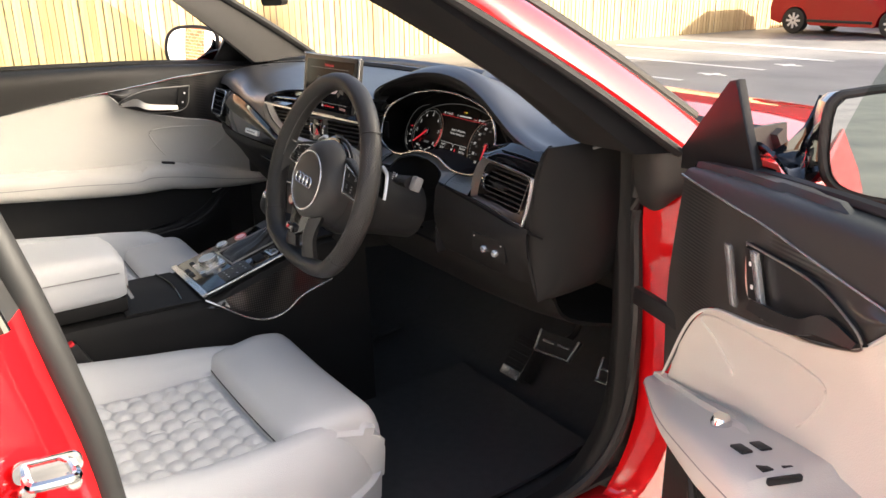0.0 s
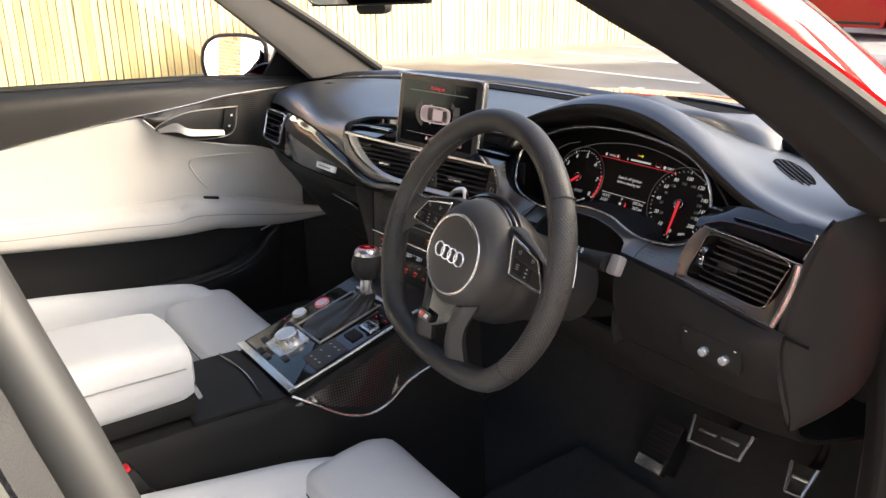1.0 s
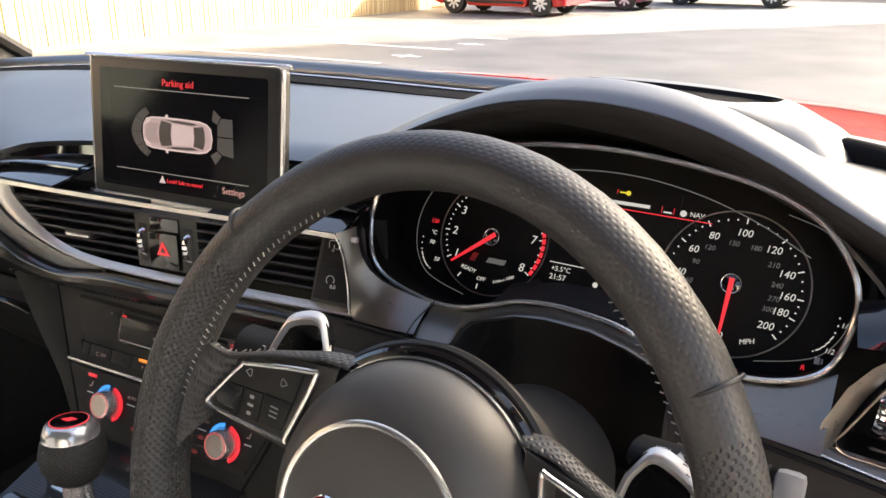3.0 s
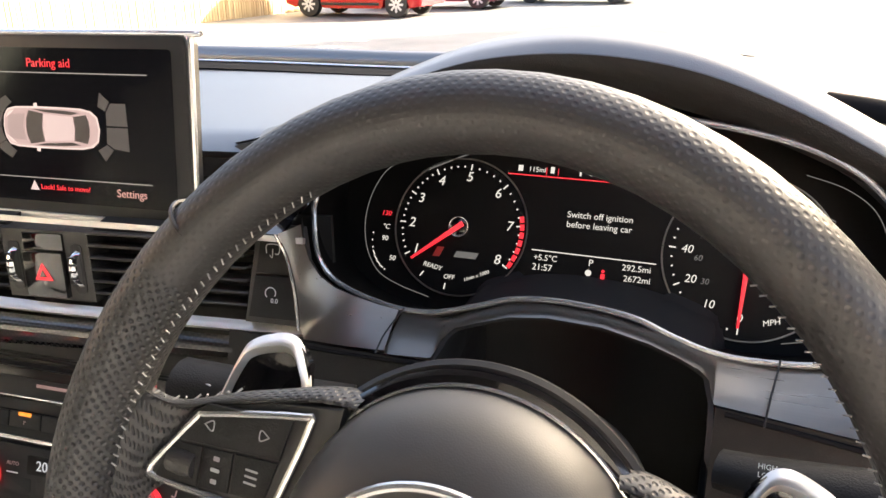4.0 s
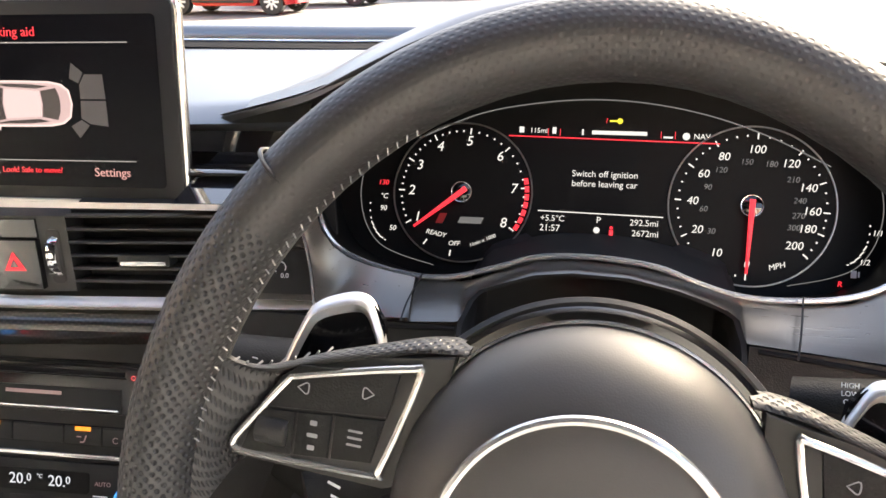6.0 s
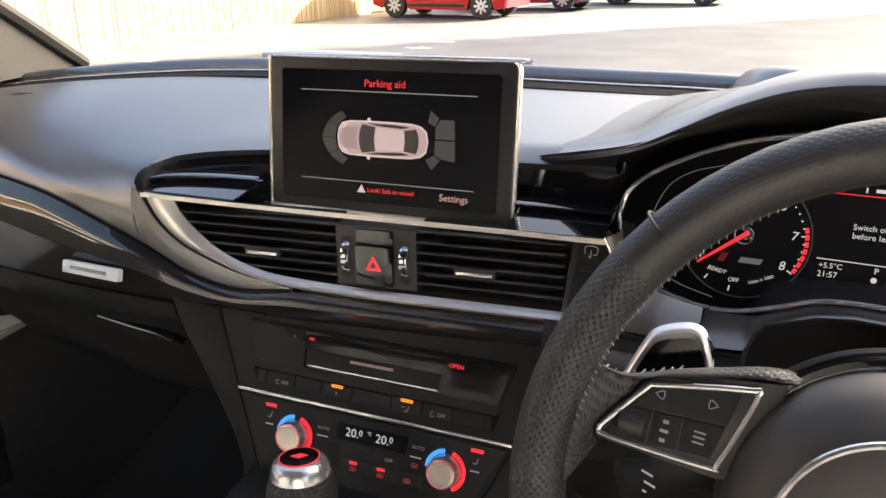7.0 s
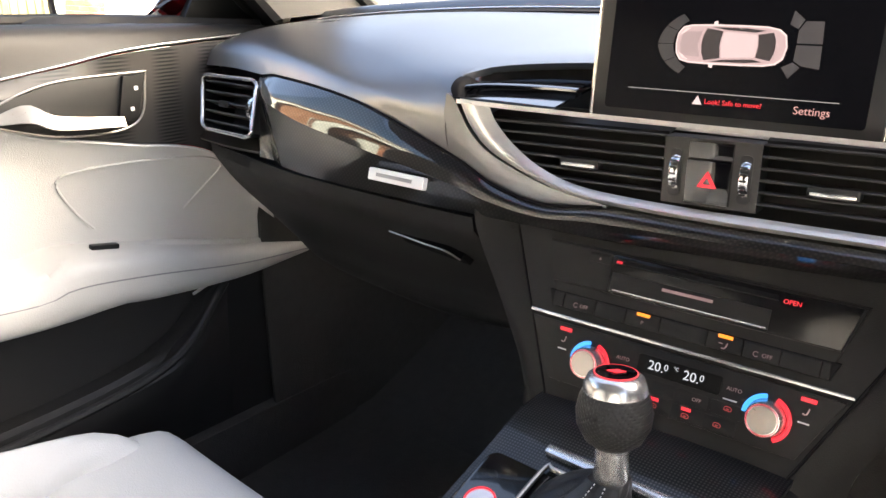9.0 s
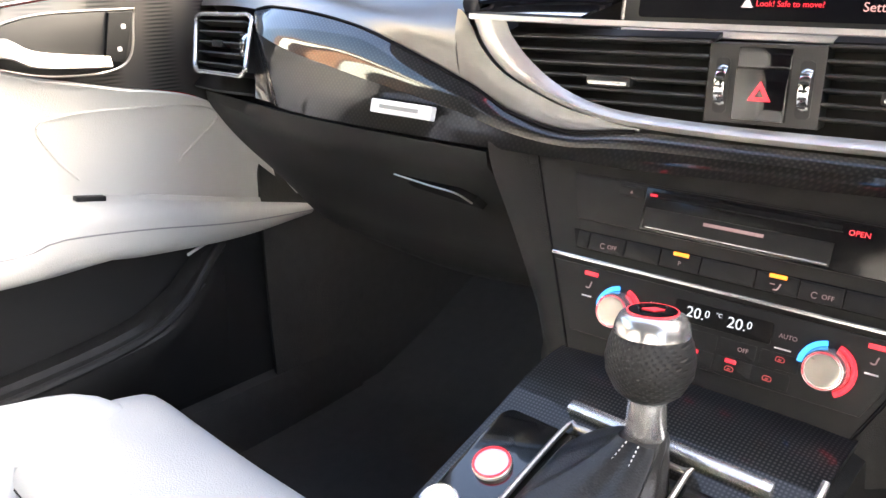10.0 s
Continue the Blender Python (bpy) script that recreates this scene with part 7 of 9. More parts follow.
            m = T(cx + sgn * -0.0010 + 0.0185 * math.cos(radians(a)), -0.0120 + 0.0250 * math.sin(radians(a)), 0.002, a + 90)
            part("gauge_bar", box((0.0036 if dash_mark else 0.0012, 0.0008, 0.0003), m), WHITE_INK, g)
    for txt, x, y, mat in (("130", -0.0560, 0.0046, RED_INK), ("\u00b0C", -0.0550, -0.0050, WHITE_INK), ("90", -0.0550, -0.0134, WHITE_INK), ("50", -0.0475, -0.0270, WHITE_INK), ("1/1", 0.2650, -0.0148, WHITE_INK), ("1/2", 0.2580, -0.0335, WHITE_INK), ("R", 0.2440, -0.0480, RED_INK)):
        lettering("gauge_figure", txt, 0.0050, T(x, y, 0.002), mat, c, slant=0.15)
    part("pump_icon", join(box((0.0034, 0.0048, 0.0003), T(0.2520, -0.0412, 0.002)), box((0.0010, 0.0036, 0.0003), T(0.2550, -0.0412, 0.002))), PRINT, c)
    top = [T(0.094 + (x - 0.371) * 1.0, (z - 0.970) * 1.05, 0.002).translation for x, z in ((0.245, 1.005), (0.286, 1.022), (0.326, 1.030), (0.364, 1.033), (0.401, 1.031), (0.439, 1.024), (0.476, 1.012), (0.513, 0.995))]
    part("rim_line", tube(top, 0.0005, 5, n=50, up=CL.col[2].xyz), GREY_INK, c)


cluster()


# ---- central screen ----
def central_screen():
    SM = basis((0.000, 0.0425, 1.0380), (1, 0.06, 0.008), (0.06, -0.985, 0.14))
    s = thing("infotainment_screen", (0, 0.05, 0.975), "pop-up infotainment screen with satin frame, showing a parking aid view", "screen")
    part("housing", slab(rounded(0.219, 0.126, 0.006), SM, 0.014, 0.0015), HARD, s)
    part("frame", tube([SM @ Vector((x, y, -0.003)) for x, y in rounded(0.222, 0.129, 0.007)], 0.0022, 8, closed=True, n=160, up=SM.col[2].xyz), SATIN, s, "thin satin metal frame")
    part("foot_strip", box((0.218, 0.005, 0.006), SM @ pose(0, -0.0645, 0.0005), 0.001), ALU, s)
    g = part("display", slab(rounded(0.196, 0.108, 0.003), SM, 0.002, front=0.0006), SCREEN, s, "dark glossy display")

    def T(x, y, turn=0):
        return SM @ pose(x, y, 0.0010, 0, 0, turn)

    pink = glow("pale_pink_display", (0.75, 0.52, 0.52), 0.085)
    dim = glow("dim_grey_display", (0.42, 0.36, 0.37), 0.012)
    dark = glow("dark_display", (0.10, 0.07, 0.07), 0.03)
    rim = glow("white_pink_display", (0.90, 0.70, 0.68), 0.11)
    bonnet_tint = glow("grey_pink_display", (0.62, 0.44, 0.44), 0.075)
    at = (-0.0025, -0.0010)
    half = [(-0.0415, 0.0), (-0.0405, 0.0075), (-0.0370, 0.0125), (-0.0300, 0.0142), (-0.0200, 0.0145), (-0.010, 0.0147), (0.010, 0.0146), (0.026, 0.0142), (0.0345, 0.0125), (0.0395, 0.0085), (0.0412, 0.0)]
    car = half + [(x, -y) for x, y in half[-2:0:-1]]
    part("car_picture", slab(car, T(*at), 0.0003), rim, g, "pale pink plan view of a car")
    flank = [(x * 0.975, y * 0.92) for x, y in car]
    part("car_paint", slab(flank, T(*at), 0.0003, front=0.00015), pink, g)
    part("car_bonnet", slab([(-0.0380, 0.0), (-0.0365, 0.0070), (-0.0330, 0.0088), (-0.0215, 0.0094), (-0.0240, 0.0), (-0.0215, -0.0094), (-0.0330, -0.0088), (-0.0365, -0.0070)], T(*at), 0.0003, front=0.00030), bonnet_tint, g)
    part("car_glass", slab([(-0.0180, 0.0118), (-0.0060, 0.0098), (-0.0075, 0.0), (-0.0060, -0.0098), (-0.0180, -0.0118), (-0.0205, -0.006), (-0.0212, 0.0), (-0.0205, 0.006)], T(*at), 0.0003, front=0.00045), dark, g)
    part("car_glass", slab([(0.0200, 0.0082), (0.0305, 0.0100), (0.0325, 0.005), (0.0330, 0.0), (0.0325, -0.005), (0.0305, -0.0100), (0.0200, -0.0082), (0.0210, 0.0)], T(*at), 0.0003, front=0.00045), dark, g)
    roof = glow("light_pink_display", (0.80, 0.60, 0.60), 0.10)
    part("car_roof", slab([(-0.0050, 0.0094), (0.0190, 0.0080), (0.0200, 0.0), (0.0190, -0.0080), (-0.0050, -0.0094), (-0.0064, 0.0)], T(*at), 0.0003, front=0.00045), roof, g)
    for side in (-1, 1):
        part("car_side_glass", slab([(-0.0150, side * 0.0128), (-0.0040, side * 0.0108), (0.0180, side * 0.0095), (0.0250, side * 0.0112), (0.0120, side * 0.0124)][::-side], T(*at), 0.0003, front=0.00045), dark, g)
        part("car_mirror", slab([(-0.0140, side * 0.0140), (-0.0105, side * 0.0140), (-0.0110, side * 0.0172), (-0.0135, side * 0.0168)][::-side], T(*at), 0.0003), rim, g)
        part("car_lamp", slab([(-0.0390, side * 0.0060), (-0.0350, side * 0.0108), (-0.0310, side * 0.0118), (-0.0350, side * 0.0085)][::side], T(*at), 0.0003, front=0.00045), rim, g)
    faint = glow("faint_grey_display", (0.42, 0.36, 0.37), 0.007)
    for k in range(4):
        a0, a1 = 128 + 27 * k, 128 + 27 * (k + 1) - 1.0
        grow = lambda a: 0.0400 - 0.0048 * abs(a - 182) / 54
        o = [(r * math.cos(radians(a)) - 0.0185, r * 0.78 * math.sin(radians(a)) - 0.001) for a, r in [(a0 + (a1 - a0) * q / 5, grow(a0 + (a1 - a0) * q / 5)) for q in range(6)] + [(a1 + (a0 - a1) * q / 5, 0.0275) for q in range(6)]]
        part("distance_arc", slab(o, T(0, 0), 0.0003), faint, g, "dim grey distance field")
    fields = ([(0.0400, 0.0245), (0.0475, 0.0185), (0.0440, 0.0120), (0.0380, 0.0150)], [(0.0485, 0.0175), (0.0605, 0.0175), (0.0615, 0.0022), (0.0445, 0.0022), (0.0445, 0.0110)], [(0.0445, 0.0010), (0.0615, 0.0010), (0.0620, -0.0150), (0.0500, -0.0135), (0.0440, -0.0100)], [(0.0438, -0.0110), (0.0490, -0.0145), (0.0420, -0.0225), (0.0365, -0.0150)])
    for o in fields:
        part("distance_arc", slab(o[::-1], T(0, 0), 0.0003), dim, g, "dim grey distance field")
    line = glow("white_display_line", (0.8, 0.75, 0.72), 0.05)
    part("screen_line", box((0.158, 0.0007, 0.0003), T(0, 0.0370)), line, g)
    part("screen_line", box((0.158, 0.0006, 0.0003), T(0, -0.0370)), line, g)
    lettering("screen_text", "Parking aid", 0.0085, T(-0.001, 0.0435), RED_LED, g)
    lettering("screen_text", "Settings", 0.0080, T(0.062, -0.0445), glow("pale_red_display", (0.9, 0.45, 0.42), 0.08), g)
    part("warning_sign", slab([(-0.0038, -0.0030), (0.0038, -0.0030), (0, 0.0038)], T(-0.021, -0.0430), 0.0003), glow("white_display_sign", (0.9, 0.7, 0.7), 0.1), g)
    lettering("screen_text", "Look! Safe to move?", 0.0052, T(0.006, -0.0435), RED_LED, g)


central_screen()


# ---- centre console ----
console = thing("centre_console", (0, -0.2, 0.33), "black centre console with carbon fibre trim and lit controls", "centre console")


def stack(x, z, out=0.0):
    """A point on the centre stack's face, which leans back."""
    return Vector((x + 0.057 * out, -0.008 + 0.06 * x + 0.34 * (z - 0.80) - 0.945 * out, z + 0.32 * out))


def SK(x, z, out=0.0, turn=0):
    return basis(stack(x, z, out), (1, 0.06, 0), (0.06, -1, 0.34)) @ pose(0, 0, 0, 0, 0, turn)


def stack_half(z):
    return 0.108 + 0.47 * (z - 0.753)


def centre_stack():
    rows = [[tuple(stack(stack_half(z) * k, z)) for k in (-1, -0.5, 0, 0.5, 1)] for z in (0.886, 0.87, 0.82, 0.77, 0.735, 0.715)]
    part("centre_panel", loft(rows, 24, 20, 0.006, outward=(0, -1, 0)), STACKBLACK, console, "black centre stack")
    # tapering cheeks beside the stack, with shut lines
    for sd in (-1, 1):
        far = [(0.2000, -0.011, 0.884), (0.1975, -0.010, 0.862), (0.1745, -0.010, 0.818), (0.1540, -0.012, 0.7735), (0.1400, -0.014, 0.732), (0.136, -0.016, 0.705)]
        shift = 0.022 if sd > 0 else 0.0
        near = [stack(sd * (stack_half(z) + 0.0020), z, -0.001) for z in (0.882, 0.862, 0.818, 0.7735, 0.732, 0.705)]
        edge = [(sd * x, y + shift, z) for x, y, z in far]
        mid_ = [tuple(Vector(a).lerp(Vector(b), 0.5) + Vector((0, -0.006, 0))) for a, b in zip(near, edge)]
        back_ = [(sd * (x - 0.004), y + shift + 0.008, z) for x, y, z in far]
        wall_ = [(sd * (x - 0.010), y + shift + 0.16, z - 0.02) for x, y, z in far]
        part("stack_cheek", loft([near, mid_, edge, back_, wall_], 20, 16, 0.004, outward=(sd, -1, 0)), SOFT, console, "soft black cheek beside the centre stack")
        part("shut_line", tube([stack(sd * (stack_half(z) + 0.0004), z, 0.0002) for z in (0.882, 0.82, 0.76, 0.72)], 0.0010, 6, n=16), MATT, console)
    part("stack_frame", slab([(-0.128, 0.0245), (0.128, 0.0245), (0.112, -0.0235), (-0.112, -0.0235)], SK(0, 0.8440, 0.001), 0.008, 0.001, front=0.0012), STACKBLACK, console)
    radio = part("media_unit", slab([(-0.126, 0.0205), (0.126, 0.0205), (0.1165, -0.0130), (-0.1165, -0.0130)], SK(0, 0.8465, 0.002), 0.010, 0.001, front=0.003), STACKBLACK, console, "media unit with disc slot and card flap")
    part("media_gloss", slab([(-0.0655, 0.0195), (0.124, 0.0195), (0.1155, -0.0122), (-0.0655, -0.0122)], SK(0, 0.8465, 0.002), 0.004, 0.0008, front=0.0042), STACKGLOSS, radio)
    part("eject_key", slab(rounded(0.0200, 0.0070, 0.0008), SK(-0.0765, 0.8595, 0.002), 0.004, 0.0006, front=0.0046), STACKBLACK, radio)
    part("eject_mark", slab([(-0.0012, -0.001), (0.0012, -0.001), (0, 0.0014)], SK(-0.0765, 0.8595, 0.002), 0.0003, front=0.0049), STACKPRINT, radio)
    part("disc_slot", box((0.128, 0.0030, 0.002), SK(0.003, 0.8610, 0.0058)), MATT, radio)
    part("slot_edge", box((0.130, 0.0010, 0.0010), SK(0.003, 0.8587, 0.0068), 0.0003, 1), STACKBLACK, radio)
    part("slot_led", box((0.0050, 0.0016, 0.001), SK(-0.0590, 0.8600, 0.0072)), RED_LED, radio)
    part("card_flap", slab([(-0.0640, 0.0065), (0.0640, 0.0065), (0.0640, -0.0090), (-0.0640, -0.0090)], SK(0.001, 0.8450, 0.0058), 0.003, 0.0005, front=0.0012), STACKBLACK, radio, "black card flap")
    part("flap_edge", box((0.124, 0.0015, 0.0016), SK(0.0020, 0.8378, 0.0076), 0.0004, 1), SATIN, radio)
    part("media_writing", box((0.041, 0.0024, 0.0004), SK(0.0015, 0.8470, 0.0073)), STACKPRINT, radio, "grey bar of small writing")
    lettering("open_print", "OPEN", 0.0050, SK(0.0775, 0.8590, 0.0066), RED_INK, radio)
    rowk = part("switch_panel", slab([(-0.1180, 0.0070), (0.1180, 0.0070), (0.1130, -0.0070), (-0.1130, -0.0070)], SK(0, 0.8195, 0.001), 0.008, 0.001, front=0.002), MATT, console, "row of black push switches")
    cuts_ = (-0.1125, -0.1020, -0.0722, -0.0448, -0.0150, 0.0230, 0.0508, 0.0782, 0.1060, 0.1125)
    for a_, b_ in zip(cuts_, cuts_[1:]):
        part("switch", slab(rounded(b_ - a_ - 0.0008, 0.0122, 0.0008), SK((a_ + b_) / 2, 0.8195, 0.003), 0.004, 0.0006, front=0.0015), STACKBLACK, rowk)
    for x in (-0.0298, 0.0370):
        part("switch_led", box((0.0112, 0.0026, 0.0010), SK(x, 0.8242, 0.0046)), AMBER_LED, rowk, "amber indicator light")
    for x, t in ((-0.0825, "OFF"), (-0.0298, "P"), (0.0690, "OFF")):
        lettering("switch_print", t, 0.0044, SK(x, 0.8180, 0.0047), STACKPRINT, rowk)
    for x in (-0.0900, 0.0610):
        part("switch_icon", tube([SK(x, 0.8180, 0.0048) @ Vector((0.0019 * math.cos(radians(40 + 28 * k)), 0.0019 * math.sin(radians(40 + 28 * k)), 0)) for k in range(11)], 0.0003, 4, n=24), STACKPRINT, rowk)
    part("switch_icon", tube([SK(0.0370, 0.8175, 0.0048) @ Vector(p) for p in ((0.0026, 0.0026, 0), (0.0018, 0, 0), (0.0008, -0.0018, 0), (-0.0016, -0.0020, 0))], 0.0005, 5, n=16), STACKPRINT, rowk)
    part("switch_icon", tube([SK(0.0345, 0.8190, 0.0048) @ Vector(p) for p in ((-0.0018, 0, 0), (0.0014, 0, 0))], 0.0004, 5, n=6), STACKPRINT, rowk)
    part("bright_strip", box((0.2640, 0.0030, 0.004), SK(0, 0.8060, 0.0020), 0.001), SATIN, console, "satin metal dividing strip")
    clim = part("climate_panel", slab([(-0.1280, 0.0235), (0.1280, 0.0235), (0.1030, -0.0270), (-0.1030, -0.0270)], SK(0, 0.7790, 0.001), 0.008, 0.001, front=0.0015), STACKBLACK, console, "climate control panel with two lit rotary knobs")
    for x in (-0.0665, 0.0785):
        k = part("temperature_knob", lathe([(0.0142, 0), (0.0142, 0.004), (0.0132, 0.006), (0.0130, 0.012), (0.0122, 0.0138), (0.0104, 0.0142), (0, 0.0142)], SK(x, 0.7760, 0.0025), 40), SATIN, clim, "satin metal rotary knob")
        part("knob_face", lathe([(0, 0.0142), (0.0104, 0.0142), (0.0102, 0.0148), (0.0096, 0.0150), (0.0060, 0.0145), (0, 0.0143)], SK(x, 0.7760, 0.0025), 36), TRIMALU, k)
        part("knob_ring", tube([SK(x, 0.7760, 0.0025) @ Vector((0.0114 * math.cos(t), 0.0114 * math.sin(t), 0.0141)) for t in (q * math.tau / 24 for q in range(24))], 0.00028, 5, closed=True, n=48), RED_LED, k, "thin red lit ring")
        for a0, a1, m in ((98, 178, BLUE_LED), (-62, 72, RED_LED)):
            pts = [SK(x, 0.7760, 0.0045) @ Vector((0.0164 * math.cos(radians(a0 + (a1 - a0) * i / 12)), 0.0164 * math.sin(radians(a0 + (a1 - a0) * i / 12)), 0)) for i in range(13)]
            part("temperature_arc", tube(pts, 0.0018, 6, n=26), m, clim)
    d = part("climate_display", slab(rounded(0.068, 0.0150, 0.002), SK(0.0080, 0.7882, 0.0020), 0.003, 0.0005, front=0.0012), DIAL, clim, "small climate display")
    for x, t, sz, up in ((-0.0105, "20.", 0.0108, 0), (-0.0022, "0", 0.0074, 0.0012), (0.0058, "\u00b0C", 0.0040, 0.0026), (0.0185, "20.", 0.0108, 0), (0.0268, "0", 0.0074, 0.0012)):
        lettering("display_figure", t, sz, SK(x, 0.7882 + up, 0.0036), DISPLAY_INK, d)
    for x in (-0.0945, 0.1035):
        part("seat_led", box((0.0110, 0.0030, 0.0008), SK(x, 0.7965, 0.0030)), RED_LED, clim, "red indicator light")
        part("seat_icon", tube([SK(x, 0.7880, 0.0030) @ Vector(p) for p in ((0.0018, 0.0030, 0), (0.0012, 0.0006, 0), (0.0006, -0.0016, 0), (-0.0014, -0.0019, 0), (-0.0022, -0.0012, 0))], 0.00055, 5, n=20), STACKPRINT, clim)
        part("seat_mark", box((0.0080, 0.0011, 0.0004), SK(x, 0.7802, 0.0030)), PRINT, clim)
    for x, z, t, m in ((-0.0390, 0.7870, "AUTO", STACKPRINT), (0.0520, 0.7885, "AUTO", STACKPRINT), (0.0265, 0.7728, "OFF", STACKPRINT)):
        lettering("key_print", t, 0.0042, SK(x, z, 0.0032), m, clim)
    for x, z in ((-0.034, 0.7725), (-0.004, 0.7725), (0.0225, 0.7725), (0.0500, 0.7725), (-0.034, 0.7605), (-0.004, 0.7605), (0.0225, 0.7605), (0.0470, 0.7605)):
        part("climate_key", slab(rounded(0.0250, 0.0110, 0.001), SK(x, z, 0.0022), 0.002, 0.0005, front=0.0006), STACKBLACK, clim)
    for x, z in ((-0.0060, 0.7640), (0.0205, 0.7640)):
        part("key_led", box((0.0075, 0.0026, 0.0006), SK(x, z, 0.0034)), RED_LED, clim)
    dim_red = principled("dim_red_icon", (0.3, 0.05, 0.05), 0.6, var=0, emit=(1, 0.1, 0.1), emit_strength=0.03)
    for x, z in ((0.0205, 0.7590), (-0.0060, 0.7590), (-0.0320, 0.7600), (0.0455, 0.7600), (0.0505, 0.7738)):
        icon = part("key_icon", tube([SK(x, z, 0.0034) @ Vector(p) for p in ((-0.0026, -0.0013, 0), (-0.0022, 0.0014, 0), (0.0022, 0.0014, 0), (0.0026, -0.0013, 0))], 0.00030, 4, closed=True, n=16), dim_red, clim)
        part("icon_stroke", tube([SK(x, z - 0.0002, 0.0034) @ Vector(p) for p in ((-0.0010, -0.0006, 0), (-0.0003, 0.0006, 0), (0.0003, -0.0006, 0), (0.0010, 0.0006, 0))], 0.00028, 4, n=10), dim_red, icon)
    for x in (0.0505, -0.0390):
        part("key_mark", box((0.0105, 0.0009, 0.0004), SK(x, 0.7805, 0.0032)), PRINT, clim)


centre_stack()


def top_z(y):
    return 0.7555 + 0.31 * min(y, -0.06) if y > -0.31 else 0.6594 + 0.0 * y


def tunnel():
    # carcass with its flanks
    st = ((0.05, 0.735), (-0.06, 0.733), (-0.20, 0.690), (-0.31, 0.655), (-0.44, 0.655), (-0.85, 0.660))
    rows = []
    for y, z in st:
        w = 0.108 if y > -0.32 else 0.100
        rows.append([(-w - 0.03, y, 0.31), (-w - 0.022, y, 0.50), (-w - 0.006, y, z - 0.03), (-w + 0.006, y, z - 0.004), (-w * 0.5, y, z - 0.004), (0, y, z - 0.004), (w * 0.5, y, z - 0.004), (w - 0.006, y, z - 0.004), (w + 0.006, y, z - 0.03), (w + 0.022, y, 0.50), (w + 0.03, y, 0.31)])
    part("tunnel", loft(rows, 60, 26, 0.006, outward=(0, 0, 1)), SOFT, console, "soft black console flanks")
    # carbon fibre plate on top
    cf = []
    for y in (0.0, -0.06, -0.12, -0.20, -0.312):
        z = top_z(y) if y < -0.06 else 0.737
        cf.append([(-0.106, y, z + 0.001), (-0.05, y, z + 0.003), (0.05, y, z + 0.003), (0.106, y, z + 0.001)])
    part("carbon_plate", loft(cf, 14, 20, 0.005, outward=(0, 0, 1)), CARBON_FLAT, console, "carbon fibre console plate")
    N = Vector((0, -0.296, 0.955))

    def K(x, y, up=0.0, turn=0):
        return basis((x, y - 0.296 * up, top_z(y) + 0.004 + up), (1, 0, 0), N) @ pose(0, 0, 0, 0, 0, turn)

    part("edge_strip", tube([(0.104, -0.075, top_z(-0.075) + 0.004), (0.105, -0.2, top_z(-0.2) + 0.004), (0.103, -0.305, top_z(-0.305) + 0.005)], 0.0026, 8), SATIN, console)
    part("rear_strip", box((0.204, 0.013, 0.006), K(0, -0.309, 0.0005), 0.0015), SATIN, console, "broad satin metal cross strip")
    part("flank_insert", loft([[(0.1125, -0.060, 0.716), (0.1125, -0.20, 0.672), (0.1110, -0.312, 0.640)], [(0.122, -0.060, 0.640), (0.126, -0.16, 0.600), (0.118, -0.30, 0.640)]], 14, 8, 0.004, outward=(1, 0, 0)), CARBON, console, "carbon fibre flank insert")
    part("flank_line", tube([(0.108, -0.312, 0.656), (0.119, -0.285, 0.640), (0.127, -0.235, 0.606), (0.130, -0.19, 0.592), (0.129, -0.15, 0.600), (0.127, -0.11, 0.625), (0.126, -0.04, 0.645)], 0.0022, 8, n=40), SATIN, console, "thin bright trim line")
    # selector panel: well, rails, boot
    part("selector_panel", slab(rounded(0.196, 0.196, 0.010), K(0, -0.2085, -0.0005), 0.004, 0.001, front=0.0015), GLOSS, console, "gloss black selector panel")
    part("boot_frame", tube([K(x, y, 0.004).translation for x, y in ((-0.043, -0.111), (0.029, -0.109), (0.036, -0.116), (0.036, -0.215), (0.030, -0.224), (-0.044, -0.224), (-0.050, -0.215), (-0.049, -0.118))], 0.0022, 8, closed=True, n=90), TRIMALU, console, "satin frame of the selector boot")
    part("front_rail", box((0.140, 0.009, 0.007), K(0.012, -0.0955, 0.002, 0), 0.002), SATIN, console)
    rows = []
    for f, (cx, cy, hw, hl, up) in enumerate(((-0.007, -0.167, 0.040, 0.053, 0.000), (-0.004, -0.156, 0.034, 0.044, 0.008), (0.002, -0.134, 0.022, 0.028, 0.014), (0.008, -0.121, 0.0145, 0.016, 0.021), (0.009, -0.118, 0.0125, 0.0125, 0.027))):
        ring = []
        for k in range(40):
            a = k * math.tau / 40
            pl = 1 + (0.05 * math.sin(9 * a) if f in (1, 2, 3) else 0)
            ring.append((cx + hw * pl * max(-1, min(1, 1.25 * math.cos(a))), cy + hl * pl * max(-1, min(1, 1.25 * math.sin(a))), top_z(cy + hl * math.sin(a)) + 0.004 + up if f < 3 else top_z(-0.12) + 0.004 + up))
        rows.append(ring)
    part("selector_boot", loft(rows, 80, 18, 0, closed=True), LEATHER, console, "pleated black leather boot")
    for s in (-1, 1):
        pts = [Vector((0.009 + s * 0.004, -0.118 - 0.0135, top_z(-0.12) + 0.031)), Vector((0.003 + s * 0.009, -0.160, top_z(-0.160) + 0.018)), Vector((-0.004 + s * 0.016, -0.205, top_z(-0.205) + 0.009))]
        bm = bmesh.new()
        dense = catmull(pts, 60)
        for a, b in zip(dense[::2], dense[1::2]):
            join(bm, tube([a, b], 0.00045, 4, n=2))
        part("boot_stitching", bm, PRINT, console)
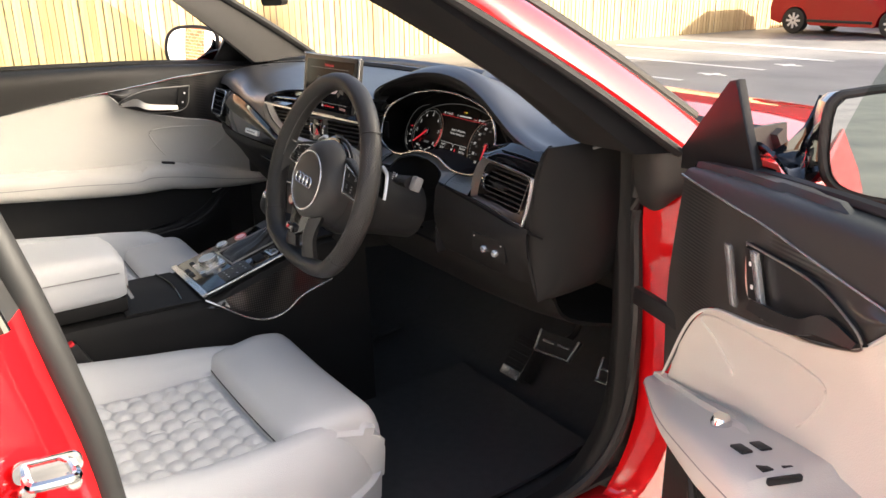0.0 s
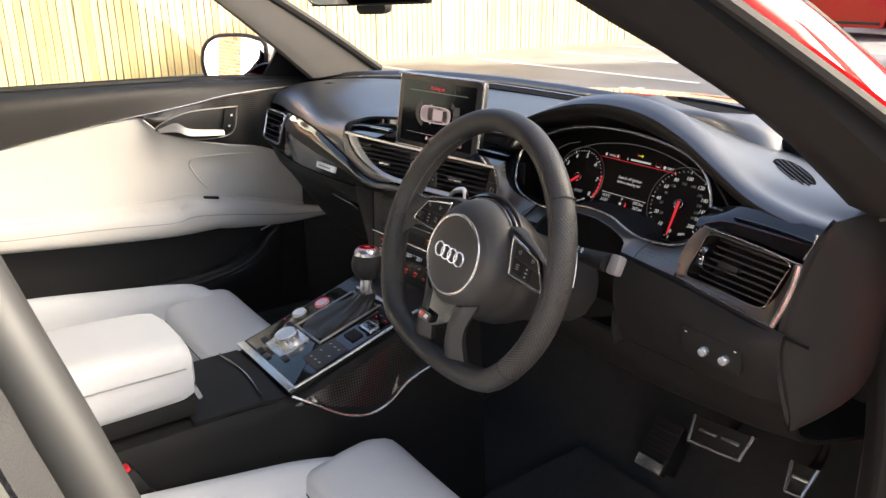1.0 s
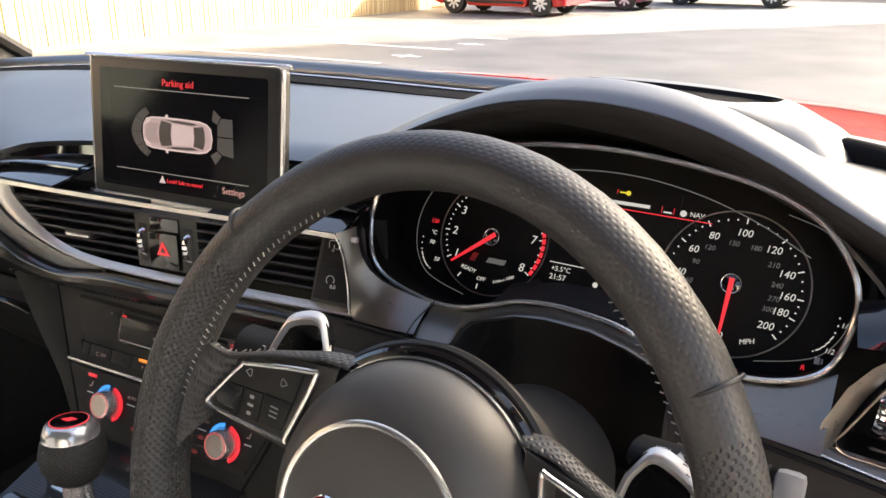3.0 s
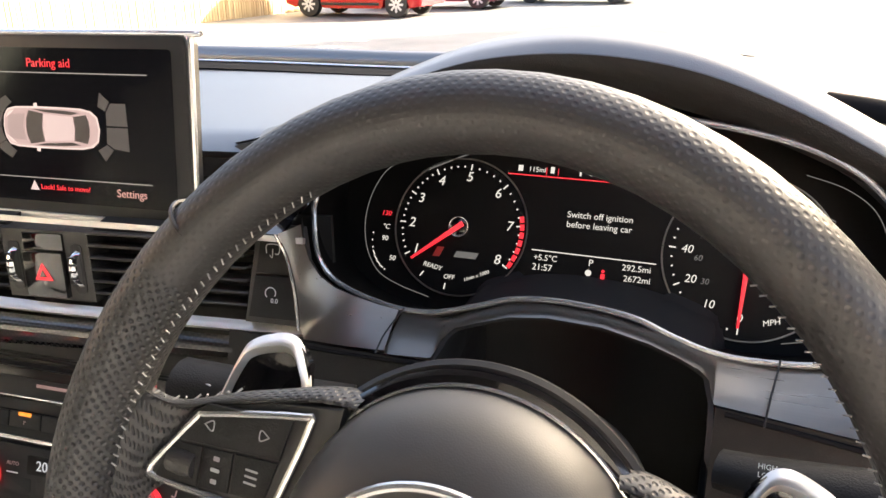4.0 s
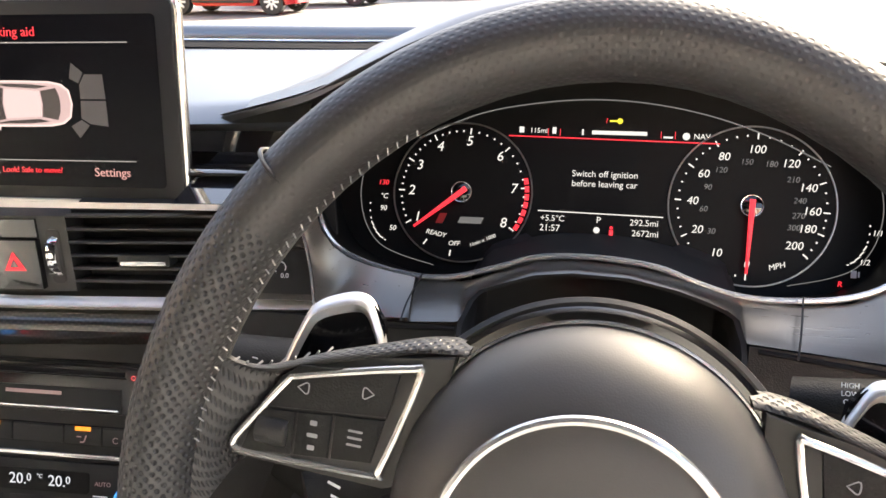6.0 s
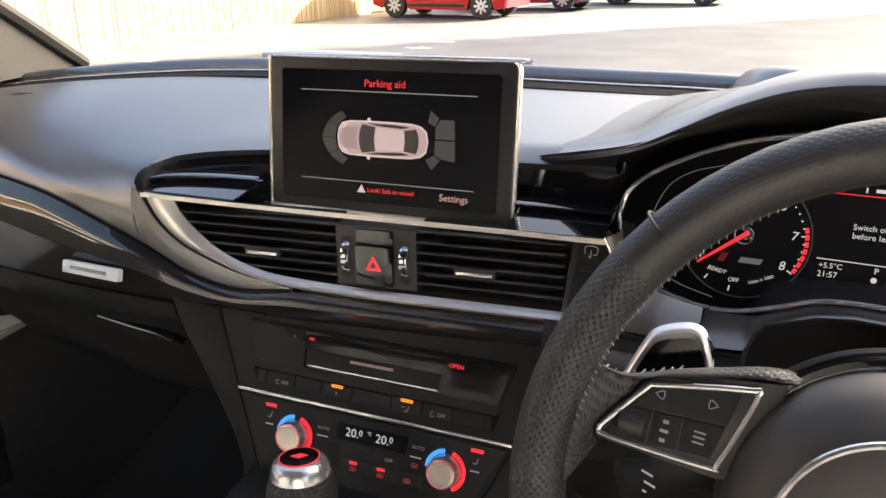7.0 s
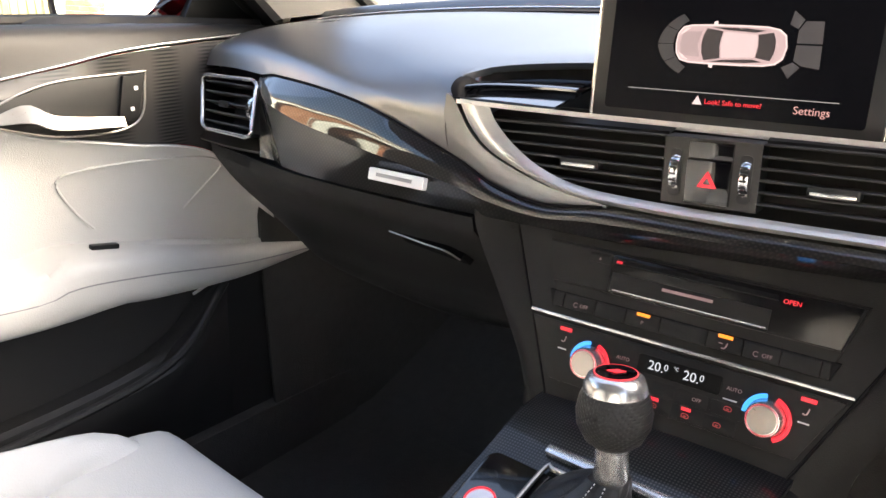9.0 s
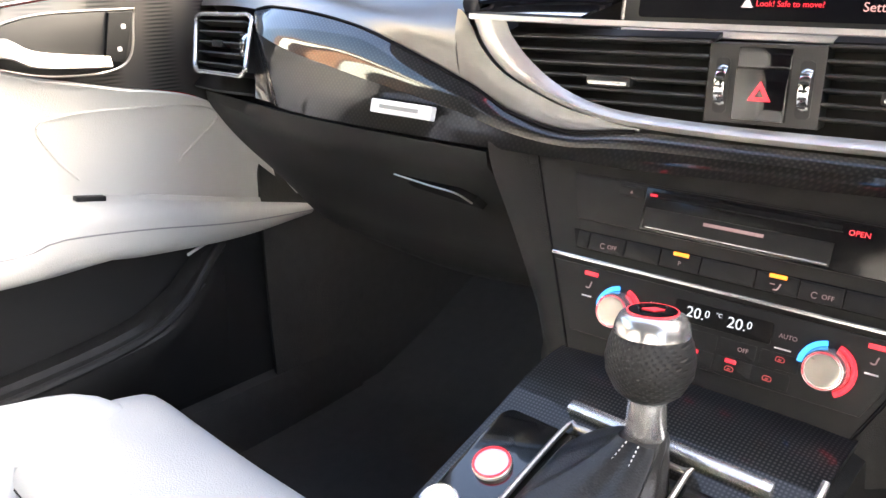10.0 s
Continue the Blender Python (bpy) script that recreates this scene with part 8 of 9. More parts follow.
    # round buttons, rotary controller, touchpad, small switches
    for x, y, ring in ((-0.0855, -0.2015, SATIN), (-0.0745, -0.1610, RED_LED)):
        b = part("round_button", lathe([(0.0135, 0), (0.0135, 0.002), (0.0118, 0.0035), (0.0118, 0.0028), (0, 0.0034)], K(x, y, 0.001), 30), ALU, console, "round satin metal push button")
        part("button_ring", tube([K(x, y, 0.0040) @ Vector((0.0122 * math.cos(t), 0.0122 * math.sin(t), 0)) for t in (k * math.tau / 20 for k in range(20))], 0.0008, 6, closed=True, n=40), ring, b)
    rot = part("rotary_controller", slab(rounded(0.064, 0.058, 0.006), K(-0.022, -0.256), 0.004, 0.001, front=0.004), SATIN, console, "chrome rotary controller on a satin plate")
    part("rotary_knob", lathe([(0.0205, 0), (0.0215, 0.010), (0.0205, 0.0135), (0.0190, 0.0145), (0.0185, 0.0135), (0, 0.0140)], K(-0.023, -0.254, 0.004), 40), SATIN, rot)
    part("rotary_cap", lathe([(0, 0.0135), (0.0175, 0.0135), (0.0170, 0.0148), (0, 0.0150)], K(-0.023, -0.254, 0.004), 36), ALU, rot)
    for dx, dy in ((-0.043, 0.026), (-0.043, -0.022), (0.040, -0.024), (0.004, -0.040), (-0.020, -0.040)):
        part("menu_key", slab(rounded(0.018, 0.010, 0.002), K(-0.022 + dx, -0.256 + dy), 0.003, 0.0008, front=0.0035), HARD, console)
    part("menu_led", box((0.005, 0.0015, 0.0008), K(-0.088, -0.228, 0.0045)), RED_LED, console)
    tp = part("touchpad", slab(rounded(0.052, 0.062, 0.004), K(0.070, -0.232), 0.004, 0.0008, front=0.0035), GREY, console, "grey touchpad with white dots")
    for i, j in itertools.product(range(3), range(3)):
        if (i, j) != (1, 1):
            part("pad_dot", box((0.0045, 0.0010, 0.0004), K(0.070 - 0.014 + 0.014 * i, -0.232 - 0.018 + 0.018 * j, 0.0037, 30)), PRINT, tp)
    for x, y, w, h in ((0.068, -0.178, 0.030, 0.022), (0.068, -0.150, 0.030, 0.022), (0.084, -0.122, 0.018, 0.018)):
        part("console_switch", slab(rounded(w, h, 0.002), K(x, y), 0.004, 0.001, front=0.004), SOFT, console)
    park = part("parking_brake_switch", slab(rounded(0.034, 0.020, 0.002), K(0.074, -0.150), 0.003, 0.001, front=0.0055), SATIN, console, "satin framed parking brake switch")
    part("switch_face", slab(rounded(0.026, 0.013, 0.002), K(0.074, -0.150), 0.003, 0.001, front=0.0065), GLOSS, park)
    for x, y in ((0.086, -0.126), (0.060, -0.128)):
        part("switch_led", box((0.005, 0.0012, 0.0005), K(x, y, 0.0046)), RED_LED, console)
    # shut lid behind
    part("storage_lid", loft([[(-0.098, -0.318, 0.655), (0, -0.318, 0.659), (0.098, -0.318, 0.655)], [(-0.096, -0.38, 0.657), (0, -0.38, 0.662), (0.096, -0.38, 0.657)], [(-0.094, -0.46, 0.657), (0, -0.46, 0.662), (0.094, -0.46, 0.657)]], 14, 10, 0.006, outward=(0, 0, 1)), SOFT, console, "black storage lid")
    part("lid_line", tube([(-0.090, -0.352, 0.660), (0.0, -0.345, 0.6635), (0.085, -0.352, 0.661)], 0.0016, 6), GLOSS, console)
    part("lid_latch", box((0.010, 0.008, 0.034), pose(0.070, -0.446, 0.697, 20, 0, 0), 0.002), SATIN, console, "bright armrest latch")


tunnel()


def selector():
    g = thing("gear_selector", (0.015, -0.112, 0.735), "gear selector with black leather grip and polished metal cap", "gear selector")
    up = Vector((-0.08, 0.10, 1)).normalized()
    m = basis((0.0095, -0.1165, 0.7415), (1, 0, 0.08), up)
    part("shaft", lathe([(0.0105, 0.0), (0.0125, 0.004), (0.0118, 0.028), (0.0135, 0.034)], m, 28), SATIN, g, "brushed metal shaft")
    part("grip", lathe([(0.0140, 0.032), (0.0205, 0.037), (0.0262, 0.048), (0.0272, 0.058), (0.0250, 0.068), (0.0225, 0.0735)], m, 36), RIM, g, "perforated black leather grip")
    cap = part("cap", lathe([(0.0228, 0.0730), (0.0222, 0.0780), (0.0195, 0.0838), (0.0160, 0.0858), (0.0, 0.0862)], m, 36), SATIN, g, "polished metal cap")
    part("cap_inlay", lathe([(0, 0.0858), (0.0150, 0.0858), (0.0145, 0.0868), (0, 0.0872)], m, 32), GLOSS, cap)
    part("cap_ring", tube([m @ Vector((0.0150 * math.cos(t), 0.0150 * math.sin(t), 0.0864)) for t in (k * math.tau / 20 for k in range(20))], 0.0005, 6, closed=True, n=44), RED_INK, cap, "thin red ring")
    part("cap_mark", slab([(-0.006, -0.003), (-0.001, 0.0035), (0.006, 0.0035), (0.002, -0.003)], m, 0.0004, front=0.0876), RED_INK, cap, "red slanted mark")


selector()


def armrest():
    a = part("armrest_base", box((0.160, 0.34, 0.03), pose(0, -0.62, 0.675), 0.006), SOFT, console)
    rows = []
    for y, w, z0, z1 in ((-0.442, 0.062, 0.700, 0.748), (-0.450, 0.078, 0.688, 0.768), (-0.48, 0.084, 0.684, 0.778), (-0.60, 0.086, 0.684, 0.784), (-0.75, 0.086, 0.684, 0.784), (-0.80, 0.080, 0.690, 0.776)):
        rows.append([(x * w, y, z0 + (z1 - z0) * (v + 1) / 2) for x, v in ((-0.8, -1), (-1, -0.7), (-1.02, 0.2), (-0.95, 0.8), (-0.7, 1), (0, 1.06), (0.7, 1), (0.95, 0.8), (1.02, 0.2), (1, -0.7), (0.8, -1), (0, -1))])
    part("armrest_pad", loft(rows, 36, 20, 0, closed=True), SEAT, a, "padded pale grey leather armrest")
    part("seam", tube([(0.0885, -0.46, 0.742), (0.0895, -0.60, 0.744), (0.0895, -0.78, 0.744)], 0.0012, 6), DIMPRINT, a)


armrest()


def pedals():
    def pad(name, x, z, w, h, label, strips):
        p = thing(name, (x, 0.36, z - h / 2), label, "pedal", "pedals")
        m = basis((x, 0.352, z), (1, 0.02, 0.10), (0, -0.80, 0.60))
        part("plate", slab([(-w / 2, h / 2), (w / 2, h / 2), (w / 2 - 0.012, -h / 2), (-w / 2 + 0.004, -h / 2)], m, 0.012, 0.002), RUBBER, p)
        corners = [m @ Vector((x_, y_, 0.001)) for x_, y_ in ((-w / 2, h / 2), (-w / 2 + 0.006, -h / 2), (w / 2 - 0.010, -h / 2), (w / 2, h / 2))]
        part("rim", join(*[tube([a, b], 0.0036, 8, n=2) for a, b in zip(corners, corners[1:])]), SATIN, p, "polished metal pedal edge")
        for k in range(strips):
            part("grip_strip", box((w * 0.62 / strips, 0.007, 0.004), m @ pose((k - (strips - 1) / 2) * w * 0.38, 0.002, 0.001), 0.0015), SATIN, p)
        part("arm", tube([m @ Vector((0, h * 0.2, -0.012)), m @ Vector((0, h * 0.9, -0.04)), m @ Vector((0, h * 2.6, -0.04))], 0.009, 8), HARD, p)

    pad("brake_pedal", 0.418, 0.487, 0.118, 0.048, "brake pedal of black rubber with polished metal edge", 2)
    pad("accelerator_pedal", 0.572, 0.488, 0.044, 0.050, "accelerator pedal with polished metal edge", 1)
    f = thing("footrest", (0.292, 0.36, 0.34), "ribbed driver's footrest with metal strips", "footrest", "pedals")
    m = basis((0.292, 0.352, 0.407), (1, 0, 0.02), (0, -0.80, 0.60))
    part("plate", slab(rounded(0.066, 0.104, 0.006), m, 0.016, 0.003), RUBBER, f)
    for k in range(4):
        part("grip_strip", box((0.056, 0.008, 0.004), m @ pose(0, 0.034 - 0.020 * k, 0.001), 0.0015), HARD, f)
    part("foot_strip", box((0.060, 0.022, 0.004), m @ pose(0, -0.040, 0.001), 0.0015), SATIN, f)
    part("mount", box((0.060, 0.09, 0.04), m @ pose(0, 0, -0.035), 0.004), HARD, f)


pedals()


def mats():
    for s in (-1, 1):
        bm = loft([[(s * 0.36 - 0.22, 0.30, 0.345), (s * 0.36 + 0.22, 0.30, 0.345)], [(s * 0.36 - 0.23, 0.1, 0.331), (s * 0.36 + 0.23, 0.1, 0.331)], [(s * 0.36 - 0.22, -0.26, 0.330), (s * 0.36 + 0.22, -0.26, 0.330)]], 8, 12, 0.008, outward=(0, 0, 1))
        tagged(part("floor_mat", bm, CARPET), "black carpet floor mat on the cabin floor", "floor mat", "floor mats")


mats()


# ---- seats ----
def seat(name, xc, label, ahead=0.0, full=0.0):
    s = thing(name, (xc, -0.45, 0.33), label, "seat", "front seats")

    def at(x, y, z):
        return (xc + x, y + ahead, z)

    # outer cushion with raised side bolsters
    rows = []
    for y, crest, inner, floor_, w in ((-0.185, 0.505, 0.490, 0.485, 0.165), (-0.215, 0.552, 0.535, 0.520, 0.190), (-0.26, 0.578, 0.550, 0.530, 0.213), (-0.34, 0.590, 0.553, 0.532, 0.238), (-0.46, 0.600, 0.553, 0.532, 0.255), (-0.58, 0.616, 0.556, 0.535, 0.262), (-0.70, 0.645, 0.572, 0.540, 0.262), (-0.76, 0.655, 0.588, 0.560, 0.256)):
        lift = full * max(0.0, min(1.0, (-0.19 - y) / 0.04, (y + 0.76) / 0.2))
        rows.append([at(x, y, z) for x, z in ((-w, 0.40), (-w - 0.006, 0.47 + lift * 0.5), (-w + 0.004, crest - 0.045 + lift), (-w + 0.028, crest - 0.008 + lift), (-w + 0.050, crest + lift), (-w + 0.078, crest - 0.018 + lift * 0.8), (-0.150, inner), (-0.08, floor_), (0, floor_), (0.08, floor_), (0.150, inner), (w - 0.078, crest - 0.018), (w - 0.050, crest), (w - 0.028, crest - 0.008), (w - 0.004, crest - 0.045), (w + 0.006, 0.47), (w, 0.40))])
    part("cushion", loft(rows, 72, 30, 0.01, outward=(0, 0, 1)), SEAT, s, "pale grey leather cushion with raised bolsters")
    # quilted centre: honeycomb of small pillows
    bm = bmesh.new()
    nx, ny = 84, 96
    x0, x1, y0, y1 = -0.150, 0.150, -0.70, -0.347
    grid = []
    pitch = 0.036
    for j in range(ny + 1):
        row = []
        for i in range(nx + 1):
            x, y = x0 + (x1 - x0) * i / nx, y0 + (y1 - y0) * j / ny
            best, second = 9.0, 9.0
            r0 = round(y / (pitch * 0.866))
            for rr in (r0 - 1, r0, r0 + 1):
                off = pitch * 0.5 * (rr % 2)
                c0 = round((x - off) / pitch)
                for cc in (c0 - 1, c0, c0 + 1):
                    d = math.hypot(x - cc * pitch - off, y - rr * pitch * 0.866)
                    if d < best:
                        best, second = d, best
                    elif d < second:
                        second = d
            puff = min(1.0, (second - best) / (pitch * 0.55)) ** 0.6
            if abs(x) < 0.004:
                puff *= abs(x) / 0.004
            edge = min(1, (0.150 - abs(x)) / 0.02, (y1 - y) / 0.02)
            base = 0.545 + 0.45 * max(0, abs(x) - 0.085) ** 1.4 * 0.9 + 0.02 * max(0, (-0.5 - y) / 0.2)
            row.append(bm.verts.new(at(x, y, base + 0.0110 * puff * max(0, edge) + 0.004 * max(0, edge))))
        grid.append(row)
    for a, b in zip(grid, grid[1:]):
        for i in range(nx):
            bm.faces.new((a[i], a[i + 1], b[i + 1], b[i]))
    part("quilted_panel", bm, SEAT, s, "honeycomb quilted centre panel", angle=80)
    # thigh extension
    rows = []
    for y, z, w, lo in ((-0.352, 0.548, 0.172, 0.50), (-0.346, 0.576, 0.178, 0.50), (-0.325, 0.590, 0.184, 0.50), (-0.26, 0.599, 0.188, 0.48), (-0.214, 0.596, 0.186, 0.46), (-0.190, 0.580, 0.180, 0.45), (-0.176, 0.545, 0.172, 0.44), (-0.174, 0.495, 0.164, 0.43)):
        rows.append([at(x * w, y, z + dz) if dz > -0.05 else at(x * w, y, lo) for x, dz in ((-0.96, -1), (-1.0, -0.030), (-0.97, -0.008), (-0.88, 0.0), (-0.5, -0.002), (0, -0.004), (0.5, -0.002), (0.88, 0.0), (0.97, -0.008), (1.0, -0.030), (0.96, -1))])
    part("thigh_rest", loft(rows, 44, 26, 0.008, outward=(0, 0, 1)), SEAT, s, "smooth leather thigh rest")
    part("thigh_seam", tube([at(-0.17, -0.3485, 0.560), at(-0.1, -0.3490, 0.556), at(0, -0.3490, 0.554), at(0.1, -0.3490, 0.556), at(0.17, -0.3485, 0.560)], 0.0026, 6), RUBBER, s)
    # side valance and base
    for d in (-1, 1):
        part("side_valance", loft([[at(d * 0.196, -0.245, 0.44), at(d * 0.232, -0.34, 0.45), at(d * 0.253, -0.5, 0.46), at(d * 0.256, -0.76, 0.49)], [at(d * 0.192, -0.25, 0.41), at(d * 0.229, -0.34, 0.40), at(d * 0.253, -0.5, 0.39), at(d * 0.256, -0.76, 0.40)], [at(d * 0.180, -0.26, 0.37), at(d * 0.218, -0.35, 0.36), at(d * 0.242, -0.5, 0.35), at(d * 0.244, -0.76, 0.36)]], 14, 8, 0.008, outward=(d, 0, 0)), SEAT, s)
        part("rail", box((0.03, 0.44, 0.03), pose(xc + d * 0.17, -0.48, 0.335), 0.004), HARD, s)
    part("seat_pan", box((0.40, 0.44, 0.06), pose(xc, -0.50, 0.385), 0.01), HARD, s)
    # backrest
    rows = []
    for f, w in ((0.0, 0.25), (0.15, 0.265), (0.4, 0.265), (0.65, 0.25), (0.82, 0.20), (0.95, 0.15), (1.0, 0.11)):
        y, z = -0.735 - 0.20 * f, 0.60 + 0.66 * f
        b = 0.05 * (1 - f * 0.9)
        rows.append([at(x * w, y + dy * b - (0.09 if back else 0), z) for x, dy, back in ((-1, 0.2, 1), (-1.02, 0.6, 0), (-0.93, 1.2, 0), (-0.72, 0.7, 0), (-0.4, 0, 0), (0, 0, 0), (0.4, 0, 0), (0.72, 0.7, 0), (0.93, 1.2, 0), (1.02, 0.6, 0), (1, 0.2, 1), (0, 0, 1))])
    part("backrest", loft(rows, 44, 26, 0, closed=True), SEAT, s, "pale grey leather sports backrest")
    return s


seat("driver_seat", 0.376, "pale grey leather sports seat with honeycomb quilting, driver's")
seat("passenger_seat", -0.362, "pale grey leather sports seat with honeycomb quilting, passenger's", 0.028, 0.036)


def buckle():
    b = thing("seat_belt_buckle", (0.12, -0.57, 0.54), "black seat belt buckle with red release button", "buckle")
    m = pose(0.124, -0.565, 0.598, 25, 0, 0)
    part("buckle_body", box((0.022, 0.05, 0.075), m, 0.005), HARD, b)
    part("release_button", box((0.016, 0.034, 0.010), m @ pose(0, 0.004, 0.038), 0.003), principled("red_button", (0.65, 0.02, 0.03), 0.4, var=0), b, "red release button")
    part("stem", box((0.012, 0.02, 0.06), m @ pose(0, 0, -0.06), 0.002), HARD, b)


buckle()


# ---- doors: s runs back from the hinge, w into the cabin, z up ----
def domed(outline, m, radius):
    """A thin glass over an outline, bulging as a sphere of the given radius."""
    bm = bmesh.new()
    rings = []
    for k in range(1, 9):
        f = k / 8
        rings.append([bm.verts.new(m @ Vector((x * f, y * f, -(x * x + y * y) * f * f / (2 * radius)))) for x, y in outline])
    centre = bm.verts.new(m @ Vector((0, 0, 0)))
    rings.append([bm.verts.new(m @ Vector((x, y, -(x * x + y * y) / (2 * radius) - 0.003))) for x, y in outline])
    n = len(outline)
    for i in range(n):
        j = (i + 1) % n
        bm.faces.new((centre, rings[0][i], rings[0][j]))
        for a, b in zip(rings, rings[1:]):
            bm.faces.new((a[i], b[i], b[j], a[j]))
    bm.faces.new(rings[-1])
    return bm


def car_door(name, hinge, along, inward, label, control):
    h, d, n = Vector(hinge), Vector(along).normalized(), Vector(inward).normalized()
    door = thing(name, (h + d * 0.5) + Vector((0, 0, 0.33)), label, "car door", "front doors")

    def T(s, w, z):
        return h + d * s + n * w + Vector((0, 0, z))

    def C(pts):
        return [T(*p) for p in pts]

    # skin outside
    part("skin", loft([C([(0.0, -0.10, 0.33), (0.5, -0.105, 0.33), (1.02, -0.10, 0.34)]), C([(0.0, -0.13, 0.60), (0.5, -0.135, 0.60), (1.02, -0.13, 0.60)]), C([(0.0, -0.115, 0.85), (0.5, -0.12, 0.86), (1.02, -0.115, 0.88)]), C([(0.02, -0.07, 0.995), (0.5, -0.06, 1.018), (1.0, -0.06, 1.03)])], 14, 16, 0.008, outward=-n), PAINT, door, "glossy red outer skin")
    part("front_edge", loft([C([(0.0, -0.095, 0.34), (0.0, -0.12, 0.60), (0.0, -0.105, 0.85), (0.02, -0.065, 0.985)]), C([(0.03, -0.01, 0.36), (0.02, -0.02, 0.60), (0.02, -0.01, 0.85), (0.03, -0.02, 0.985)])], 14, 5, 0.006, outward=-d), PAINT, door)
    # upper pad, chrome line
    belt = [(0.018, -0.02, 1.012), (0.14, -0.02, 1.024), (0.35, -0.02, 1.034), (0.67, -0.02, 1.040), (1.0, -0.02, 1.042)]
    line = [(0.022, 0.030, 1.008), (0.126, 0.036, 1.005), (0.23, 0.036, 0.999), (0.30, 0.032, 0.988), (0.40, 0.026, 0.974), (0.485, 0.020, 0.964), (0.605, 0.014, 0.946), (0.72, 0.010, 0.926), (1.0, 0.004, 0.880)]
    mid = [(a, 0.018, z) for a, z in ((0.02, 1.016), (0.14, 1.024), (0.35, 1.028), (0.67, 1.018), (1.0, 1.012))]
    if not control:
        belt[0], line[0], mid[0] = (0.0, -0.02, 1.012), (0.0, 0.030, 1.008), (0.0, 0.018, 1.016)
    part("upper_pad", loft([C(belt), C(mid), C(line)], 30, 10, 0.008, outward=n), GREY, door, "dark grey padded door top")
    part("belt_trim", tube(C([(s, -0.030, z + 0.002) for s, w, z in belt]), 0.009, 8, n=40), RUBBER, door)
    part("bright_line", tube(C([(s, w + 0.003, z) for s, w, z in line]), 0.0015, 6, n=60), SATIN, door, "bright metal line")
    # carbon fibre panel with the handle recess
    cf_top = [(0.022, 0.028, 1.004), (0.126, 0.034, 1.000), (0.23, 0.034, 0.994), (0.30, 0.030, 0.984), (0.36, 0.028, 0.977), (0.425, 0.024, 0.969)]
    cf_bot = [(0.012, 0.028, 0.705), (0.105, 0.034, 0.845), (0.24, 0.034, 0.884), (0.33, 0.030, 0.905), (0.385, 0.028, 0.926), (0.425, 0.024, 0.964)]
    if not control:
        cf_top[0], cf_bot[0] = (-0.02, 0.030, 1.004), (-0.02, 0.030, 0.70)
    part("carbon_panel", loft([C(cf_top), C([((a[0] + b[0]) / 2, 0.036, (a[2] + b[2]) / 2) for a, b in zip(cf_top, cf_bot)]), C(cf_bot)], 30, 12, 0.006, outward=n), RIBBED, door, "ribbed carbon fibre door panel")
    part("panel_edge", tube(C([(s, w + 0.002, z - 0.003) for s, w, z in cf_bot]), 0.0022, 6, n=40), DOORTRIM, door)
    hm = Matrix((d, Vector((0, 0, 1)), n)).transposed().to_4x4()
    hm.translation = T(0.30, 0.040, 0.940)
    if hm.determinant() < 0:
        hm = hm @ Matrix.Diagonal((-1, 1, 1, 1))
        f = -1
    else:
        f = 1

    def L(pts):
        return [(f * x, y) for x, y in pts]

    rec = [(-0.095, 0.032), (0.02, 0.030), (0.085, 0.012), (0.105, -0.004), (0.085, -0.016), (0.01, -0.036), (-0.075, -0.030)]
    part("handle_recess", slab(L(rec), hm, 0.006, 0.001, front=0.002), HARD, door, "dark handle recess")
    part("recess_edge", tube([hm @ Vector((x, y, 0.003)) for x, y in L(rec)], 0.0014, 6, closed=True, n=80), TRIMALU, door)
    part("door_handle", loft([[hm @ Vector((x, y, z)) for x, y, z in ((f * 0.100, -0.002, 0.006), (f * 0.06, 0.010, 0.014), (f * 0.03, -0.006, 0.022), (f * -0.05, -0.018, 0.020))], [hm @ Vector((x, y, z)) for x, y, z in ((f * 0.096, -0.010, 0.008), (f * 0.06, -0.010, 0.020), (f * 0.03, -0.022, 0.026), (f * -0.05, -0.029, 0.024))]], 18, 6, 0.006, outward=n), HARD if control else TRIMALU, door, "dark door pull" if control else "chrome door pull")
    lk = part("lock_switch", slab(L([(-0.092, 0.029), (-0.062, 0.029), (-0.050, -0.024), (-0.074, -0.027)]), hm, 0.006, 0.0012, front=0.007), SOFT, door, "lock rocker switch")
    for x, y in ((-0.077, 0.013), (-0.069, -0.012)):
        part("lock_print", slab(rounded(0.005, 0.005, 0.001, 2), hm @ Matrix.Translation((f * x, y, 0)), 0.0004, front=0.0074), PRINT, lk)
    for a, b in (((-0.121, 0.022), (-0.098, -0.046)), ((-0.068, 0.030), (-0.040, -0.038))) if control else ():
        bm = slab(L([(a[0] - 0.007, a[1]), (a[0] + 0.004, a[1]), (b[0] + 0.006, b[1]), (b[0] - 0.004, b[1])]), hm, 0.006, 0.0015, front=0.012)
        part("lock_bar", bm, SATIN, door, "satin metal bar beside the lock switch")
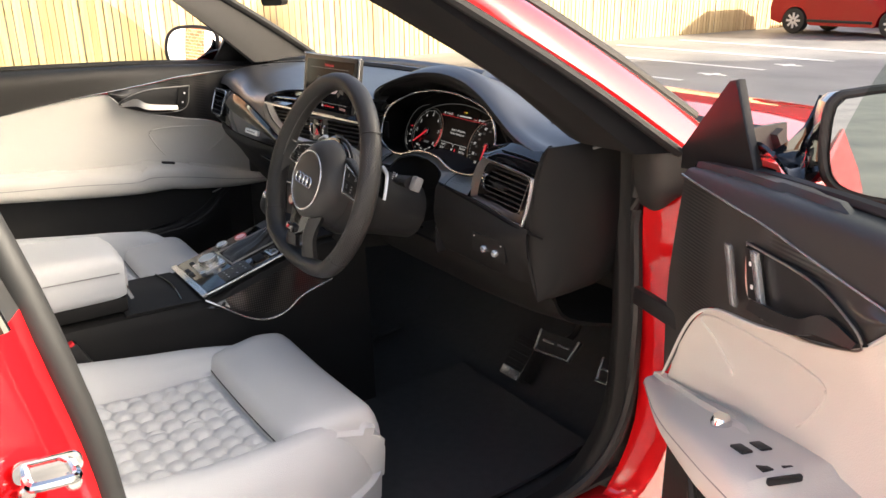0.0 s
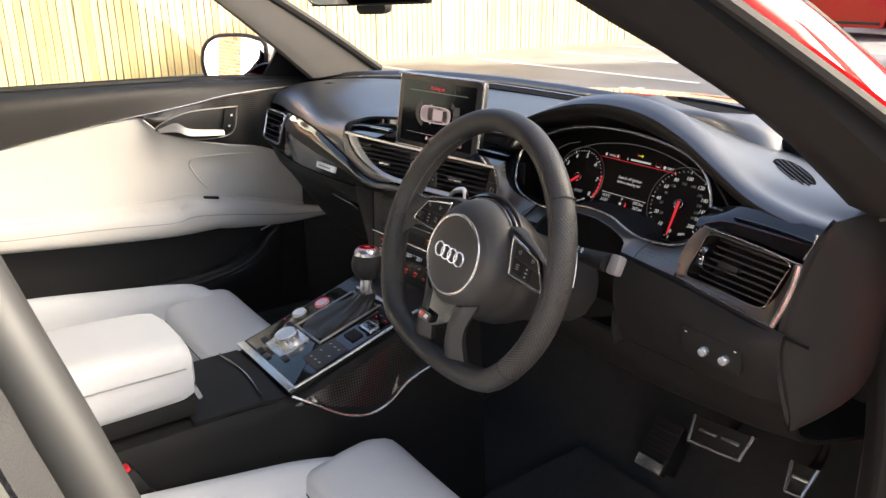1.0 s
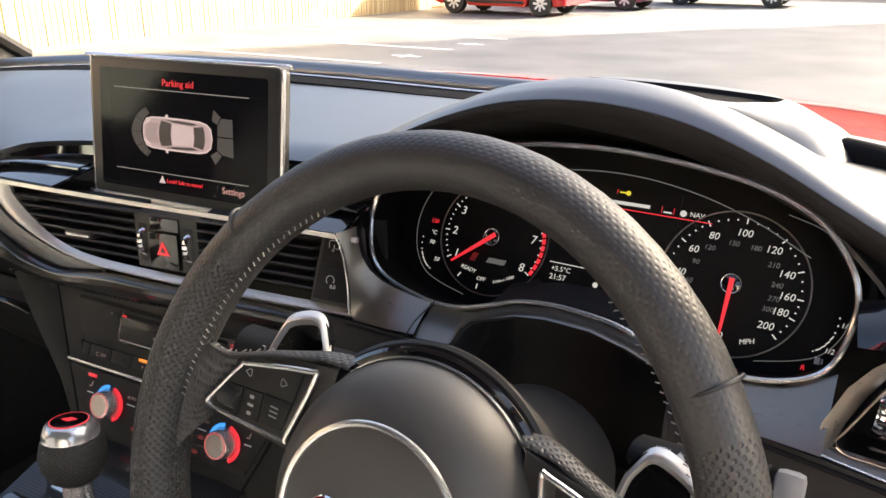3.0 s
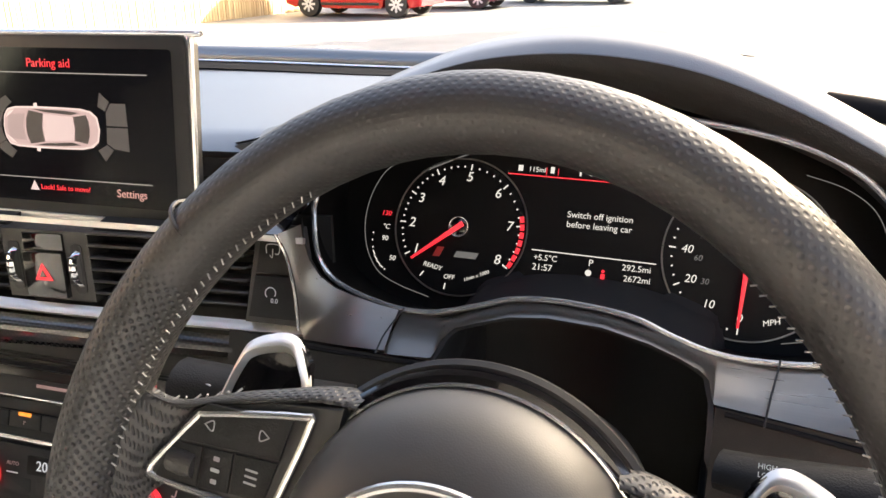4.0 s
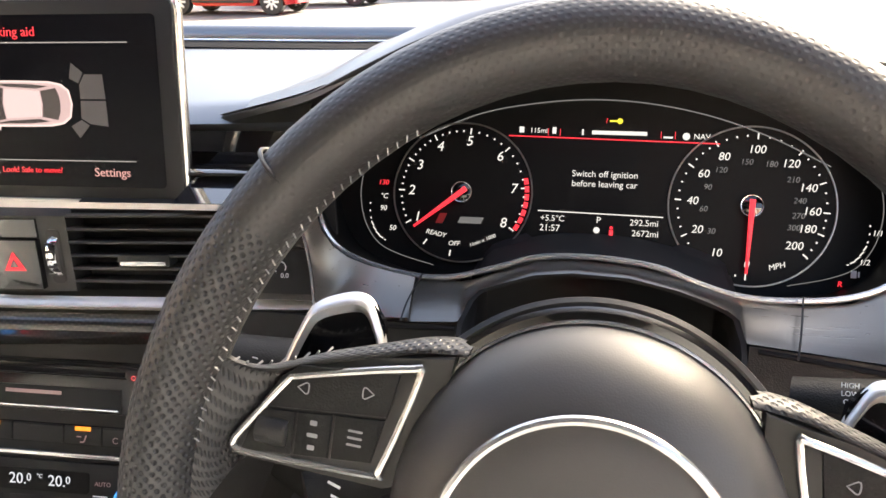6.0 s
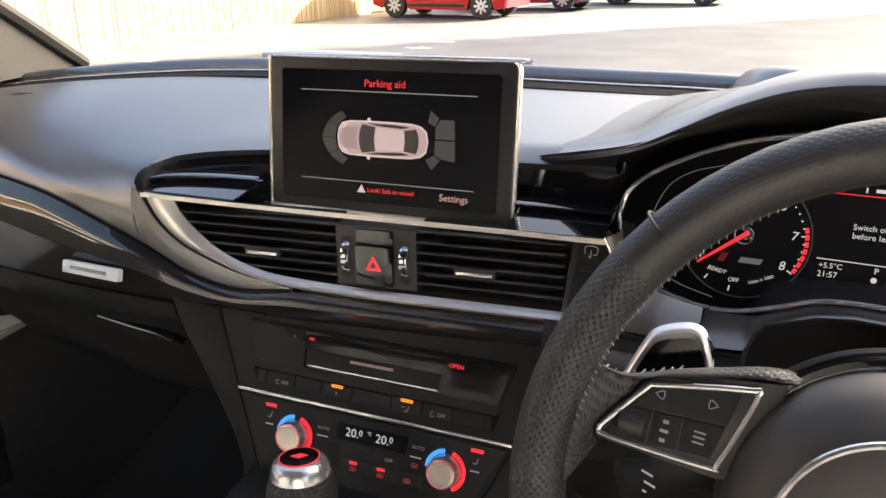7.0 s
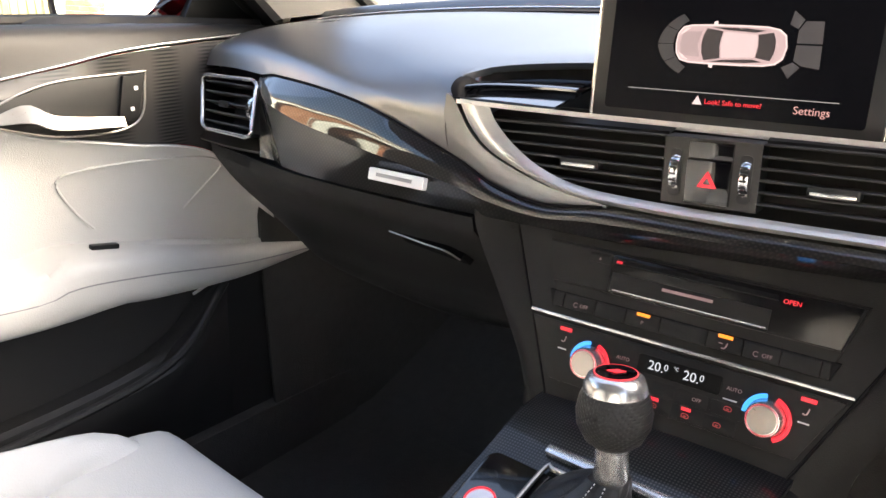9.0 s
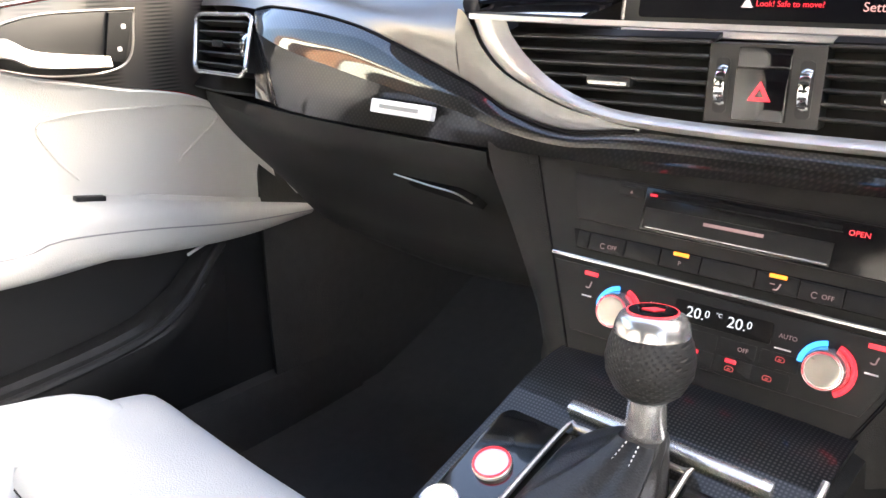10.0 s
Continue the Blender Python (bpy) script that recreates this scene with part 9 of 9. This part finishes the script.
    # leather field and its seam
    leather = [[(0.030, 0.026, 0.742), (0.110, 0.030, 0.844), (0.24, 0.030, 0.881), (0.33, 0.026, 0.902), (0.39, 0.024, 0.925), (0.43, 0.020, 0.962), (0.605, 0.012, 0.944), (0.72, 0.008, 0.924), (1.0, 0.002, 0.878)], [(0.014, 0.018, 0.712), (0.11, 0.010, 0.79), (0.24, 0.006, 0.82), (0.33, 0.004, 0.83), (0.39, 0.003, 0.84), (0.43, 0.002, 0.86), (0.605, 0.0, 0.86), (0.72, 0.0, 0.85), (1.0, 0.0, 0.83)], [(-0.010, 0.014, 0.672), (0.1, 0.008, 0.70), (0.24, 0.004, 0.74), (0.33, 0.004, 0.755), (0.39, 0.004, 0.765), (0.43, 0.004, 0.765), (0.605, 0.004, 0.77), (0.72, 0.004, 0.775), (1.0, 0.002, 0.78)]]
    if not control:
        leather[0][0], leather[1][0], leather[2][0] = (0.02, 0.026, 0.742), (0.0, 0.016, 0.71), (-0.03, 0.014, 0.66)
    leather[2] = [(s_, w_, z_ - (0.02 if s_ > 0.05 else 0)) for s_, w_, z_ in leather[2]]
    field = loft([C(c) for c in leather], 50, 18, 0.008, outward=n)
    tree = BVHTree.FromBMesh(field)
    part("leather_field", field, DOORTRIM, door, "pale grey leather door panel")
    seam = catmull([Vector((s, z, 0)) for s, z in ((0.155, 0.772), (0.115, 0.805), (0.100, 0.830), (0.135, 0.846), (0.24, 0.855), (0.305, 0.853), (0.325, 0.842), (0.305, 0.80), (0.285, 0.774))], 40)
    proud = []
    for q in seam:
        hit = tree.ray_cast(T(q.x, 0.15, q.y), -n)[0]
        if hit:
            proud.append(hit + n * 0.0012)
    part("panel_seam", tube(proud, 0.0018, 6, n=60), DOORTRIM, door)
    # armrest
    arm = [[(-0.030, 0.006, 0.676), (0.1, 0.004, 0.708), (0.25, 0.003, 0.747), (0.35, 0.002, 0.766), (0.37, 0.002, 0.760), (0.55, 0.002, 0.764), (0.72, 0.002, 0.774), (0.98, 0.002, 0.780)],
           [(-0.030, 0.022, 0.676), (0.1, 0.045, 0.706), (0.25, 0.065, 0.744), (0.35, 0.072, 0.760), (0.38, 0.060, 0.748), (0.55, 0.066, 0.762), (0.72, 0.066, 0.774), (0.98, 0.040, 0.782)],
           [(-0.030, 0.028, 0.670), (0.1, 0.060, 0.690), (0.25, 0.082, 0.722), (0.35, 0.088, 0.736), (0.40, 0.084, 0.728), (0.55, 0.084, 0.742), (0.72, 0.080, 0.752), (0.98, 0.050, 0.764)],
           [(-0.030, 0.024, 0.660), (0.1, 0.052, 0.662), (0.25, 0.074, 0.682), (0.29, 0.078, 0.690), (0.40, 0.078, 0.690), (0.55, 0.078, 0.702), (0.72, 0.074, 0.718), (0.98, 0.044, 0.738)],
           [(-0.030, 0.000, 0.652), (0.1, 0.000, 0.655), (0.25, 0.000, 0.672), (0.29, 0.000, 0.682), (0.40, 0.000, 0.682), (0.55, 0.000, 0.694), (0.72, 0.000, 0.710), (0.98, 0.000, 0.730)]]
    if control:
        arm = [[(s_, w_ * 1.30, z_) for s_, w_, z_ in c] for c in arm]
    else:
        arm = [[(-0.05, c[0][1], c[0][2] - 0.004)] + c[1:] for c in arm]
    part("armrest", loft([C(c) for c in arm], 46, 26, 0.006, outward=n), DOORTRIM, door, "pale grey leather armrest")
    part("armrest_seam", tube(C([(s, w + 0.0005, z - 0.004) for s, w, z in arm[2]]), 0.0010, 6, n=60), DIMPRINT, door)
    # window switches
    wm = basis(T(0.27, 0.036, 0.7535), d, (0, 0, 1))
    if control:
        for i, (ss, ww) in enumerate(((0.255, 0.046), (0.255, 0.070), (0.298, 0.048), (0.298, 0.072))):
            part("window_switch", box((0.026, 0.014, 0.008), basis(T(ss + 0.03, ww, 0.7520 + 0.005 * (ss - 0.255) / 0.045), d + Vector((0, 0, 0.24)), (0, 0, 1)), 0.002), HARD, door)
        part("switch_strip", box((0.006, 0.040, 0.008), basis(T(0.356, 0.064, 0.7615), d, (0, 0, 1)), 0.002), HARD, door)
        part("mirror_knob", lathe([(0.013, 0), (0.013, 0.006), (0.010, 0.012), (0, 0.014)], basis(T(0.208, 0.050, 0.7365), d, (0, 0, 1)), 24), CHROME, door, "chrome mirror adjusting knob")
    else:
        part("window_switch", box((0.036, 0.012, 0.010), basis(T(0.290, 0.036, 0.756), d + Vector((0, 0, 0.18)), (0, 0, 1)), 0.002), HARD, door, "small black window switch")
    # lower panel with its pocket
    part("lower_panel", loft([C([(0.0, 0.002, 0.66), (0.25, 0.002, 0.69), (0.55, 0.002, 0.71), (1.0, 0.002, 0.74)]), C([(0.01, 0.010, 0.55), (0.25, 0.010, 0.55), (0.55, 0.010, 0.55), (1.0, 0.010, 0.56)]), C([(0.02, 0.016, 0.40), (0.25, 0.016, 0.40), (0.55, 0.016, 0.40), (1.0, 0.016, 0.40)])], 16, 14, 0.008, outward=n), GREY, door, "dark grey lower door panel")
    lip = [(0.12, 0.040, 0.655), (0.155, 0.055, 0.634), (0.20, 0.066, 0.596), (0.27, 0.072, 0.570), (0.40, 0.074, 0.556), (0.6, 0.074, 0.552), (0.95, 0.060, 0.556)]
    part("pocket", loft([C([(s, 0.014, z) for s, w, z in lip]), C(lip), C([(s, w * 0.9, z - 0.05) for s, w, z in lip]), C([(s, 0.022, 0.43) for s, w, z in lip])], 30, 14, 0.006, outward=n), GREY, door, "door pocket")
    part("pocket_trim", tube(C([(s, w - 0.002, z + 0.001) for s, w, z in lip]), 0.006, 8, n=40), GREY, door)
    part("speaker_badge", box((0.03, 0.004, 0.003), basis(T(0.15, 0.020, 0.650), d + Vector((0, 0, -0.3)), n), 0.001), PRINT, door)
    # frameless glass, sail panel
    g = part("window", loft([C([(0.20, -0.040, 1.02), (0.6, -0.040, 1.03), (0.98, -0.040, 1.03)]), C([(0.34, 0.03, 1.16), (0.6, 0.035, 1.20), (0.965, 0.04, 1.20)]), C([(0.52, 0.10, 1.29), (0.65, 0.125, 1.345), (0.93, 0.13, 1.36)])], 14, 10, 0, outward=-n), DOORGLASS, door, "frameless green-tinted door window")
    g.visible_shadow = False
    part("sail_panel", slab(L([(-0.125, -0.036), (0.112, 0.0), (0.078, 0.048), (0.040, 0.116), (0.022, 0.112)]), Matrix.Translation(T(0.0, -0.022, 1.018)) @ hm.to_3x3().to_4x4(), 0.012, 0.003), HARD, door, "black triangular sail panel")
    # door mirror
    mc = T(0.185, -0.170, 1.070) if control else T(0.105, -0.196, 1.046)
    back = (d * 0.94 + n * 0.34 + Vector((0, 0, 0.05))).normalized() if control else Vector((0.386, -0.918, 0.085)).normalized()
    mm = basis(mc, back.cross(Vector((0, 0, 1))), back)
    mir = thing(name.replace("car_door", "door_mirror"), T(0.14, -0.06, 1.01), "satin aluminium door mirror with black edge", "door mirror", "door mirrors")
    out = 1 if (mm.to_3x3() @ Vector((1, 0, 0))).dot(-n) > 0 else -1
    egg = [(out * x, y) for x, y in ((-0.100, -0.045), (-0.095, 0.035), (-0.055, 0.062), (0.02, 0.068), (0.080, 0.052), (0.108, 0.010), (0.100, -0.035), (0.06, -0.060), (-0.02, -0.066), (-0.075, -0.060))]
    egg = smooth_outline(egg if control else [(x * 1.13, y * 1.13) for x, y in egg], 36)
    rows = []
    for sc, z in ((0.93, 0.004), (1.0, 0.0), (1.02, -0.02), (0.95, -0.055), (0.72, -0.085), (0.30, -0.10)):
        rows.append([mm @ Vector((x * sc, y * sc, z)) for x, y in egg])
    part("shell", loft(rows, 48, 14, 0, closed=True), SATIN, mir, "satin aluminium mirror shell")
    part("rim", tube([mm @ Vector((x * 0.99, y * 0.99, 0.004)) for x, y in egg], 0.006, 8, closed=True, n=90), RUBBER, mir)
    part("glass", domed([(x * 0.93, y * 0.93) for x, y in egg], mm @ Matrix.Translation((0, 0, 0.0105)), 60.0 if control else 1.25), MIRROR, mir, "mirror glass", angle=80)
    foot = [mm @ Vector((-out * 0.085, y, z)) for y, z in ((-0.050, -0.075), (0.010, -0.070), (0.040, -0.030), (0.035, 0.0), (-0.052, 0.0))]
    part("arm", loft([C([(0.02, -0.035, 1.00), (0.05, -0.035, 1.05), (0.10, -0.035, 1.06), (0.16, -0.035, 1.03), (0.19, -0.035, 1.00)]), [tuple(p.lerp(T(0.12, -0.035, 1.02), 0.45)) for p in foot], foot], 16, 8, 0.004, outward=(0, 0, 1)), GLOSS, mir, "gloss black mirror foot")
    return door


car_door("car_door_passenger", (-0.762, 0.17, 0), (0, -1, 0), (1, 0, 0), "closed passenger door with pale grey leather and carbon fibre trim", False)
OPEN = radians(66)
car_door("car_door_driver", (0.900, 0.140, 0), (math.sin(OPEN), -math.cos(OPEN), 0), (-math.cos(OPEN), -math.sin(OPEN), 0), "wide open driver's door with pale grey leather and carbon fibre trim", True)

# door check strap, interior mirror
strap = thing("door_check_strap", (0.86, 0.16, 0.79), "black door check strap", "door strap")
part("strap", box((0.11, 0.012, 0.028), pose(0.876, 0.112, 0.800, 0, 0, -15), 0.003), HARD, strap)


def inside_mirror():
    m = thing("rear_view_mirror", (-0.03, -0.04, 1.24), "black rear-view mirror hanging from the windscreen", "rear-view mirror")
    k = basis((-0.035, -0.068, 1.256), (0.88, 0.47, 0.03), (0.47, -0.88, -0.06))
    o = rounded(0.246, 0.070, 0.026)
    part("housing", loft([[k @ Vector((x * s, y * s, z)) for x, y in o] for s, z in ((0.97, 0.004), (1.0, 0), (0.96, -0.02), (0.6, -0.034))], 60, 10, 0, closed=True), HARD, m)
    part("glass", slab([(x * 0.94, y * 0.90) for x, y in o], k, 0.002, front=0.0055), MIRROR, m)
    part("sensor_foot", slab(rounded(0.056, 0.020, 0.008), k @ pose(0.0, -0.040, -0.006), 0.02, 0.004), HARD, m)
    part("stalk", tube([k @ Vector((0, 0.02, -0.03)), k @ Vector((0, 0.06, -0.07)), k @ Vector((0, 0.10, -0.10))], 0.012, 10), HARD, m)


inside_mirror()
